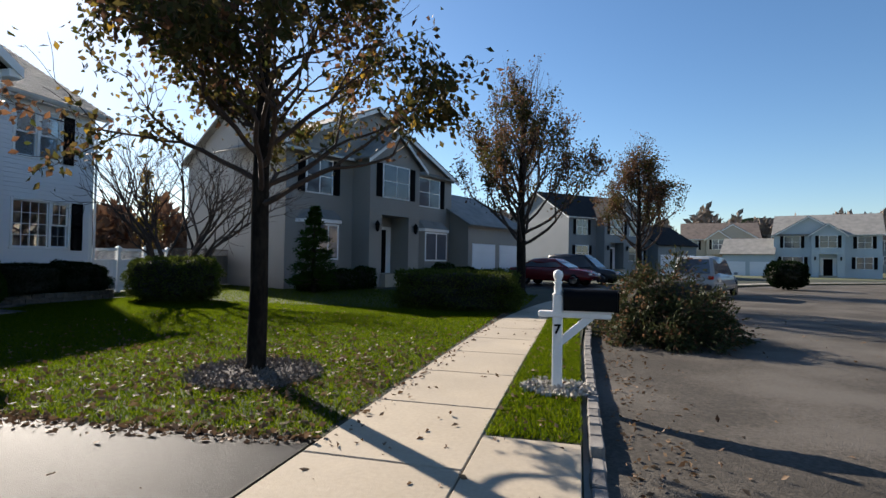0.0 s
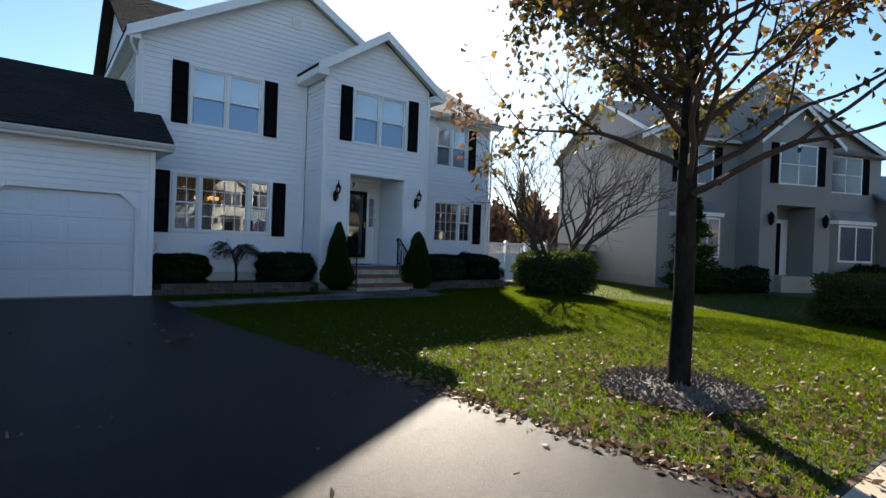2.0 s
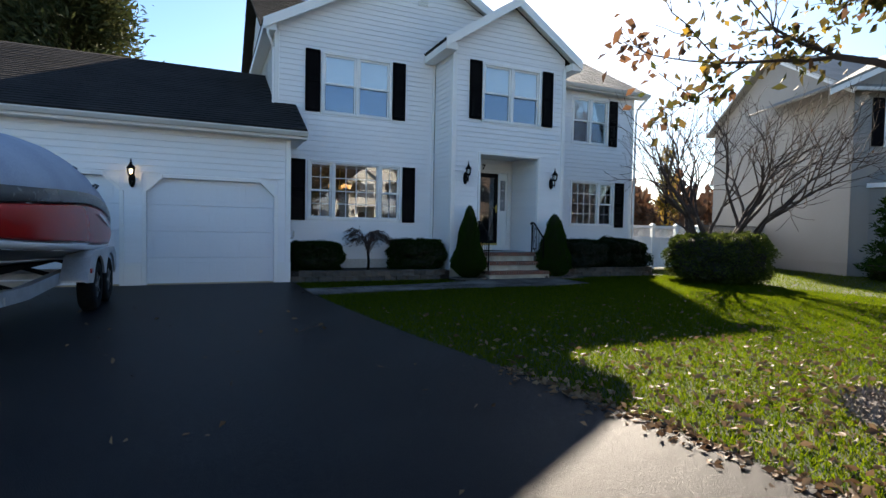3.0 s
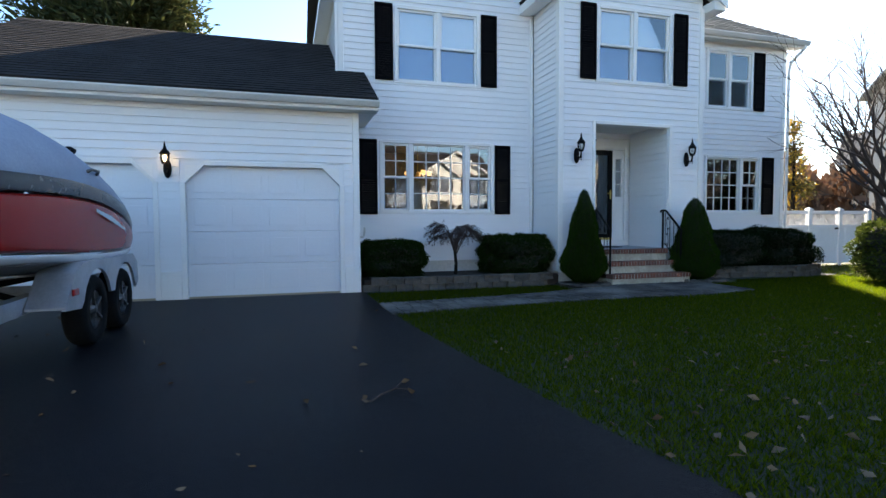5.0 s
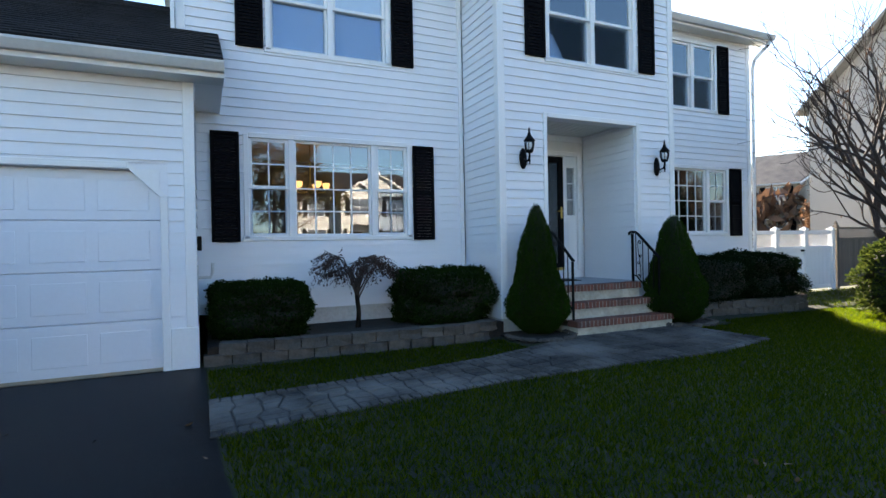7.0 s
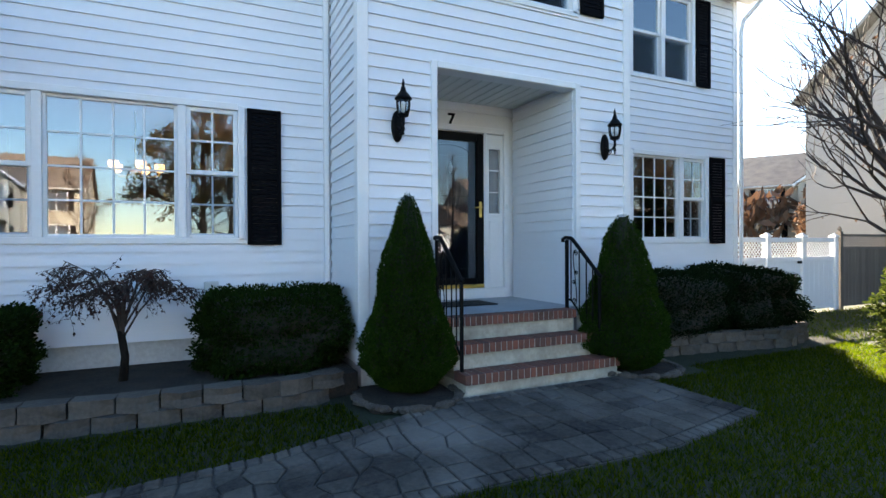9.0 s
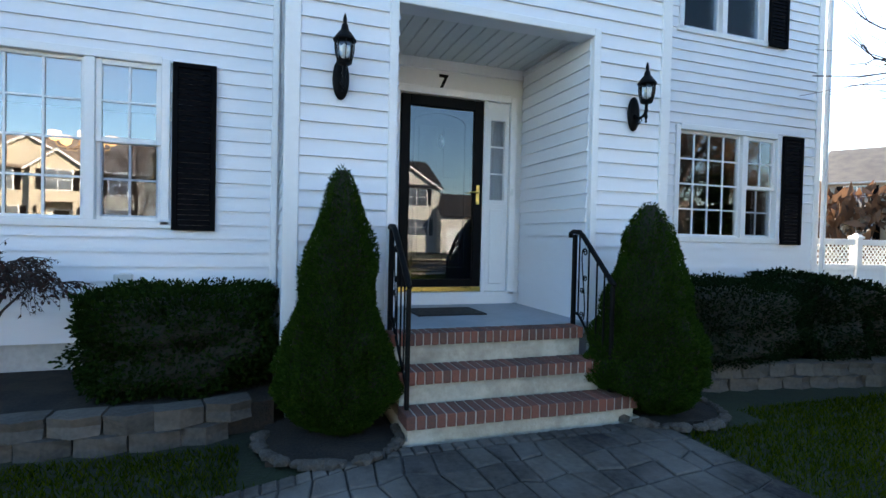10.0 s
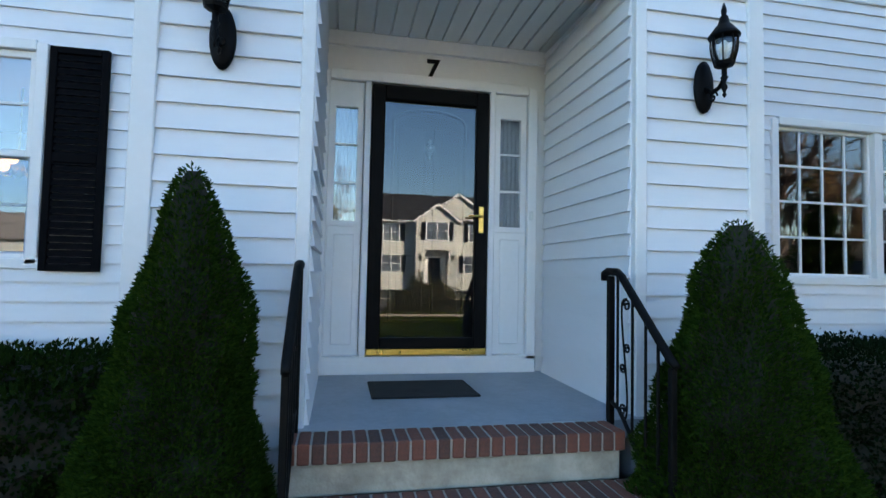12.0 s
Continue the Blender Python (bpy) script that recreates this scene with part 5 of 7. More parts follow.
def tree(name, at, trunk_r, clear, height, crown_r, limbs, depth, seed, label, leaves=(), lean=(0, 0), category="tree", spread=0.7, up=0.14, low_leaves=False, bark=None):
    """A trunk with limbs all round, and leaves on the outer twigs. leaves: (material, count, size)."""
    rng = random.Random(seed)
    t = thing(name, (*at, 0), label, category)
    base = Vector((*at, 0.0))
    bm = bmesh.new()
    tops = [base + Vector((lean[0] * z / height + rng.uniform(-0.03, 0.03), lean[1] * z / height + rng.uniform(-0.03, 0.03), z)) for z in (-0.05, 0.15, clear * 0.5, clear, clear + (height - clear) * 0.35, clear + (height - clear) * 0.65, height * 0.92)]
    tube(bm, tops, [trunk_r * k for k in (1.5, 1.08, 0.95, 0.92, 0.55, 0.3, 0.08)], 10)
    part("trunk", bm, bark or M_BARK, t, "", True)
    bm, tips = bmesh.new(), []
    for i in range(limbs):
        k = (i + rng.random()) / limbs
        z = clear * 0.95 + (height * 0.80 - clear) * k ** 1.25
        a = i * 2.4 + rng.uniform(-0.4, 0.4)
        f = 0.5 + 0.9 * (1 - k)
        d = Vector((math.cos(a), math.sin(a), 0.28 + 1.2 * k))
        ln = crown_r * (1.0 - 0.55 * k) * 0.40
        frac = (z - clear) / (height - clear)
        c = base + Vector((lean[0] * z / height, lean[1] * z / height, z))
        grow(bm, c, d, ln, trunk_r * 0.36 * (1 - 0.55 * k), depth, rng, tips, up=up, spread=spread)
    part("branchwork", bm, M_TWIG, t)
    nrng = np.random.default_rng(seed)
    if tips and leaves:
        P = np.array([q[:] for q, _ in tips])
        W = np.array([w[:] for _, w in tips])
        for j, (m_, cnt, size) in enumerate(leaves):
            wgt = np.ones(len(P))
            if low_leaves:
                wgt = np.clip(1.35 - (P[:, 2] - clear) / (height - clear) * 1.5, 0.03, 1)
            clump = np.array([noise.noise(Vector(q) * 1.1 + Vector((j * 9.0, 0, 0))) for q in P])
            wgt = wgt * np.clip(0.25 + 2.2 * clump, 0.02, 1.8)
            idx = nrng.choice(len(P), cnt, p=wgt / wgt.sum())
            pts = P[idx] + nrng.normal(0, size * 1.1, (cnt, 3))
            leaf_cloud("foliage", pts, W[idx] * 0.4 + np.array([0, 0, -0.5]), size, m_, t, slim=0.6, seed=seed + j)
    return t


tree("pear_tree", (-3.06, 4.54), 0.10, 1.95, 7.2, 2.6, 36, 3, 41, "young lawn tree with thinning brown and olive autumn leaves",
     ((L_PEAR, 17000, 0.085), (L_RUST, 5000, 0.085), (L_GOLD, 1300, 0.075)), up=0.1)
tree("street_tree", (-1.9, 20.2), 0.19, 2.0, 9.3, 4.6, 40, 3, 43, "half-bare street tree with rust-brown leaves on its lower boughs",
     ((L_RUST, 6500, 0.11), (L_PEAR, 8500, 0.11)), low_leaves=True, up=0.42, spread=0.55)
tree("street_tree", (3.6, 31.0), 0.17, 2.0, 8.6, 4.2, 38, 3, 47, "half-bare street tree with rust-brown leaves, beyond the brush heap",
     ((L_RUST, 6500, 0.12), (L_PEAR, 6500, 0.12)), low_leaves=True, up=0.42, spread=0.55)
# a bare multi-stemmed tree growing out of the privet
rng_ = random.Random(8)
bare = thing("bare_tree", (-11.0, 12.3, 0), "bare multi-stemmed ornamental tree rising from a privet bush", "tree")
tips_ = []
for i in range(6):
    bm = bmesh.new()
    a = i * 1.05 + 0.3
    grow(bm, Vector((-11.0 + 0.08 * math.cos(a), 12.3 + 0.08 * math.sin(a), 0.0)), Vector((0.4 * math.cos(a), 0.4 * math.sin(a), 1)), 1.75, 0.085, 4, rng_, tips_, bend=0.25, up=0.10, spread=0.62, fork=(3, 4))
    part("stem", bm, M_TWIG, bare)
P_ = np.array([q[:] for q, _ in tips_])
leaf_cloud("dry_leaves", P_[::16], np.tile([0, 0, -1.0], (len(P_[::16]), 1)), 0.05, L_RUST, bare, seed=3)
L_MAROON = leaf_mat("withered_maroon_leaf", (0.07, 0.022, 0.016), (0.035, 0.02, 0.016), 0.2)
# a small weeping maple in the bed
maple = thing("dwarf_maple", (-14.0, 3.72, 0.18), "small bare weeping maple in the planting bed", "tree")
bm = bmesh.new()
tube(bm, [(-14.0, 3.72, 0.15), (-14.01, 3.74, 0.4), (-13.99, 3.71, 0.62), (-14.0, 3.73, 0.8)], [0.04, 0.032, 0.03, 0.024], 8)
part("trunk", bm, M_BARK, maple, "", True)
tw = []
bm = bmesh.new()
rng_ = random.Random(4)
for i in range(17):
    a = i * 2.4
    rr = rng_.uniform(0.3, 0.55)
    top = rng_.uniform(1.05, 1.3)
    p0 = Vector((-14.0, 3.72, rng_.uniform(0.5, 0.85)))
    mid = p0 + Vector((math.cos(a) * rr * 0.5, math.sin(a) * rr * 0.5, (top - p0.z) * 0.8))
    end = Vector((-14.0 + math.cos(a) * rr, 3.72 + math.sin(a) * rr, top - rng_.uniform(0.0, 0.15)))
    tube(bm, [p0, p0.lerp(mid, 0.5) + Vector((rng_.uniform(-.03, .03), rng_.uniform(-.03, .03), 0.03)), mid, end], [0.014, 0.011, 0.008, 0.004], 4)
    for k in range(14):
        s0 = mid.lerp(end, rng_.random())
        grow(bm, s0, Vector((math.cos(a + rng_.uniform(-1.2, 1.2)), math.sin(a + rng_.uniform(-1.2, 1.2)), rng_.uniform(-0.7, 0.1))), rng_.uniform(0.1, 0.2), 0.004, 1, rng_, tw, up=-0.2)
part("branchwork", bm, M_TWIG, maple)
T_ = np.array([q[:] for q, _ in tw])
leaf_cloud("withered_leaves", T_[::2], np.tile([0, 0, -0.6], (len(T_[::2]), 1)), 0.035, L_MAROON, maple, seed=6)


def conifer(name, at, h, r, leaf, n, seed, label, size=0.14, clear=0.25, tufts=False):
    """A needle tree: whorls of boughs on a straight stem, each with its sprays."""
    rng = np.random.default_rng(seed)
    t = thing(name, (*at, 0), label, "conifer")
    bm = bmesh.new()
    tube(bm, [(*at, -0.05), (at[0], at[1], h * 0.5), (at[0], at[1], h * 0.97)], [r * 0.09, r * 0.06, 0.01], 8)
    part("trunk", bm, M_BARK, t, "", True)
    bm = bmesh.new()
    pts, out = [], []
    whorls = int(10 + h * 2)
    for i in range(whorls):
        k = clear / h + (1 - clear / h) * (i + rng.uniform(0, 0.6)) / whorls
        ln = r * (1 - k) ** 0.8 * rng.uniform(0.75, 1.1) if not tufts else r * rng.uniform(0.5, 1.0) * (1.25 - k) * min(1, 0.5 + 1.2 * (k - 0.1))
        for j in range(6):
            a = rng.uniform(0, 2 * math.pi)
            c = Vector((at[0], at[1], k * h))
            e = c + Vector((math.cos(a) * ln, math.sin(a) * ln, ln * (0.15 if tufts else -0.12) + 0.05))
            tube(bm, [c, c.lerp(e, 0.55) + Vector((0, 0, -0.04 * ln)), e], [0.02 + 0.02 * ln * 0.3, 0.015, 0.005], 4)
            m_ = max(3, int(n / whorls / 6))
            f = rng.uniform(0.15 if not tufts else 0.5, 1.02, m_)
            w = (0.16 if not tufts else 0.28) * ln + 0.05
            for q in f:
                pts.append(c.lerp(e, q) + Vector(rng.normal(0, w * (0.5 if not tufts else 0.8), 3)) * (1.1 - 0.4 * q))
                out.append((math.cos(a), math.sin(a), 0.3))
    part("bough_frame", bm, M_TWIG, t)
    leaf_cloud("needles", np.array([p[:] for p in pts]), out, size, leaf, t, slim=0.28, seed=seed)
    return t


conifer("spruce", (-9.1, 16.9), 3.15, 1.05, L_SPRUCE, 7000, 51, "dark young spruce before the neighbouring house", 0.14)
conifer("pine", (-27.5, -5.4), 13.5, 5.2, L_PINE, 62000, 53, "tall pine behind the garage roof", 0.34, 3.0, True)

# ---- paving ----
pav = structure("pavement", strip(bmesh.new(), shifted(KERB_LINE, -1.955), shifted(KERB_LINE, -0.845), -0.03), M_MORTAR, "pale concrete pavement of square slabs with scattered leaves", "pavement")
inn, outn = shifted(KERB_LINE, -1.95), shifted(KERB_LINE, -0.85)


def along(line, y):
    for a, b in zip(line, line[1:]):
        if a.y <= y <= b.y:
            return a.lerp(b, (y - a.y) / (b.y - a.y))
    return line[-1]


y = -8.3
while y < 34:
    y2 = y + 1.38
    c = [along(inn, y + 0.008), along(outn, y + 0.008), along(outn, y2 - 0.008), along(inn, y2 - 0.008)]
    bm = hull(bmesh.new(), [[(p.x, p.y, -0.1) for p in c], [(p.x, p.y, -0.006) for p in c],
                            [(p.x + (0.008 if i in (0, 3) else -0.008), p.y + (0.008 if i < 2 else -0.008), 0.003) for i, p in enumerate(c)]])
    ob = new("slab", mesh_of("slab", bm, M_CONC))
    ob.parent = pav
    y = y2
apron = structure("driveway_apron", B(-0.36, 0.33, -5.2, 3.44, -0.14, -0.03), M_MORTAR, "pale concrete apron between pavement and kerb", "pavement")
for i in range(5):
    ob = new("slab", mesh_of("slab", B(-0.372, 0.335, -5.2 + i * 1.728 + 0.008, -5.2 + (i + 1) * 1.728 - 0.008, -0.12, 0.001, bevel=0.006), M_CONC))
    ob.parent = apron
# granite kerb blocks
kerb = structure("kerb", strip(bmesh.new(), shifted(KERB_LINE, -0.12), shifted(KERB_LINE, 0.01), -0.1), M_MORTAR, "grey granite block kerb", "kerb")
shapes = []
rk = random.Random(2)
for k in range(5):
    bm = box(bmesh.new(), -0.052, 0.052, -0.118, 0.118, -0.16, 0.0, 0.012)
    for v in bm.verts:
        v.co += Vector((rk.uniform(-0.006, 0.006), rk.uniform(-0.006, 0.006), rk.uniform(-0.006, 0.006)))
    shapes.append(mesh_of("kerb_block", bm, M_KERB))
cl = shifted(KERB_LINE, -0.03)
y, k = -9.0, 0
while y < 26:
    p, q = along(cl, y), along(cl, y + 0.25)
    low = -0.05 if y < 3.4 else 0.02
    piece("kerb_block", shapes[rk.randrange(5)], kerb, (p.x, p.y, low + rk.uniform(-0.006, 0.006)), (rk.uniform(-0.02, 0.02), rk.uniform(-0.03, 0.03), math.atan2(q.y - p.y, q.x - p.x) - math.pi / 2))
    y += 0.25 * (q.y - p.y) / (q - p).length
# the stone walk to the steps
FRONT = [(1.84, -10.88), (3.0, -11.05), (4.4, -11.2), (5.8, -11.2), (7.2, -11.15), (8.4, -11.38)]
BACK = [(1.84, -11.86), (3.4, -12.0), (4.7, -12.2), (5.6, -12.5), (6.3, -12.76), (8.4, -12.76)]


def lerp_table(t, y):
    return float(np.interp(y, [a for a, _ in t], [b for _, b in t]))


ys = np.linspace(1.84, 8.4, 60)
bm = poly(bmesh.new(), [(lerp_table(FRONT, v), v) for v in ys] + [(lerp_table(BACK, v), v) for v in ys[::-1]], -0.1, 0.0)
walkway = structure("front_walk", bm, M_SAND, "curved walk of slate-grey irregular pavers leading to the steps", "path")
rp = random.Random(6)


def paver(c, h):
    m_ = sum((Vector(p) for p in c), Vector((0, 0))) / len(c)
    ins = [Vector(p) + (m_ - Vector(p)).normalized() * 0.009 for p in c]
    top = [p + (m_ - p).normalized() * 0.012 for p in ins]
    bm2 = hull(bmesh.new(), [[(p.x, p.y, -0.05) for p in ins], [(p.x, p.y, h - 0.008) for p in ins], [(p.x, p.y, h) for p in top]])
    ob = new("paver", mesh_of("paver", bm2, M_PAVER))
    ob.parent = walkway


rows_w = 36
grid_pts = {}
for i in range(rows_w + 1):
    yy = 1.84 + (8.4 - 1.84) * i / rows_w
    xf, xb = lerp_table(FRONT, yy), lerp_table(BACK, yy)
    m_ = 3 if xf - xb < 1.25 else 4
    for j in range(6):
        f = j / 5
        jx = 0 if j in (0, 5) else rp.uniform(-0.045, 0.045)
        jy = 0 if i in (0, rows_w) else rp.uniform(-0.05, 0.05)
        grid_pts[i, j] = (xf - 0.13 + (xb + 0.13 - xf + 0.13) * f + jx, yy + (jy if j not in (0, 5) else 0))
for i in range(rows_w):
    for j in range(5):
        a, b, c, d = grid_pts[i, j], grid_pts[i + 1, j], grid_pts[i + 1, j + 1], grid_pts[i, j + 1]
        paver((a, b, c, d), 0.012 + rp.uniform(0, 0.007))
    for t, s in ((FRONT, -1), (BACK, 1)):
        for k in range(2):
            y0, y1 = 1.84 + 6.56 * (i + k / 2) / rows_w, 1.84 + 6.56 * (i + (k + 1) / 2) / rows_w
            x0, x1 = lerp_table(t, y0), lerp_table(t, y1)
            paver(((x0, y0), (x1, y1), (x1 + s * 0.125, y1), (x0 + s * 0.125, y0)), 0.014 + rp.uniform(0, 0.005))


# ---- the neighbours' houses ----
M_SIDE_GREY = mat("grey_beige_siding", (0.27, 0.255, 0.235), (0.23, 0.215, 0.20), rough=0.5, var=0.15, bump=0.05)
M_FARWHITE = mat("off_white_siding", (0.50, 0.49, 0.46), (0.44, 0.43, 0.40), rough=0.5, var=0.15, bump=0.05)
M_SIDE_CREAM = mat("cream_siding", (0.45, 0.39, 0.31), (0.38, 0.33, 0.26), rough=0.5, var=0.15, bump=0.05)
# Siding darkened and blued: the shade on walls turned from the sun is its colour.
M_SIDE_SHADED = mat("shade_toned_siding", (0.17, 0.19, 0.205), (0.13, 0.15, 0.165), rough=0.5, var=0.15, bump=0.05)
M_SIDE_BLUE = mat("pale_blue_siding", (0.45, 0.52, 0.56), (0.38, 0.45, 0.49), rough=0.5, var=0.15, bump=0.05)
M_ROOF_BROWN = mat("brown_shingle", (0.20, 0.15, 0.12), (0.11, 0.085, 0.07), rough=0.85, big=1.5, fine=40, bump=0.6)


def ribbed(verts, faces, o, u, w, h, course=0.14):
    """Adds a sheet of lapped boards: from o, w along u, h up, with its outward way to the right of u."""
    o, u = Vector(o), Vector(u)
    out = Vector((u.y, -u.x, 0))
    n = int(h / course)
    for i in range(n):
        k = len(verts)
        a = o + Vector((0, 0, i * h / n))
        b = o + Vector((0, 0, (i + 1) * h / n))
        verts += [a, a + u * w, a + out * 0.016, a + u * w + out * 0.016, b + out * 0.003, b + u * w + out * 0.003]
        faces += [(k, k + 1, k + 3, k + 2), (k + 2, k + 3, k + 5, k + 4)]


def far_window(parent, x, y0, y1, z0, z1, shutters=True, cols=2):
    w = part("window", B(x, x + 0.03, y0 - 0.06, y1 + 0.06, z0 - 0.06, z1 + 0.06, bevel=0.008), M_TRIM, parent)
    n = cols
    for i in range(n):
        a, b = y0 + (y1 - y0) * i / n + 0.03, y0 + (y1 - y0) * (i + 1) / n - 0.03
        zm = (z0 + z1) / 2
        for c, d in ((z0, zm - 0.02), (zm + 0.02, z1)):
            part("pane", B(x + 0.031, x + 0.036, a, b, c, d), M_FARGLASS, w)
    if shutters:
        for a, b in ((y0 - 0.45, y0 - 0.08), (y1 + 0.08, y1 + 0.45)):
            part("shutter", B(x + 0.002, x + 0.04, a, b, z0 - 0.04, z1 + 0.04, bevel=0.006), M_SHUTTER, parent)


M_FARGLASS = mat("dark_glazing", (0.10, 0.12, 0.15), (0.06, 0.07, 0.09), rough=0.06, rough_var=0.02, bump=0.0, spec=1.0)


def neighbour(at, yaw, siding, roofing, mirror, label, bays=False, garage=True, D=10.0, wide_gable=False):
    """A two-storey house like ours, front towards its own +x; mirror puts the garage on its other side."""
    h = thing("house", (0, 0, 0), label, "house", "houses along the street")
    s = -1 if mirror else 1

    def Y(a, b):
        return (min(s * a, s * b), max(s * a, s * b))

    F, E = -1.13, 5.7
    y0, y1 = Y(-5.86, 5.3)
    body = part("wall", B(F - D, F, y0, y1, -0.1, E), siding, h)
    vs, fs = [], []
    ribbed(vs, fs, (F, y0, 0.3), (0, 1, 0), y1 - y0, E - 0.3)
    ribbed(vs, fs, (F - D, y0, 0.3), (1, 0, 0), D, E - 0.3)
    ribbed(vs, fs, (F, y1, 0.3), (-1, 0, 0), D, E - 0.3)
    raw_mesh("siding", vs, fs, siding, body, "", "", "stuff")
    # porch bay with its recess
    for a, b in (Y(-1.7, -0.93), Y(0.92, 1.7)):
        part("bay_wall", B(F, 0, a, b, -0.1, 3.2), siding, h)
    part("bay_wall", B(F, 0, -1.7, 1.7, 3.2, E), siding, h)
    part("bay_gable", prism_x(bmesh.new(), [(-1.7, E), (1.7, E), (0, E + 1.3)], -0.16, 0), siding, h)
    vs, fs = [], []
    ribbed(vs, fs, (0, -1.7, 3.2), (0, 1, 0), 3.4, E - 3.2)
    raw_mesh("siding", vs, fs, siding, h, "", "", "stuff")
    part("porch_floor", B(F, 0.3, -0.93, 0.93, -0.1, 0.5), M_CONC, h)
    a, b = Y(-0.5, 0.45)
    part("door", B(F, F + 0.05, a, b, 0.5, 2.6, bevel=0.01), M_SHUTTER, h)
    part("door_surround", B(F, F + 0.03, -0.85, 0.85, 0.5, 2.75), M_TRIM, h)
    # roofs
    r0 = part("roof", slanted(bmesh.new(), (F + 0.32, y0 - 0.3, E - 0.03), (F + 0.32, y1 + 0.3, E - 0.03), (F - D / 2, y1 + 0.3, E + 0.59 * D / 2), (F - D / 2, y0 - 0.3, E + 0.59 * D / 2), 0.1), roofing, h)
    part("roof", slanted(bmesh.new(), (F - D - 0.3, y0 - 0.3, E - 0.03), (F - D - 0.3, y1 + 0.3, E - 0.03), (F - D / 2, y1 + 0.3, E + 0.59 * D / 2), (F - D / 2, y0 - 0.3, E + 0.59 * D / 2), 0.1), roofing, h)
    for yy, t in ((y0, 0.15), (y1, -0.15)):
        part("gable_wall", hull(bmesh.new(), [[(x, q, z) for x, z in ((F, E), (F - D / 2, E + 0.55 * D / 2), (F - D, E))] for q in (yy, yy + t)]), siding, h)
        part("rake_board", hull(bmesh.new(), [[(x, q, z) for x, z in ((F + 0.3, E - 0.06), (F - D / 2, E + 0.58 * D / 2), (F - D / 2, E + 0.544 * D / 2), (F + 0.3, E - 0.24))] for q in (yy - (0.3 if t > 0 else -0.3), yy - (0.27 if t > 0 else -0.27))]), M_TRIM, h)
    gp = s * -2.03 if not wide_gable else -0.3
    ga, gb = Y(-5.86, 1.75) if not wide_gable else (-6.0, 5.4 + 0.46)
    gz = E + (2.65 if wide_gable else 2.4)
    part("gable_wall", prism_x(bmesh.new(), [(ga, E), (gb, E), (gp, gz)], F - 0.16, F), siding, h)
    for q in (ga - 0.3, gb + 0.3):
        zz = gz + 0.1 - abs(q - gp) * (gz - E) / (gb - gp if q > gp else gp - ga)
        part("roof", slanted(bmesh.new(), (F + 0.3, q, zz), (F - D / 2, q, zz), (F - D / 2, gp, gz + 0.1), (F + 0.3, gp, gz + 0.1), 0.08), roofing, h)
        part("rake_board", prism_x(bmesh.new(), [(q, zz - 0.08), (gp, gz + 0.02), (gp, gz - 0.16), (q, zz - 0.26)], F + 0.27, F + 0.3), M_TRIM, h)
    for q in (-2.04, 2.04):
        part("roof", slanted(bmesh.new(), (0.3, q, E - 0.05), (F - 2.5, q, E - 0.05), (F - 2.5, 0, E + 1.45), (0.3, 0, E + 1.45), 0.08), roofing, h)
        part("rake_board", prism_x(bmesh.new(), [(q, E - 0.13), (0, E + 1.37), (0, E + 1.19), (q, E - 0.31)], 0.27, 0.3), M_TRIM, h)
    part("gutter", B(F + 0.3, F + 0.41, *Y(1.9, 5.6), E - 0.16, E - 0.05, bevel=0.01), M_GUTTER, h)
    # windows
    far_window(h, 0.0, -0.87, 0.88, 4.05, 5.5)
    far_window(h, F + 0.017, *Y(2.95, 4.3), 3.98, 5.38)
    far_window(h, F + 0.017, *Y(-4.7, -2.95), 4.05, 5.5)
    for a, b in (Y(2.8, 4.4), Y(-4.9, -2.6)):
        if bays:
            m_ = (a + b) / 2
            bw = part("bay_window", poly(bmesh.new(), [(F, a - 0.3), (F + 0.6, a + 0.2), (F + 0.6, b - 0.2), (F, b + 0.3)], 0.3, 2.8), siding, h)
            part("bay_fascia", poly(bmesh.new(), [(F, a - 0.42), (F + 0.7, a + 0.12), (F + 0.7, b - 0.12), (F, b + 0.42)], 2.66, 2.8), M_TRIM, bw)
            part("bay_window_frame", B(F + 0.6, F + 0.63, a + 0.22, b - 0.22, 1.1, 2.62, bevel=0.01), M_TRIM, bw)
            part("pane", B(F + 0.631, F + 0.636, a + 0.3, m_ - 0.04, 1.18, 2.54), M_FARGLASS, bw)
            part("pane", B(F + 0.631, F + 0.636, m_ + 0.04, b - 0.3, 1.18, 2.54), M_FARGLASS, bw)
            part("bay_roof", hull(bmesh.new(), [[(F, a - 0.4, 2.8), (F + 0.72, a + 0.13, 2.8), (F + 0.72, b - 0.13, 2.8), (F, b + 0.4, 2.8)], [(F, a - 0.1, 3.25), (F + 0.15, a + 0.25, 3.25), (F + 0.15, b - 0.25, 3.25), (F, b + 0.1, 3.25)]]), roofing, h)
        else:
            far_window(h, F + 0.017, a, b, 1.42, 2.82)
    for q in (-1.33, 1.3):
        part("wall_lantern", lathe(bmesh.new(), [(0.03, -0.2), (0.09, -0.1), (0.1, 0.1), (0.13, 0.14), (0.02, 0.32)], (0.14, q, 2.6), 8), M_BLACK, h)
    if garage:
        a, b = Y(-11.8, -5.7)
        gw_ = part("garage_wall", B(-7.0, 0.2, a, b, -0.1, 3.2), siding, h)
        vs, fs = [], []
        ribbed(vs, fs, (0.2, a, 0.1), (0, 1, 0), b - a, 3.1)
        raw_mesh("siding", vs, fs, siding, gw_, "", "", "stuff")
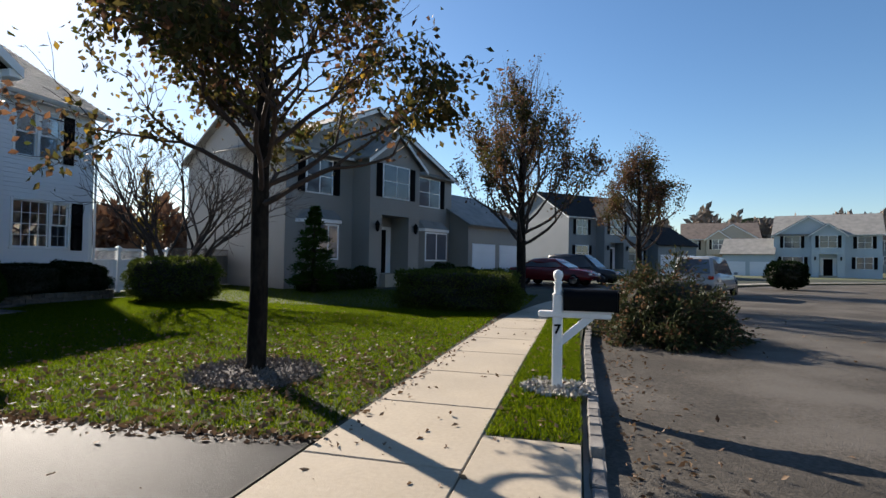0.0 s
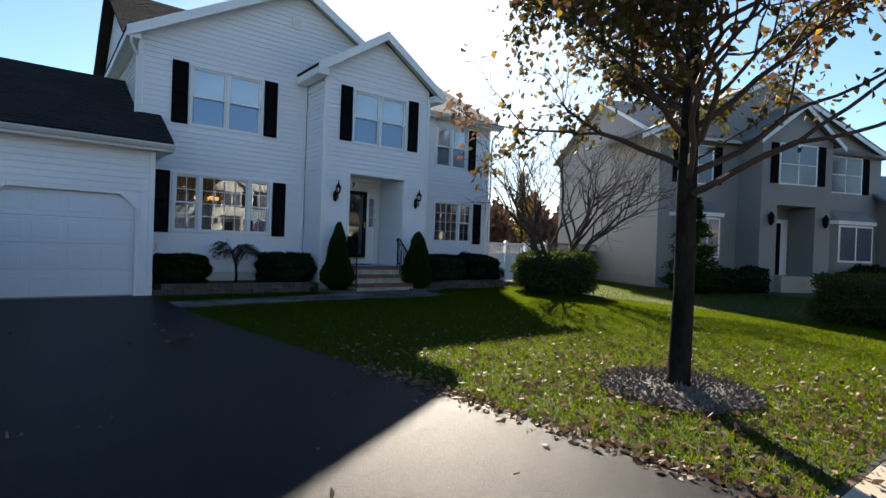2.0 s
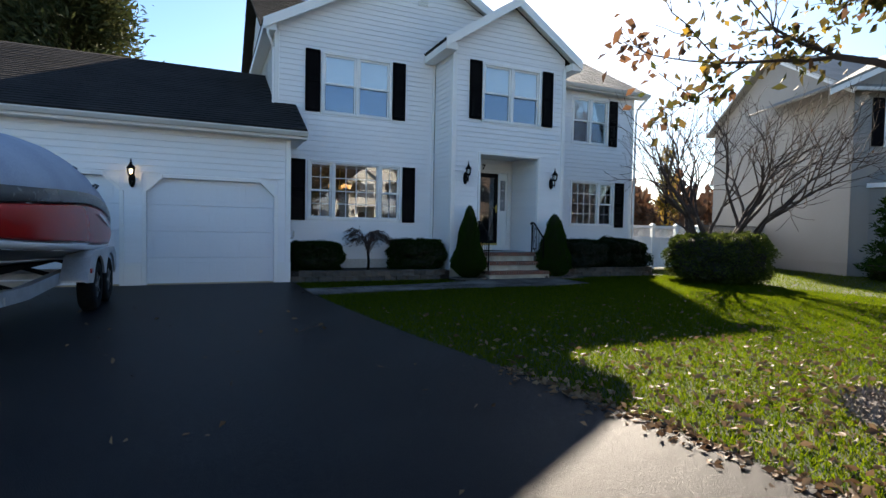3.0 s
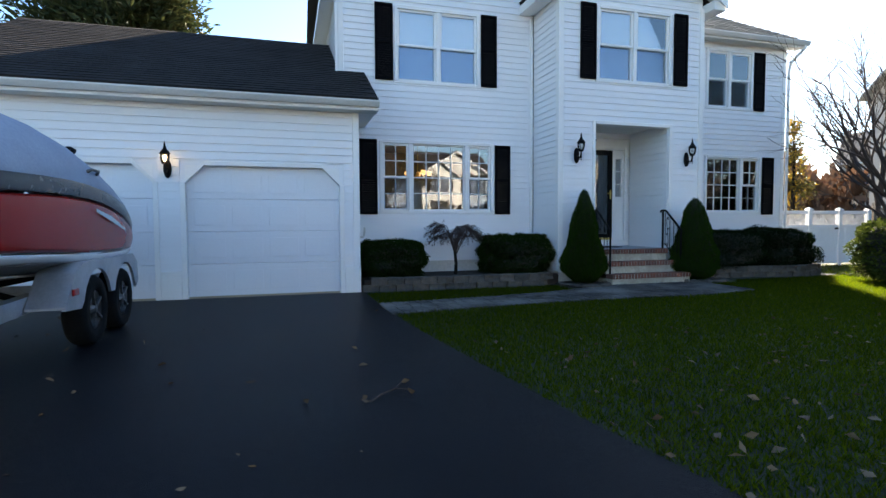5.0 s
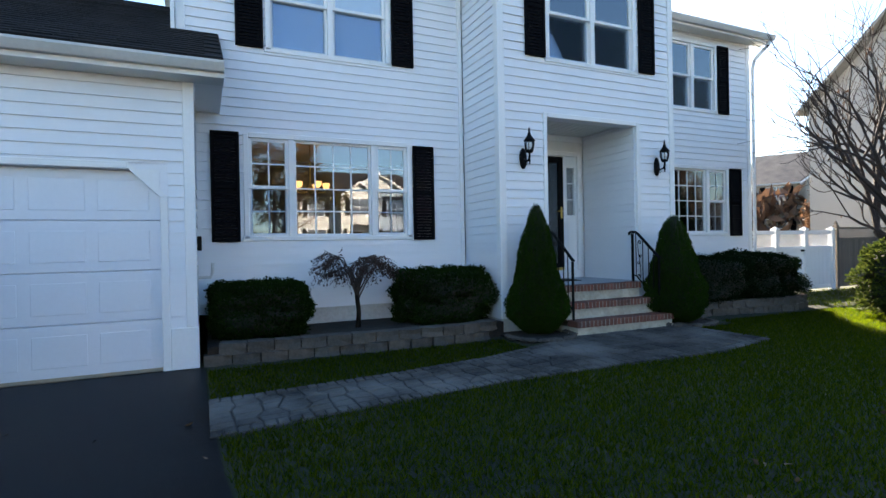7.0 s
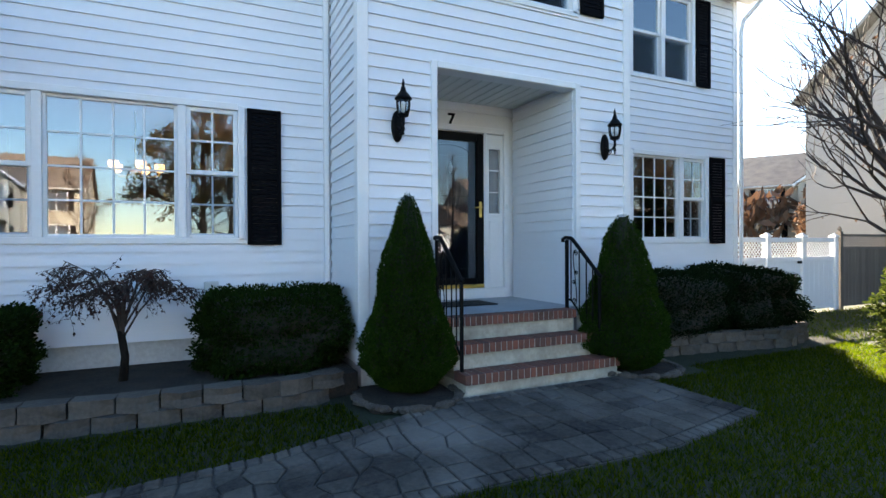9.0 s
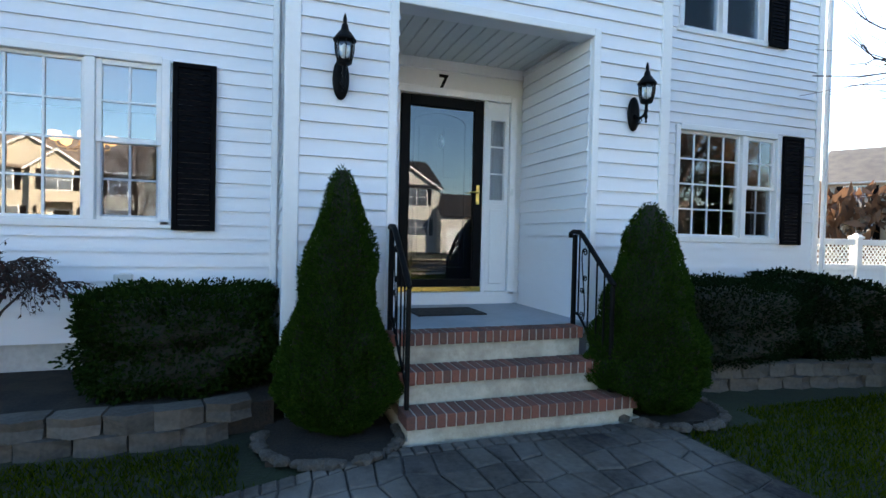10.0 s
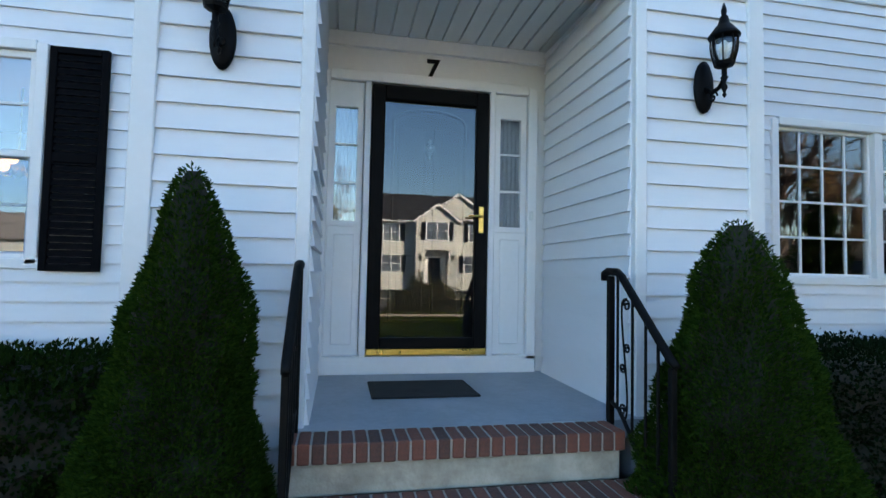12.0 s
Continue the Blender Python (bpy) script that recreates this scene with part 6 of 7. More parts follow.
        part("garage_roof", slanted(bmesh.new(), (0.55, a - 0.3, 3.15), (0.55, b + 0.1, 3.15), (-3.4, b + 0.1, 5.4), (-3.4, a - 0.3, 5.4), 0.1), roofing, h)
        part("garage_roof", slanted(bmesh.new(), (-7.3, a - 0.3, 3.15), (-7.3, b + 0.1, 3.15), (-3.4, b + 0.1, 5.4), (-3.4, a - 0.3, 5.4), 0.1), roofing, h)
        for yy, t in ((a, 0.15), (b, -0.15)):
            part("gable_wall", hull(bmesh.new(), [[(x, q, z) for x, z in ((0.2, 3.2), (-3.4, 5.25), (-7.0, 3.2))] for q in (yy, yy + t)]), siding, h)
        for c in (a + 0.4, a + 3.3):
            gd_ = part("garage_door", B(0.2, 0.235, c, c + 2.4, 0.0, 2.13, bevel=0.01), M_GARAGE, h)
            for i in range(4):
                part("door_section", B(0.236, 0.25, c + 0.04, c + 2.36, 0.04 + i * 0.525, 0.53 + i * 0.525, bevel=0.01), M_GARAGE, gd_)
    h.matrix_basis = pose(*at, 0, 0, yaw)
    return h


neighbour((-8.05, 22.7, 0.1), -22.9, M_SIDE_GREY, M_ROOF_GREY, True, "grey-beige two-storey house with dark shutters and bay windows", bays=True, D=7.9, wide_gable=True)
third = neighbour((4.0, 55, 0.1), -48, M_SIDE_SHADED, M_ROOF, True, "shaded blue-grey two-storey house with a dark roof beyond the parked cars", bays=False)
white = neighbour((23.0, 14.5, 0.2), 180, M_FARWHITE, M_ROOF, False, "white two-storey house with black shutters across the street")
tan = neighbour((24.0, 36.0, 0.2), 186, M_SIDE_CREAM, M_ROOF_BROWN, True, "cream two-storey house with a brown roof across the street")
h4 = copy_thing(tan, pose(25.0, -8.5, 0.2, 0, 0, 176))
far1 = neighbour((30.5, 75, -0.4), -112, M_SIDE_BLUE, M_ROOF_GREY, False, "distant pale blue house with a grey roof")
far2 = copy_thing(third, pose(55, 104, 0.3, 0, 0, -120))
tagged(far2, "distant house in shade-toned siding with a dark roof")
far3 = copy_thing(tan, pose(22, 92, -0.3, 0, 0, -100))
tagged(far3, "distant cream house with a brown roof beyond the street tree")
far4 = copy_thing(tan, pose(-30, 44, 0.1, 0, 0, -60))
tagged(far4, "cream house glimpsed behind the fence")


# ---- boat on its trailer ----
M_RED = mat("red_gelcoat", (0.42, 0.010, 0.008), (0.34, 0.008, 0.007), spec=0.25, rough=0.2, var=0.1, bump=0.0, rough_var=0.04)
M_WHITE_GEL = mat("white_gelcoat", (0.72, 0.73, 0.74), (0.65, 0.66, 0.67), rough=0.2, var=0.1, bump=0.0)
M_GREY_GEL = mat("dark_grey_gelcoat", (0.07, 0.07, 0.075), (0.05, 0.05, 0.055), rough=0.25, var=0.1, bump=0.0)
M_HULLBOT = mat("grey_hull_bottom", (0.10, 0.105, 0.11), (0.07, 0.075, 0.08), rough=0.35, bump=0.03)
M_COVER = mat("grey_blue_boat_cover", (0.33, 0.38, 0.45), (0.24, 0.28, 0.35), rough=0.75, big=1.2, fine=50, bump=0.5, bump_scale=5)
M_GALV = mat("galvanised_steel", (0.5, 0.52, 0.55), (0.4, 0.42, 0.45), rough=0.42, metal=0.6, big=6, fine=40, bump=0.08)
M_TYRE = mat("tyre_rubber", (0.006, 0.006, 0.007), (0.010, 0.010, 0.010), rough=0.9, spec=0.15, bump=0.3)
M_RIM = mat("alloy_rim", (0.16, 0.165, 0.17), (0.09, 0.095, 0.10), rough=0.3, metal=0.9, bump=0.03)
M_REDLENS = mat("red_lens", (0.4, 0.01, 0.01), (0.3, 0.01, 0.01), rough=0.15, bump=0.0)
BY = -2.5
DX, DZ = -0.42, -0.06                             # stern sits close to the garage door
XS = [-11.78, -11.7, -11.5, -11.1, -10.5, -9.7, -8.8, -7.8, -6.9, -6.2, -5.7, -5.4]
HALF = [0.92, 1.03, 1.1, 1.16, 1.19, 1.2, 1.19, 1.14, 1.0, 0.75, 0.42, 0.08]
CHINE = [0.95, 0.92, 0.89, 0.87, 0.87, 0.88, 0.94, 0.97, 1.02, 1.1, 1.2, 1.3]
SHEER = [1.08, 1.13, 1.22, 1.36, 1.48, 1.56, 1.56, 1.52, 1.48, 1.47, 1.5, 1.52]
KEEL = [0.62, 0.56, 0.54, 0.53, 0.53, 0.53, 0.54, 0.58, 0.68, 0.85, 1.08, 1.35]
TOP = [1.20, 1.30, 1.54, 1.92, 2.22, 2.35, 2.33, 2.24, 2.1, 1.95, 1.8, 1.7]
XS = [x + DX for x in XS]
CHINE, SHEER, TOP = ([z + DZ for z in row] for row in (CHINE, SHEER, TOP))
boat = thing("boat", (-8.6, BY, 0.5), "red and white motorboat under a grey-blue cover on a trailer", "boat")


def band(name, f, material, label="", soft=True):
    """One strake of the hull on both sides; f(i) gives (half breadth, height) pairs."""
    for s, nm in ((1, name), (-1, name)):
        bm = bmesh.new()
        hull(bm, [[(XS[i], BY + s * b, z) for b, z in f(i)] for i in range(len(XS))], close=False)
        ob = part(nm, bm, material, boat, label, soft)
        md = ob.modifiers.new("thick", "SOLIDIFY")
        md.thickness, md.offset = 0.012, 0
        md = ob.modifiers.new("round", "SUBSURF")
        md.levels = md.render_levels = 1


band("hull_bottom", lambda i: [(0.0, KEEL[i]), (HALF[i] * 0.35, KEEL[i] + (CHINE[i] - KEEL[i]) * 0.42), (HALF[i] * 0.66, KEEL[i] + (CHINE[i] - KEEL[i]) * 0.68), (HALF[i] * 0.94, CHINE[i])], M_HULLBOT)
band("chine_stripe", lambda i: [(HALF[i] * 0.94, CHINE[i]), (HALF[i] * 0.985, CHINE[i] + 0.02), (HALF[i] * 0.995, CHINE[i] + 0.075)], M_WHITE_GEL, "white chine stripe")
band("hull_side", lambda i: [(HALF[i] * 0.995, CHINE[i] + 0.075), (HALF[i] * 1.03, (CHINE[i] + SHEER[i]) / 2 + 0.05), (HALF[i] * 1.0, SHEER[i] - 0.05)], M_RED, "glossy red hull side")
band("gunwale", lambda i: [(HALF[i] * 1.0, SHEER[i] - 0.05), (HALF[i] * 1.025, SHEER[i] + 0.03), (HALF[i] * 0.985, SHEER[i] + 0.14)], M_GREY_GEL, "dark grey gunwale")
band("cover", lambda i: [(HALF[i] * 1.01, SHEER[i] + 0.06), (HALF[i] * 0.97, SHEER[i] + 0.14 + 0.12 * (TOP[i] - SHEER[i])), (HALF[i] * 0.76, SHEER[i] + 0.1 + 0.58 * (TOP[i] - SHEER[i])), (HALF[i] * 0.45, TOP[i] - 0.02), (0.0, TOP[i])], M_COVER, "taut grey-blue fabric cover")
for z0, k in ((0.4, 0.36), (0.66, 0.67)):
    part("strake", tube(bmesh.new(), [(XS[i], BY + HALF[i] * k, KEEL[i] + (CHINE[i] - KEEL[i]) * (0.42 if k < 0.5 else 0.68) - 0.012) for i in range(1, len(XS) - 1)], 0.014, 5), M_WHITE_GEL, boat, "pale spray strake", True)
part("transom", hull(bmesh.new(), [[(x, BY + a, z) for a, z in ((-0.9, 1.05), (-0.5, 0.85), (0, 0.63), (0.5, 0.85), (0.9, 1.05), (0.88, 1.22), (0, 1.32), (-0.88, 1.22))] for x in (-11.79 + DX, -11.70 + DX)]), M_WHITE_GEL, boat)
part("graphic_stripe", hull(bmesh.new(), [[(-11.3, BY + 1.195, 1.12), (-11.3, BY + 1.20, 1.14)], [(-10.7, BY + 1.235, 1.22), (-10.7, BY + 1.235, 1.28)], [(-10.2, BY + 1.24, 1.32), (-10.2, BY + 1.24, 1.35)]], close=False), M_WHITE_GEL, boat, "white swoosh stripe")
part("cleat", tube(bmesh.new(), [(-10.6, BY + 1.13, 1.72), (-10.55, BY + 1.16, 1.75), (-10.35, BY + 1.16, 1.75), (-10.3, BY + 1.13, 1.72)], 0.018, 6), M_RIM, boat, "chrome cleat", True)
part("mirror", lathe(bmesh.new(), [(0.02, -0.05), (0.06, -0.02), (0.07, 0.02), (0.02, 0.05)], (-10.9, BY + 0.78, 2.0), 10), M_BLACK, boat, "", True)
trailer = thing("boat_trailer", (-8.5, BY, 0), "galvanised tandem-axle boat trailer with black tyres", "trailer")
for s in (1, -1):
    part("frame_rail", hull(bmesh.new(), [[(x, BY + s * (w - 0.05), z), (x, BY + s * (w + 0.05), z), (x, BY + s * (w + 0.05), z + 0.14), (x, BY + s * (w - 0.05), z + 0.14)] for x, w, z in ((-11.7, 0.85, 0.46), (-9.6, 0.88, 0.44), (-8.2, 0.88, 0.40), (-6.2, 0.5, 0.36), (-4.6, 0.08, 0.36))]), M_GALV, trailer)
    bm = bmesh.new()
    out = [(-11.62, 0.52), (-11.58, 0.72), (-11.35, 0.80), (-9.85, 0.80), (-9.62, 0.72), (-9.45, 0.42), (-9.9, 0.42)]
    arch = []
    for cx in (-10.18, -11.08):
        arch += [(cx + 0.41 * math.cos(a), 0.35 + 0.41 * math.sin(a)) for a in [math.pi * k / 10 for k in range(1, 10)]]
    out = [(-11.62, 0.5), (-11.58, 0.72), (-11.4, 0.82), (-9.8, 0.82), (-9.6, 0.74), (-9.35, 0.45), (-9.72, 0.42)] + [p for p in arch if True] + [(-11.5, 0.42)]
    ring0, ring1 = [(x, BY + s * 1.24, z) for x, z in out], [(x, BY + s * 1.21, z) for x, z in out]
    hull(bm, [ring0, ring1])
    bmesh.ops.triangulate(bm, faces=bm.faces)
    fender = part("fender", bm, M_GALV, trailer, "grey tandem mudguard")
    part("fender_top", hull(bmesh.new(), [[(x, BY + s * 0.94, z), (x, BY + s * 1.24, z), (x, BY + s * 1.24, z + 0.02), (x, BY + s * 0.94, z + 0.02)] for x, z in ((-11.6, 0.7), (-11.4, 0.82), (-9.8, 0.82), (-9.6, 0.74), (-9.36, 0.46))]), M_GALV, trailer)
    part("marker_light", B(-9.62, -9.5, BY + s * 1.24, BY + s * 1.26, 0.56, 0.62, bevel=0.006), M_REDLENS, trailer, "red marker light")
    for cx in (-10.18, -11.08):
        cy = BY + s * 1.12
        prof = [(0.2, -0.1), (0.32, -0.1), (0.345, -0.07), (0.345, 0.07), (0.32, 0.1), (0.2, 0.1), (0.19, 0.0)]
        bm = bmesh.new()
        hull(bm, [[(cx + r_ * math.cos(a), cy + w, 0.345 + r_ * math.sin(a)) for r_, w in prof] for a in [2 * math.pi * k / 28 for k in range(29)]], caps=False)
        wh = part("wheel", bmesh.new(), M_TYRE, trailer)
        part("tyre", bm, M_TYRE, wh, "", True)
        bm = bmesh.new()
        hull(bm, [[(cx + r_ * math.cos(a), cy + s * w, 0.345 + r_ * math.sin(a)) for a in [2 * math.pi * k / 20 for k in range(20)]] for r_, w in ((0.2, -0.06), (0.2, 0.07), (0.17, 0.085), (0.14, 0.05), (0.06, 0.06), (0.05, 0.09), (0.01, 0.09))])
        part("rim", bm, M_RIM, wh, "silver rim", True)
        for k in range(5):
            a = 2 * math.pi * k / 5
            part("spoke", tube(bmesh.new(), [(cx + 0.04 * math.cos(a), cy + s * 0.08, 0.345 + 0.04 * math.sin(a)), (cx + 0.18 * math.cos(a), cy + s * 0.085, 0.345 + 0.18 * math.sin(a))], 0.018, 4), M_RIM, wh)
    part("bunk", B(-11.4, -7.6, BY + s * 0.5 - 0.05, BY + s * 0.5 + 0.05, 0.62, 0.70), M_TYRE, trailer, "carpeted black bunk")
    for x in (-11.2, -9.6, -8.0):
        part("bunk_bracket", tube(bmesh.new(), [(x, BY + s * 0.84, 0.52), (x, BY + s * 0.5, 0.64)], 0.03, 5), M_IRON, trailer)
for x in (-11.4, -10.6, -9.4, -7.8):
    part("cross_member", B(x - 0.04, x + 0.04, BY - 0.86, BY + 0.86, 0.40, 0.48), M_GALV, trailer)
part("tongue_jack", tube(bmesh.new(), [(-4.9, BY, 0.0), (-4.9, BY, 0.75)], 0.03, 6), M_GALV, trailer)

# ---- mailbox ----
MX, MY = 0.1, 5.0
mb = thing("mailbox", (MX, MY, 0), "black mailbox on a white wooden post with number 7", "mailbox")
part("post", B(MX - 0.05, MX + 0.05, MY - 0.05, MY + 0.05, -0.1, 0.96, bevel=0.008), M_TRIM, mb)
part("turned_finial", lathe(bmesh.new(), [(0.05, 0.955), (0.06, 0.97), (0.035, 0.99), (0.042, 1.03), (0.032, 1.07), (0.05, 1.09), (0.028, 1.11), (0.045, 1.14), (0.05, 1.17), (0.04, 1.205), (0.005, 1.22)], (MX, MY, 0), 14), M_TRIM, mb, "white turned finial", True)
part("arm", B(MX - 0.19, MX + 0.52, MY - 0.055, MY + 0.055, 0.74, 0.80, bevel=0.01), M_TRIM, mb)
part("brace", hull(bmesh.new(), [[(x, y, z) for x, z in ((MX + 0.05, 0.46), (MX + 0.05, 0.56), (MX + 0.25, 0.74), (MX + 0.36, 0.74))] for y in (MY - 0.035, MY + 0.035)]), M_TRIM, mb)
bm = bmesh.new()
arc = [(-0.085, 0.0)] + [(0.085 * math.cos(a), 0.13 + 0.085 * math.sin(a)) for a in [math.pi - math.pi * k / 12 for k in range(13)]] + [(0.085, 0.0)]
hull(bm, [[(x, MY + a, 0.815 + b) for a, b in arc] for x in (MX + 0.055, MX + 0.57)])
part("box", bm, M_BLACK, mb, "black metal letter box")
part("box_door", hull(bmesh.new(), [[(x, MY + a * 1.06, 0.812 + b * 1.03) for a, b in arc] for x in (MX + 0.571, MX + 0.588)]), M_BLACK, mb)
part("mounting_board", B(MX + 0.06, MX + 0.54, MY - 0.07, MY + 0.07, 0.801, 0.814), M_TRIM, mb)
digit("house_number", M_IRON, mb, Matrix.Translation((MX, MY - 0.056, 0.58)) @ Euler((math.pi / 2, 0, 0)).to_matrix().to_4x4() @ Matrix.Scale(0.62, 4), "black number 7")
rs = np.random.default_rng(5)
a_, q_ = rs.uniform(0, 6.283, 900), np.sqrt(rs.uniform(0, 1, 900)) * 0.36
leaf_cloud("white_stone_chips", np.stack([MX + q_ * np.cos(a_), MY + q_ * np.sin(a_), 0.005 + rs.uniform(0, 0.03, 900)], 1), np.tile([0, 0, 0.6], (900, 1)), 0.045, L_CHIP, None, "pale stone chips round the mailbox post", "stones", "stuff", 0.8, 2)

# ---- cars ----
M_TRIMBLK = mat("black_plastic", (0.015, 0.015, 0.016), rough=0.5, bump=0.05)
M_LAMPCLR = mat("clear_lamp", (0.7, 0.7, 0.72), rough=0.1, bump=0.0)


def car(at, yaw, paint, label, L=4.5, W=1.8, H=1.45, suv=False):
    """A parked car, nose towards its own +x."""
    c = thing("car", (0, 0, 0), label, "car", "parked cars")
    hw = W / 2
    prof = [(-L / 2, 0.45, 0.85), (-L / 2 + 0.12, 0.3, 1.0 if suv else 0.95), (-L * 0.3, 0.25, 1.05 if suv else 0.98), (0.0, 0.25, 0.98), (L * 0.2, 0.25, 0.96), (L * 0.4, 0.27, 0.85), (L / 2 - 0.06, 0.32, 0.7), (L / 2, 0.42, 0.6)]
    rings = []
    for x, z0, z1 in prof:
        k = 0.86 if abs(x) > L / 2 - 0.1 else (0.95 if abs(x) > L * 0.38 else 1.0)
        w = hw * k
        rings.append([(x, -w * 0.9, z0), (x, -w, z0 + 0.12), (x, -w, (z0 + z1) / 2), (x, -w * 0.95, z1 - 0.05), (x, -w * 0.86, z1), (x, w * 0.86, z1), (x, w * 0.95, z1 - 0.05), (x, w, (z0 + z1) / 2), (x, w, z0 + 0.12), (x, w * 0.9, z0)])
    body = part("body", hull(bmesh.new(), rings), paint, c, "", True)
    if suv:
        roof = [(-L / 2 + 0.1, 1.0), (-L / 2 + 0.3, H - 0.06), (-L * 0.2, H), (L * 0.06, H - 0.04), (L * 0.24, 0.97)]
    else:
        roof = [(-L * 0.40, 0.95), (-L * 0.22, H - 0.05), (-L * 0.08, H), (L * 0.06, H - 0.04), (L * 0.24, 0.95)]
    rings = []
    for i, (x, z) in enumerate(roof):
        t = hw * 0.74 if z > 1.2 else hw * 0.86
        rings.append([(x, -hw * 0.88, 0.92), (x, -t, z), (x, -t * 0.8, z + (0.03 if z > 1.2 else 0)), (x, t * 0.8, z + (0.03 if z > 1.2 else 0)), (x, t, z), (x, hw * 0.88, 0.92)])
    part("cabin", hull(bmesh.new(), rings), paint, c, "", True)
    for s in (1, -1):
        q = [(roof[1][0] + 0.06, H - 0.13), (roof[3][0] - 0.05, H - 0.13), (roof[4][0] - 0.22, 1.0), (roof[0][0] + 0.2, 1.0)]
        part("side_window", hull(bmesh.new(), [[(x, s * (hw * (0.745 if z > 1.2 else 0.868) + d), z) for x, z in q] for d in (-0.01, 0.012)]), M_FARGLASS, c)
        part("door_mirror", lathe(bmesh.new(), [(0.03, -0.05), (0.08, -0.02), (0.08, 0.05), (0.02, 0.08)], (L * 0.17, s * (hw + 0.08), 1.0), 8), paint, c, "", True)
        for x in (-L * 0.3, L * 0.31):
            wh = part("wheel", bmesh.new(), M_TYRE, c)
            part("tyre", hull(bmesh.new(), [[(x + r_ * math.cos(a), s * (hw - 0.12) + w, 0.33 + r_ * math.sin(a)) for r_, w in ((0.2, -0.1), (0.31, -0.1), (0.33, -0.06), (0.33, 0.08), (0.31, 0.125), (0.2, 0.125))] for a in [2 * math.pi * k / 22 for k in range(23)]], caps=False), M_TYRE, wh, "", True)
            part("rim", hull(bmesh.new(), [[(x + r_ * math.cos(a), s * (hw - 0.12 + w), 0.33 + r_ * math.sin(a)) for a in [2 * math.pi * k / 16 for k in range(16)]] for r_, w in ((0.21, -0.05), (0.21, 0.11), (0.15, 0.09), (0.05, 0.1), (0.01, 0.1))]), M_RIM, wh, "", True)
        part("tail_light", B(-L / 2 - 0.012, -L / 2 + 0.06, s * hw * 0.78 - 0.1, s * hw * 0.78 + 0.1, 0.78, 0.92, bevel=0.01), M_REDLENS, c)
        part("headlight", B(L / 2 - 0.1, L / 2 - 0.01, s * hw * 0.68 - 0.14, s * hw * 0.68 + 0.14, 0.6, 0.7, bevel=0.02), M_LAMPCLR, c)
    part("rear_window", hull(bmesh.new(), [[(roof[0][0] + 0.03 - d, -hw * 0.72, 1.02), (roof[0][0] + 0.03 - d, hw * 0.72, 1.02), (roof[1][0] - 0.02 - d, hw * 0.62, H - 0.1), (roof[1][0] - 0.02 - d, -hw * 0.62, H - 0.1)] for d in (0.0, 0.06)]), M_FARGLASS, c)
    part("windscreen", hull(bmesh.new(), [[(roof[4][0] - 0.04 + d, -hw * 0.76, 1.0), (roof[4][0] - 0.04 + d, hw * 0.76, 1.0), (roof[3][0] + 0.03 + d, hw * 0.64, H - 0.1), (roof[3][0] + 0.03 + d, -hw * 0.64, H - 0.1)] for d in (0.0, 0.05)]), M_FARGLASS, c)
    part("rear_bumper", B(-L / 2 - 0.05, -L / 2 + 0.1, -hw * 0.82, hw * 0.82, 0.35, 0.55, bevel=0.03), M_TRIMBLK if suv else paint, c)
    part("number_plate", B(-L / 2 - 0.016, -L / 2 - 0.004, -0.16, 0.16, 0.68, 0.78), M_TRIM, c)
    c.matrix_basis = pose(*at, 0, 0, yaw)
    return c


P_SILVER = mat("silver_car_paint", (0.34, 0.36, 0.38), rough=0.15, var=0.05, bump=0.0)
P_MAROON = mat("dark_red_car_paint", (0.12, 0.012, 0.014), rough=0.15, var=0.05, bump=0.0)
P_DARK = mat("dark_grey_car_paint", (0.03, 0.03, 0.034), rough=0.15, var=0.05, bump=0.0)
car((5.9, 25.4, ROAD_Z), 64, P_SILVER, "silver sport utility car parked at the kerb beyond the brush heap", 4.6, 1.85, 1.72, True)
car((-1.0, 29.3, 0.0), -22, P_MAROON, "dark red saloon parked in the neighbour's driveway", 4.7, 1.82, 1.46)
car((0.6, 32.6, 0.0), -22, P_DARK, "dark grey sport utility car parked in the neighbour's driveway", 4.6, 1.85, 1.75, True)
drv2 = [(-6.6, 27.6), (-0.3, 24.9), (2.2, 24.0), (4.4, 29.0), (-3.6, 34.2)]
structure("driveway_next_door", poly(bmesh.new(), drv2, -0.15, 0.0), M_DRIVE, "neighbour's dark asphalt driveway", "driveway")

# ---- brush heap at the kerb ----
heap = thing("brush_heap", (1.9, 10.3, ROAD_Z), "tall heap of cut evergreen branches and dry leaves", "brush heap")
rb = random.Random(12)
bm, ht = bmesh.new(), []
for i in range(110):
    a = rb.uniform(0, 6.283)
    r_ = rb.uniform(0.1, 1.15)
    p = Vector((1.85 + 0.72 * r_ * math.cos(a), 10.2 + 0.9 * r_ * math.sin(a), ROAD_Z + 0.03 + rb.uniform(0, 0.9) * (1.2 - r_)))
    d = Vector((math.cos(a) * 0.5 + rb.uniform(-0.6, 0.6), math.sin(a) * 0.5 + rb.uniform(-0.6, 0.6), rb.uniform(0.0, 1.1) * (1.25 - r_)))
    grow(bm, p, d, rb.uniform(0.25, 0.45), rb.uniform(0.01, 0.022), 2, rb, ht, bend=0.3, up=-0.05)
part("cut_branches", bm, M_TWIG, heap)
for k in range(5):
    a = -1.9 + 0.5 * k
    part("pale_stick", tube(bmesh.new(), [(1.6 + 0.9 * math.cos(a), 10.0 + 0.9 * math.sin(a), 0.35), (1.5 + 1.5 * math.cos(a), 9.9 + 1.2 * math.sin(a), ROAD_Z + 0.02)], [0.018, 0.012], 5), M_BARK, heap, "pale stripped stick")
HP = np.array([q[:] for q, _ in ht])
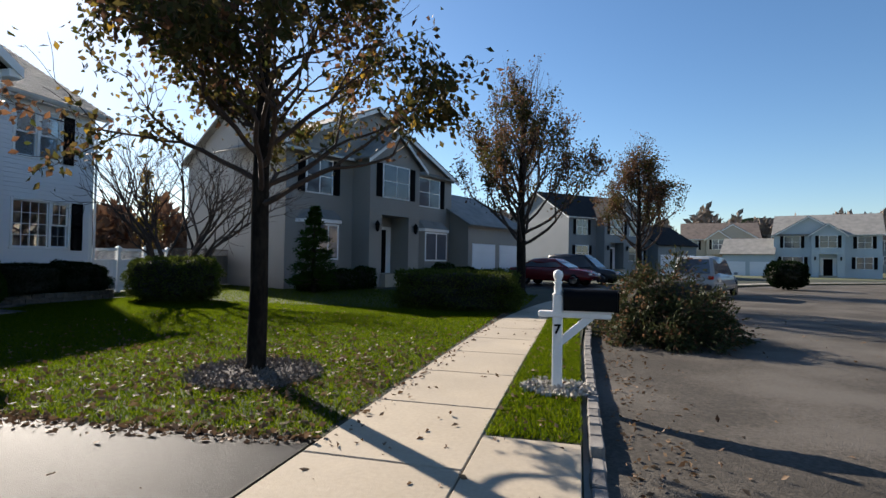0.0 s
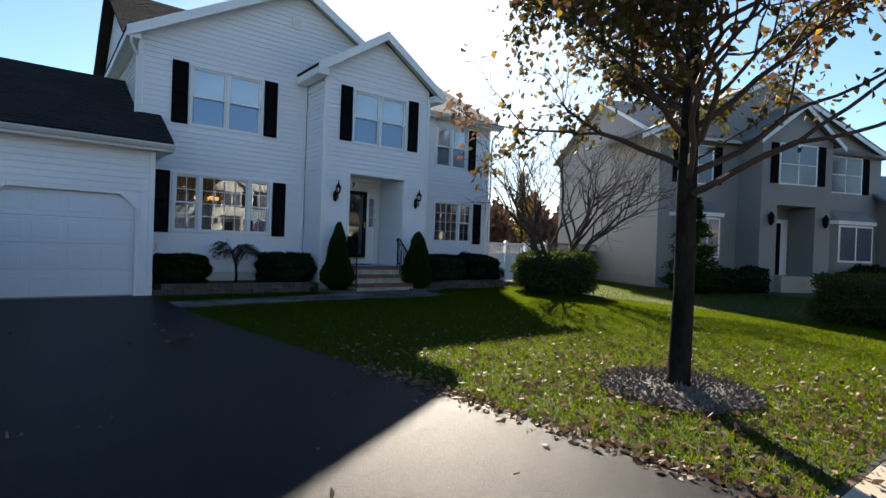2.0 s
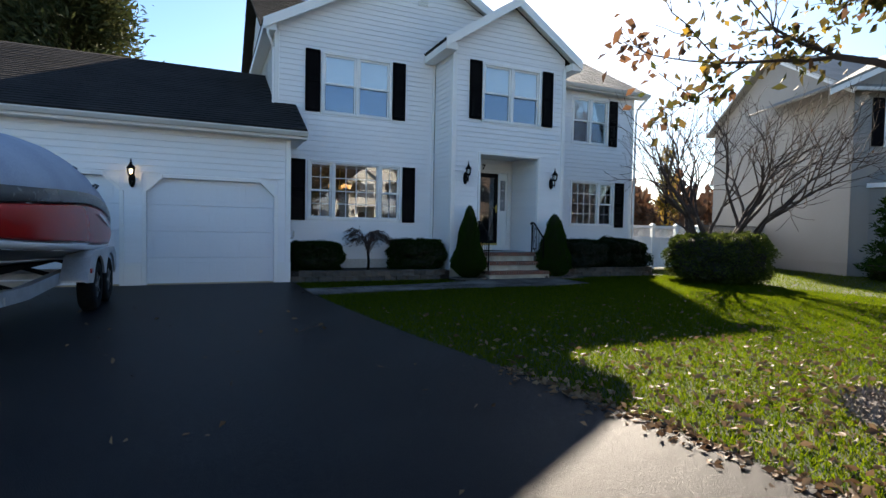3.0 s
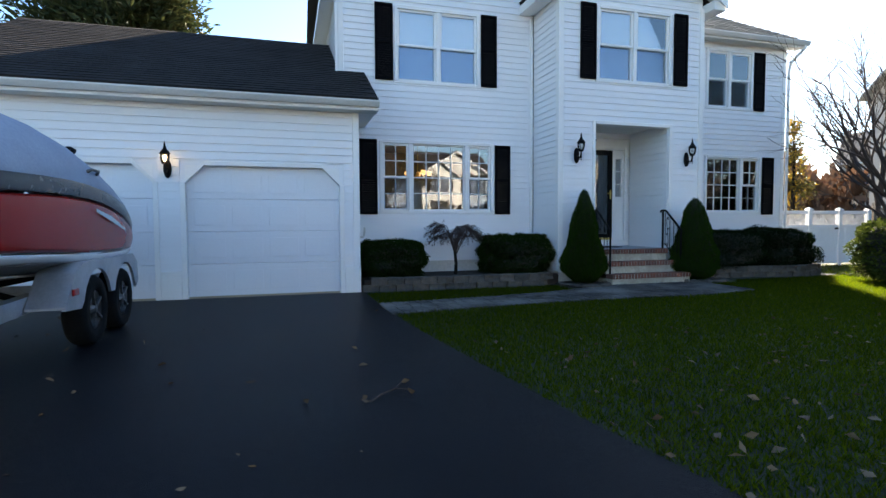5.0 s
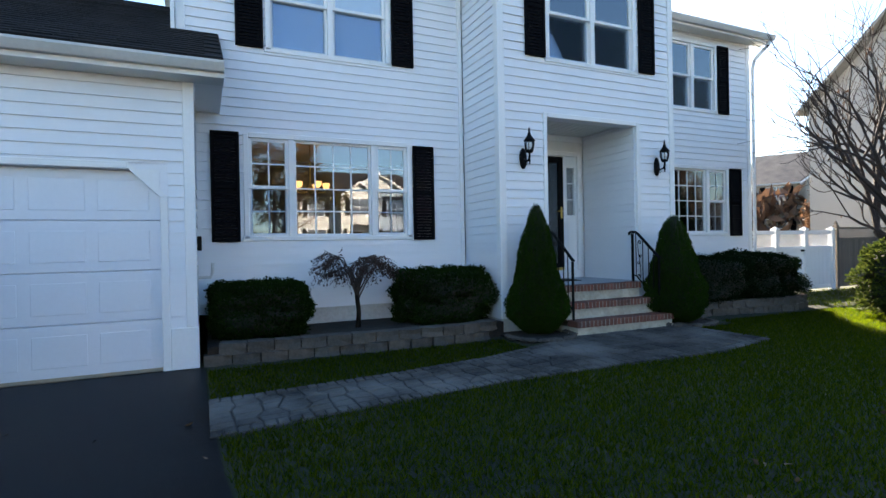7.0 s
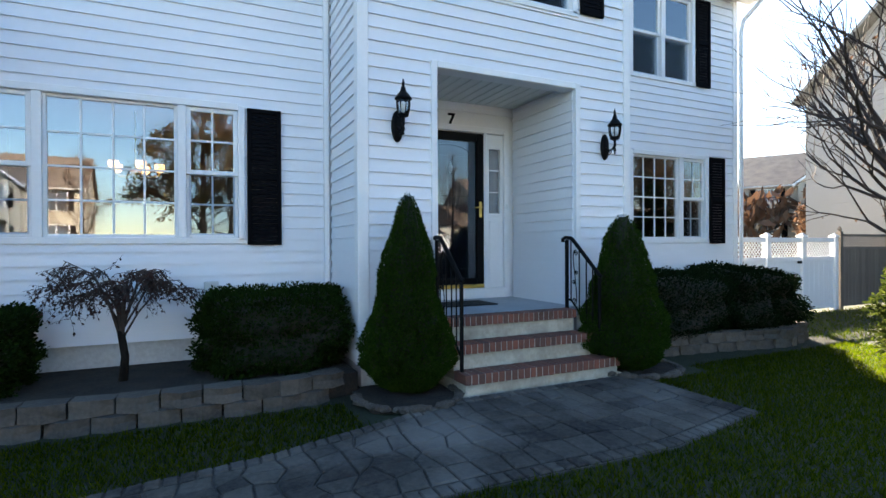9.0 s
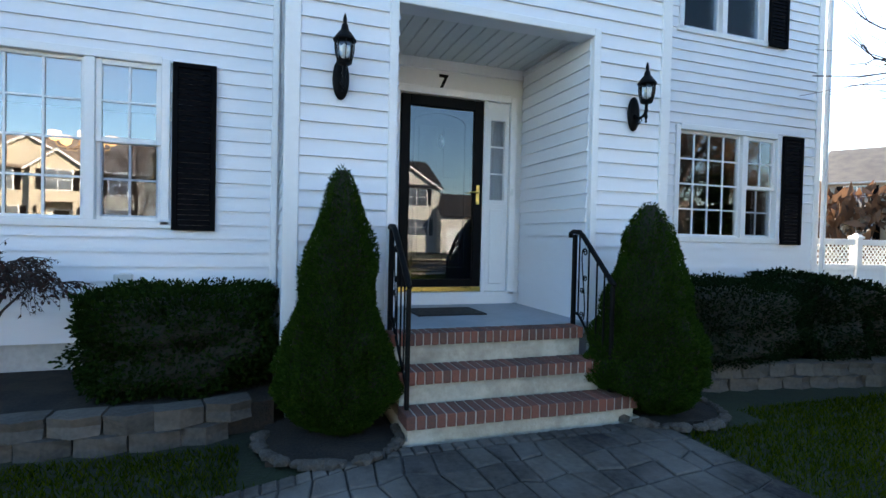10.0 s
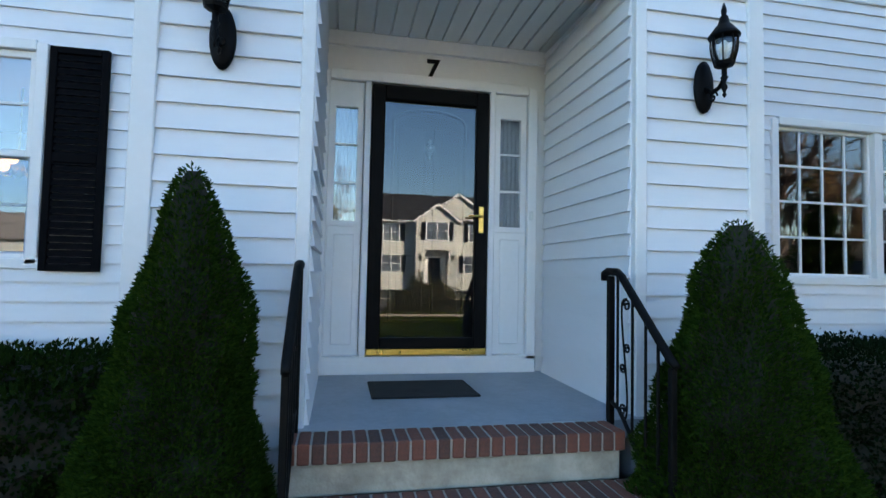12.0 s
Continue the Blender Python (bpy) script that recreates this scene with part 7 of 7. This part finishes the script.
HW = np.array([w[:] for _, w in ht])
HP[:, 2] = np.maximum(HP[:, 2], ROAD_Z + 0.02)
rs = np.random.default_rng(13)
keep = (HP[:, 2] < 1.5)
HP, HW = HP[keep], HW[keep]
i_ = rs.integers(0, len(HP), 20000)
pts = HP[i_] + rs.normal(0, 0.07, (20000, 3))
pts[:, 2] = np.maximum(pts[:, 2], ROAD_Z + 0.01)
leaf_cloud("evergreen_sprays", pts, HW[i_], 0.10, L_PINE, heap, slim=0.25, seed=14)
i_ = rs.integers(0, len(HP), 5500)
pts = HP[i_] + rs.normal(0, 0.09, (5500, 3))
pts[:, 2] = np.maximum(pts[:, 2], ROAD_Z + 0.01)
leaf_cloud("dry_leaves", pts, HW[i_], 0.065, L_RUST, heap, slim=0.6, seed=15)
# Added lump, coloured dark for the shade deep between the branches.
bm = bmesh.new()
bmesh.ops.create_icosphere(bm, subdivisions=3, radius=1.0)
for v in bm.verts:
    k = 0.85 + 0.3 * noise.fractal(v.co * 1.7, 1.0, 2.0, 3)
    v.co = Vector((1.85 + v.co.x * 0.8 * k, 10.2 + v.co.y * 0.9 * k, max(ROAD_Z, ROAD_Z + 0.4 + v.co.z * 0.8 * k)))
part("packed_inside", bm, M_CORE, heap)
shrub("shrub", (12.0, 34.0), 1.0, 1.0, 1.5, 0, L_YEW, 5000, 61, "rounded dark shrub far along the kerb", size=0.12, square=0.9)

# foundation planting next door
for k, (lx, ly, r_, hh) in enumerate(((0.4, -3.6, 0.6, 0.8), (0.3, -2.3, 0.5, 0.9), (0.5, 2.3, 0.5, 0.8), (0.3, 3.4, 0.6, 1.1), (0.8, 4.6, 0.6, 0.9), (0.6, -5.2, 0.6, 0.7))):
    c_, s_ = math.cos(radians(-22.9)), math.sin(radians(-22.9))
    shrub("shrub", (-8.05 + lx * c_ - ly * s_, 22.7 + lx * s_ + ly * c_), r_, r_, hh, 0, L_BOX, 2500, 70 + k, "dark clipped shrub along the neighbour's front wall", size=0.09, square=0.8)

# ---- trees and woods behind ----
tree("backyard_tree", (-25.0, 25.5), 0.13, 1.5, 7.6, 1.5, 18, 2, 81, "narrow autumn tree with gold leaves behind the fence", ((L_GOLD, 1400, 0.13), (L_PEAR, 1800, 0.13)), up=0.4)
tree("backyard_tree", (-21.0, 26.5), 0.10, 0.8, 4.2, 1.5, 14, 2, 83, "low autumn tree with rust-red leaves behind the fence", ((L_RUST, 2600, 0.12),))
tree("backyard_tree", (-24.0, 18.5), 0.10, 0.8, 4.4, 1.4, 14, 2, 85, "low autumn tree with gold-brown leaves behind the fence", ((L_GOLD, 1500, 0.11), (L_RUST, 1500, 0.11)))
tree("bare_tree", (17.0, 6.5), 0.18, 1.8, 9.5, 3.8, 18, 3, 87, "large bare tree across the street", ((L_RUST, 1200, 0.1),))
tree("bare_tree", (15.5, 22.5), 0.18, 1.8, 9.0, 3.6, 18, 3, 89, "large bare tree across the street", ((L_RUST, 1500, 0.1),))
tree("bare_tree", (15.0, -1.5), 0.14, 1.6, 7.0, 3.0, 16, 3, 91, "bare tree across the street", ((L_RUST, 1500, 0.1),))


def woods(name, a0, a1, d0, d1, h0, h1, n, size, material, seed, label, z0=0.0):
    """A belt of far woodland seen from the street: clumps of twigs and leaves with an uneven top."""
    rs_ = np.random.default_rng(seed)
    a = rs_.uniform(a0, a1, n)
    d = rs_.uniform(d0, d1, n)
    top = np.array([h0 + (h1 - h0) * (0.5 + 0.9 * noise.noise(Vector((t * 26, seed, 0))) + 0.35 * noise.noise(Vector((t * 90, seed, 4)))) for t in a])
    z = z0 + np.maximum(0.3, top) * rs_.uniform(0, 1, n) ** 0.8
    p = np.stack([d * np.sin(a), d * np.cos(a), z], 1)
    leaf_cloud(name, p, np.tile([0, 0, 0.8], (n, 1)), size, material, None, label, "woods", "stuff", 0.5, seed)


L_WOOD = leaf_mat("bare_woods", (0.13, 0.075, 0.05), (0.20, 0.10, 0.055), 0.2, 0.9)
# Paler, greyer copy of the woods, with distance haze mixed into the colour.
L_FARWOOD = leaf_mat("hazed_bare_woods", (0.16, 0.13, 0.115), (0.21, 0.17, 0.14), 0.1, 0.9)
woods("woods", radians(-100), radians(-28), 52, 70, 3.0, 6.5, 24000, 1.0, L_WOOD, 5, "rust-brown bare woodland behind the gardens")
woods("far_woods", radians(-30), radians(60), 170, 190, 9, 17, 26000, 2.4, L_FARWOOD, 6, "distant wooded rise, its grey-brown colour paled for haze")
hill = structure("backdrop_hill", hull(bmesh.new(), [[(200 * math.sin(a), 200 * math.cos(a), -1), (200 * math.sin(a), 200 * math.cos(a), 6 + 11 * math.exp(-((a - 0.29) / 0.12) ** 2)), (230 * math.sin(a), 230 * math.cos(a), -1)] for a in [radians(-100 + 2 * i) for i in range(90)]]), M_GROUND, "distant low hill", "hill")


# ---- tree mound, grass, fallen leaves ----
bm = bmesh.new()
bmesh.ops.create_uvsphere(bm, u_segments=28, v_segments=10, radius=1.0)
for v in bm.verts:
    k = 1 + 0.12 * noise.noise(v.co * 2.0)
    v.co = Vector((-3.12 + v.co.x * 0.68 * k, 4.62 + v.co.y * 0.68 * k, -0.03 + max(-0.05, v.co.z) * 0.13 * k))
structure("tree_mound", bm, M_BARK_MULCH, "low mound of grey bark mulch round the street tree", "mulch")
rs = np.random.default_rng(21)
a_, q_ = rs.uniform(0, 6.283, 2600), np.sqrt(rs.uniform(0, 1, 2600)) * 0.72
pz = 0.09 * np.clip(1 - (q_ / 0.82) ** 2, 0, 1) + rs.uniform(0, 0.02, 2600)
leaf_cloud("bark_chips", np.stack([-3.12 + q_ * np.cos(a_), 4.62 + q_ * np.sin(a_), pz], 1), np.tile([0.2, 0, 0.3], (2600, 1)), 0.045, L_BARKCHIP, None, "grey bark chips and leaves on the tree mound", "mulch", "stuff", 0.5, 22)


def drive_edge(x):
    t = sorted(DRIVE_EDGE)
    return np.interp(x, [p[0] for p in t], [p[1] for p in t])


def on_lawn(p):
    """Keeps the places that lie on grass."""
    x, y = p[:, 0], p[:, 1]
    ok = (y > drive_edge(x) + 0.02) & (x < -1.53)
    fx = np.interp(y, [a for a, _ in FRONT], [b for _, b in FRONT])
    bx = np.interp(y, [a for a, _ in BACK], [b for _, b in BACK])
    ok &= ~((y < 8.45) & (x < fx + 0.01) & (x > bx - 0.01))
    ok &= ~((x < -13.12) & (y < 13))
    ok &= ~((x < -12.5) & (y > 5.45) & (y < 9.3))
    ok &= ~((x < -12.8) & (y > 9) & (y < 13))
    ok &= ((x + 3.12) ** 2 + (y - 4.62) ** 2) > 0.64 ** 2
    return ok


def blades(name, pts, h, material, label, seed):
    """One bent blade of grass at each place."""
    rs_ = np.random.default_rng(seed + 1000)
    n = len(pts)
    a = rs_.uniform(0, 6.283, n)
    w = rs_.uniform(0.003, 0.006, n)
    hh = h * rs_.uniform(0.5, 1.3, n)
    lean = rs_.normal(0, 0.5, (n, 2)) * hh[:, None]
    v = np.empty((n, 3, 3))
    v[:, 0] = pts - np.stack([np.cos(a) * w, np.sin(a) * w, np.zeros(n)], 1)
    v[:, 1] = pts + np.stack([np.cos(a) * w, np.sin(a) * w, np.zeros(n)], 1)
    v[:, 2] = pts + np.stack([lean[:, 0], lean[:, 1], hh], 1)
    me = bpy.data.meshes.new(name)
    me.vertices.add(n * 3)
    me.vertices.foreach_set("co", v.reshape(-1))
    me.loops.add(n * 3)
    me.loops.foreach_set("vertex_index", np.arange(n * 3, dtype=np.int32))
    me.polygons.add(n)
    me.polygons.foreach_set("loop_start", np.arange(0, n * 3, 3, dtype=np.int32))
    me.update(calc_edges=True)
    me.materials.append(material)
    return tagged(new(name, me), label, "grass", "", "stuff")


def scatter(n, x0, x1, y0, y1, z, seed, keep=None):
    rs_ = np.random.default_rng(seed)
    p = np.stack([rs_.uniform(x0, x1, n), rs_.uniform(y0, y1, n), np.full(n, z)], 1)
    if keep is not None:
        p = p[keep(p)]
    return p


blades("grass", scatter(420000, -13.3, -1.5, 1.8, 12.5, -0.012, 31, on_lawn), 0.042, L_GRASS, "short green lawn grass", 31)
blades("grass", scatter(60000, -15.0, -1.2, 12.5, 20.0, -0.012, 32), 0.06, L_GRASS, "short green lawn grass further off", 32)
blades("verge_grass", scatter(38000, -0.36, 0.33, 3.46, 12.0, -0.008, 33), 0.045, L_GRASS, "short grass on the verge", 33)


def fallen(name, pts, size, label, seed):
    leaf_cloud(name, pts, np.random.default_rng(seed).normal(0, 1, (len(pts), 3)) * np.array([1, 1, 0.08]), size, L_DRY, None, label, "leaves", "stuff", 0.55, seed)


rs = np.random.default_rng(41)
near = np.stack([-2.9 + rs.normal(0, 1.7, 3600), 4.6 + rs.normal(0, 1.7, 3600), np.full(3600, 0.02)], 1)
near = near[on_lawn(near)]
fallen("fallen_leaves", near, 0.068, "dead curled leaves under the street tree", 42)
fallen("fallen_leaves", scatter(520, -9, -1.6, 2.0, 12, 0.02, 43, on_lawn), 0.06, "dead leaves scattered on the lawn", 43)
edge = np.stack([rs.uniform(-5.5, -1.5, 800), np.zeros(800), np.full(800, 0.008)], 1)
edge[:, 1] = drive_edge(edge[:, 0]) + np.abs(rs.normal(0, 0.12, 800)) * -1 + 0.08
fallen("fallen_leaves", edge, 0.06, "dead leaves along the driveway's edge", 44)
fallen("fallen_leaves", scatter(90, -12.5, -1.6, -3.0, 2.3, 0.006, 45, lambda p: p[:, 1] < drive_edge(p[:, 0]) - 0.05), 0.065, "a few dead leaves on the driveway", 45)
walk_edge = np.stack([-1.5 + np.abs(rs.normal(0, 0.1, 260)), rs.uniform(2.9, 14, 260), np.full(260, 0.01)], 1)
fallen("fallen_leaves", walk_edge, 0.055, "dead leaves along the pavement's edge", 46)
fallen("fallen_leaves", scatter(190, -1.5, 0.3, -4, 13, 0.01, 47), 0.055, "dead leaves on the pavement", 47)
gut = np.stack([0.62 + np.abs(rs.normal(0, 0.35, 800)), rs.uniform(-4, 13, 800), np.full(800, ROAD_Z + 0.008)], 1)
fallen("fallen_leaves", gut, 0.055, "dead leaves in the gutter", 48)
fallen("fallen_leaves", scatter(260, 0.7, 8, -3, 16, ROAD_Z + 0.008, 49), 0.05, "dead leaves on the street", 49)
fallen("fallen_leaves", scatter(130, -0.34, 0.32, 3.5, 10, 0.03, 52), 0.055, "dead leaves on the verge", 52)
# a torn twig lying on the driveway
twig = thing("fallen_twig", (-7.77, 1.2, 0.0), "dark twig with dry leaves lying on the driveway", "twig")
bm = bmesh.new()
tube(bm, [(-7.6, 1.08, 0.012), (-7.68, 1.17, 0.03), (-7.8, 1.28, 0.02), (-7.94, 1.35, 0.012)], [0.008, 0.007, 0.006, 0.004], 5)
tube(bm, [(-7.68, 1.17, 0.03), (-7.72, 1.27, 0.045), (-7.75, 1.36, 0.02)], [0.006, 0.005, 0.003], 4)
part("stem", bm, M_TWIG, twig)
leaf_cloud("leaf", [(-7.6, 1.08, 0.015), (-7.94, 1.35, 0.015), (-7.75, 1.36, 0.02), (-7.66, 1.07, 0.03)], [(0, -1, 0.1), (0.3, 1, 0.3), (1, 0, 0.1), (1, 0, 0.2)], 0.09, L_DRY, twig, seed=50)
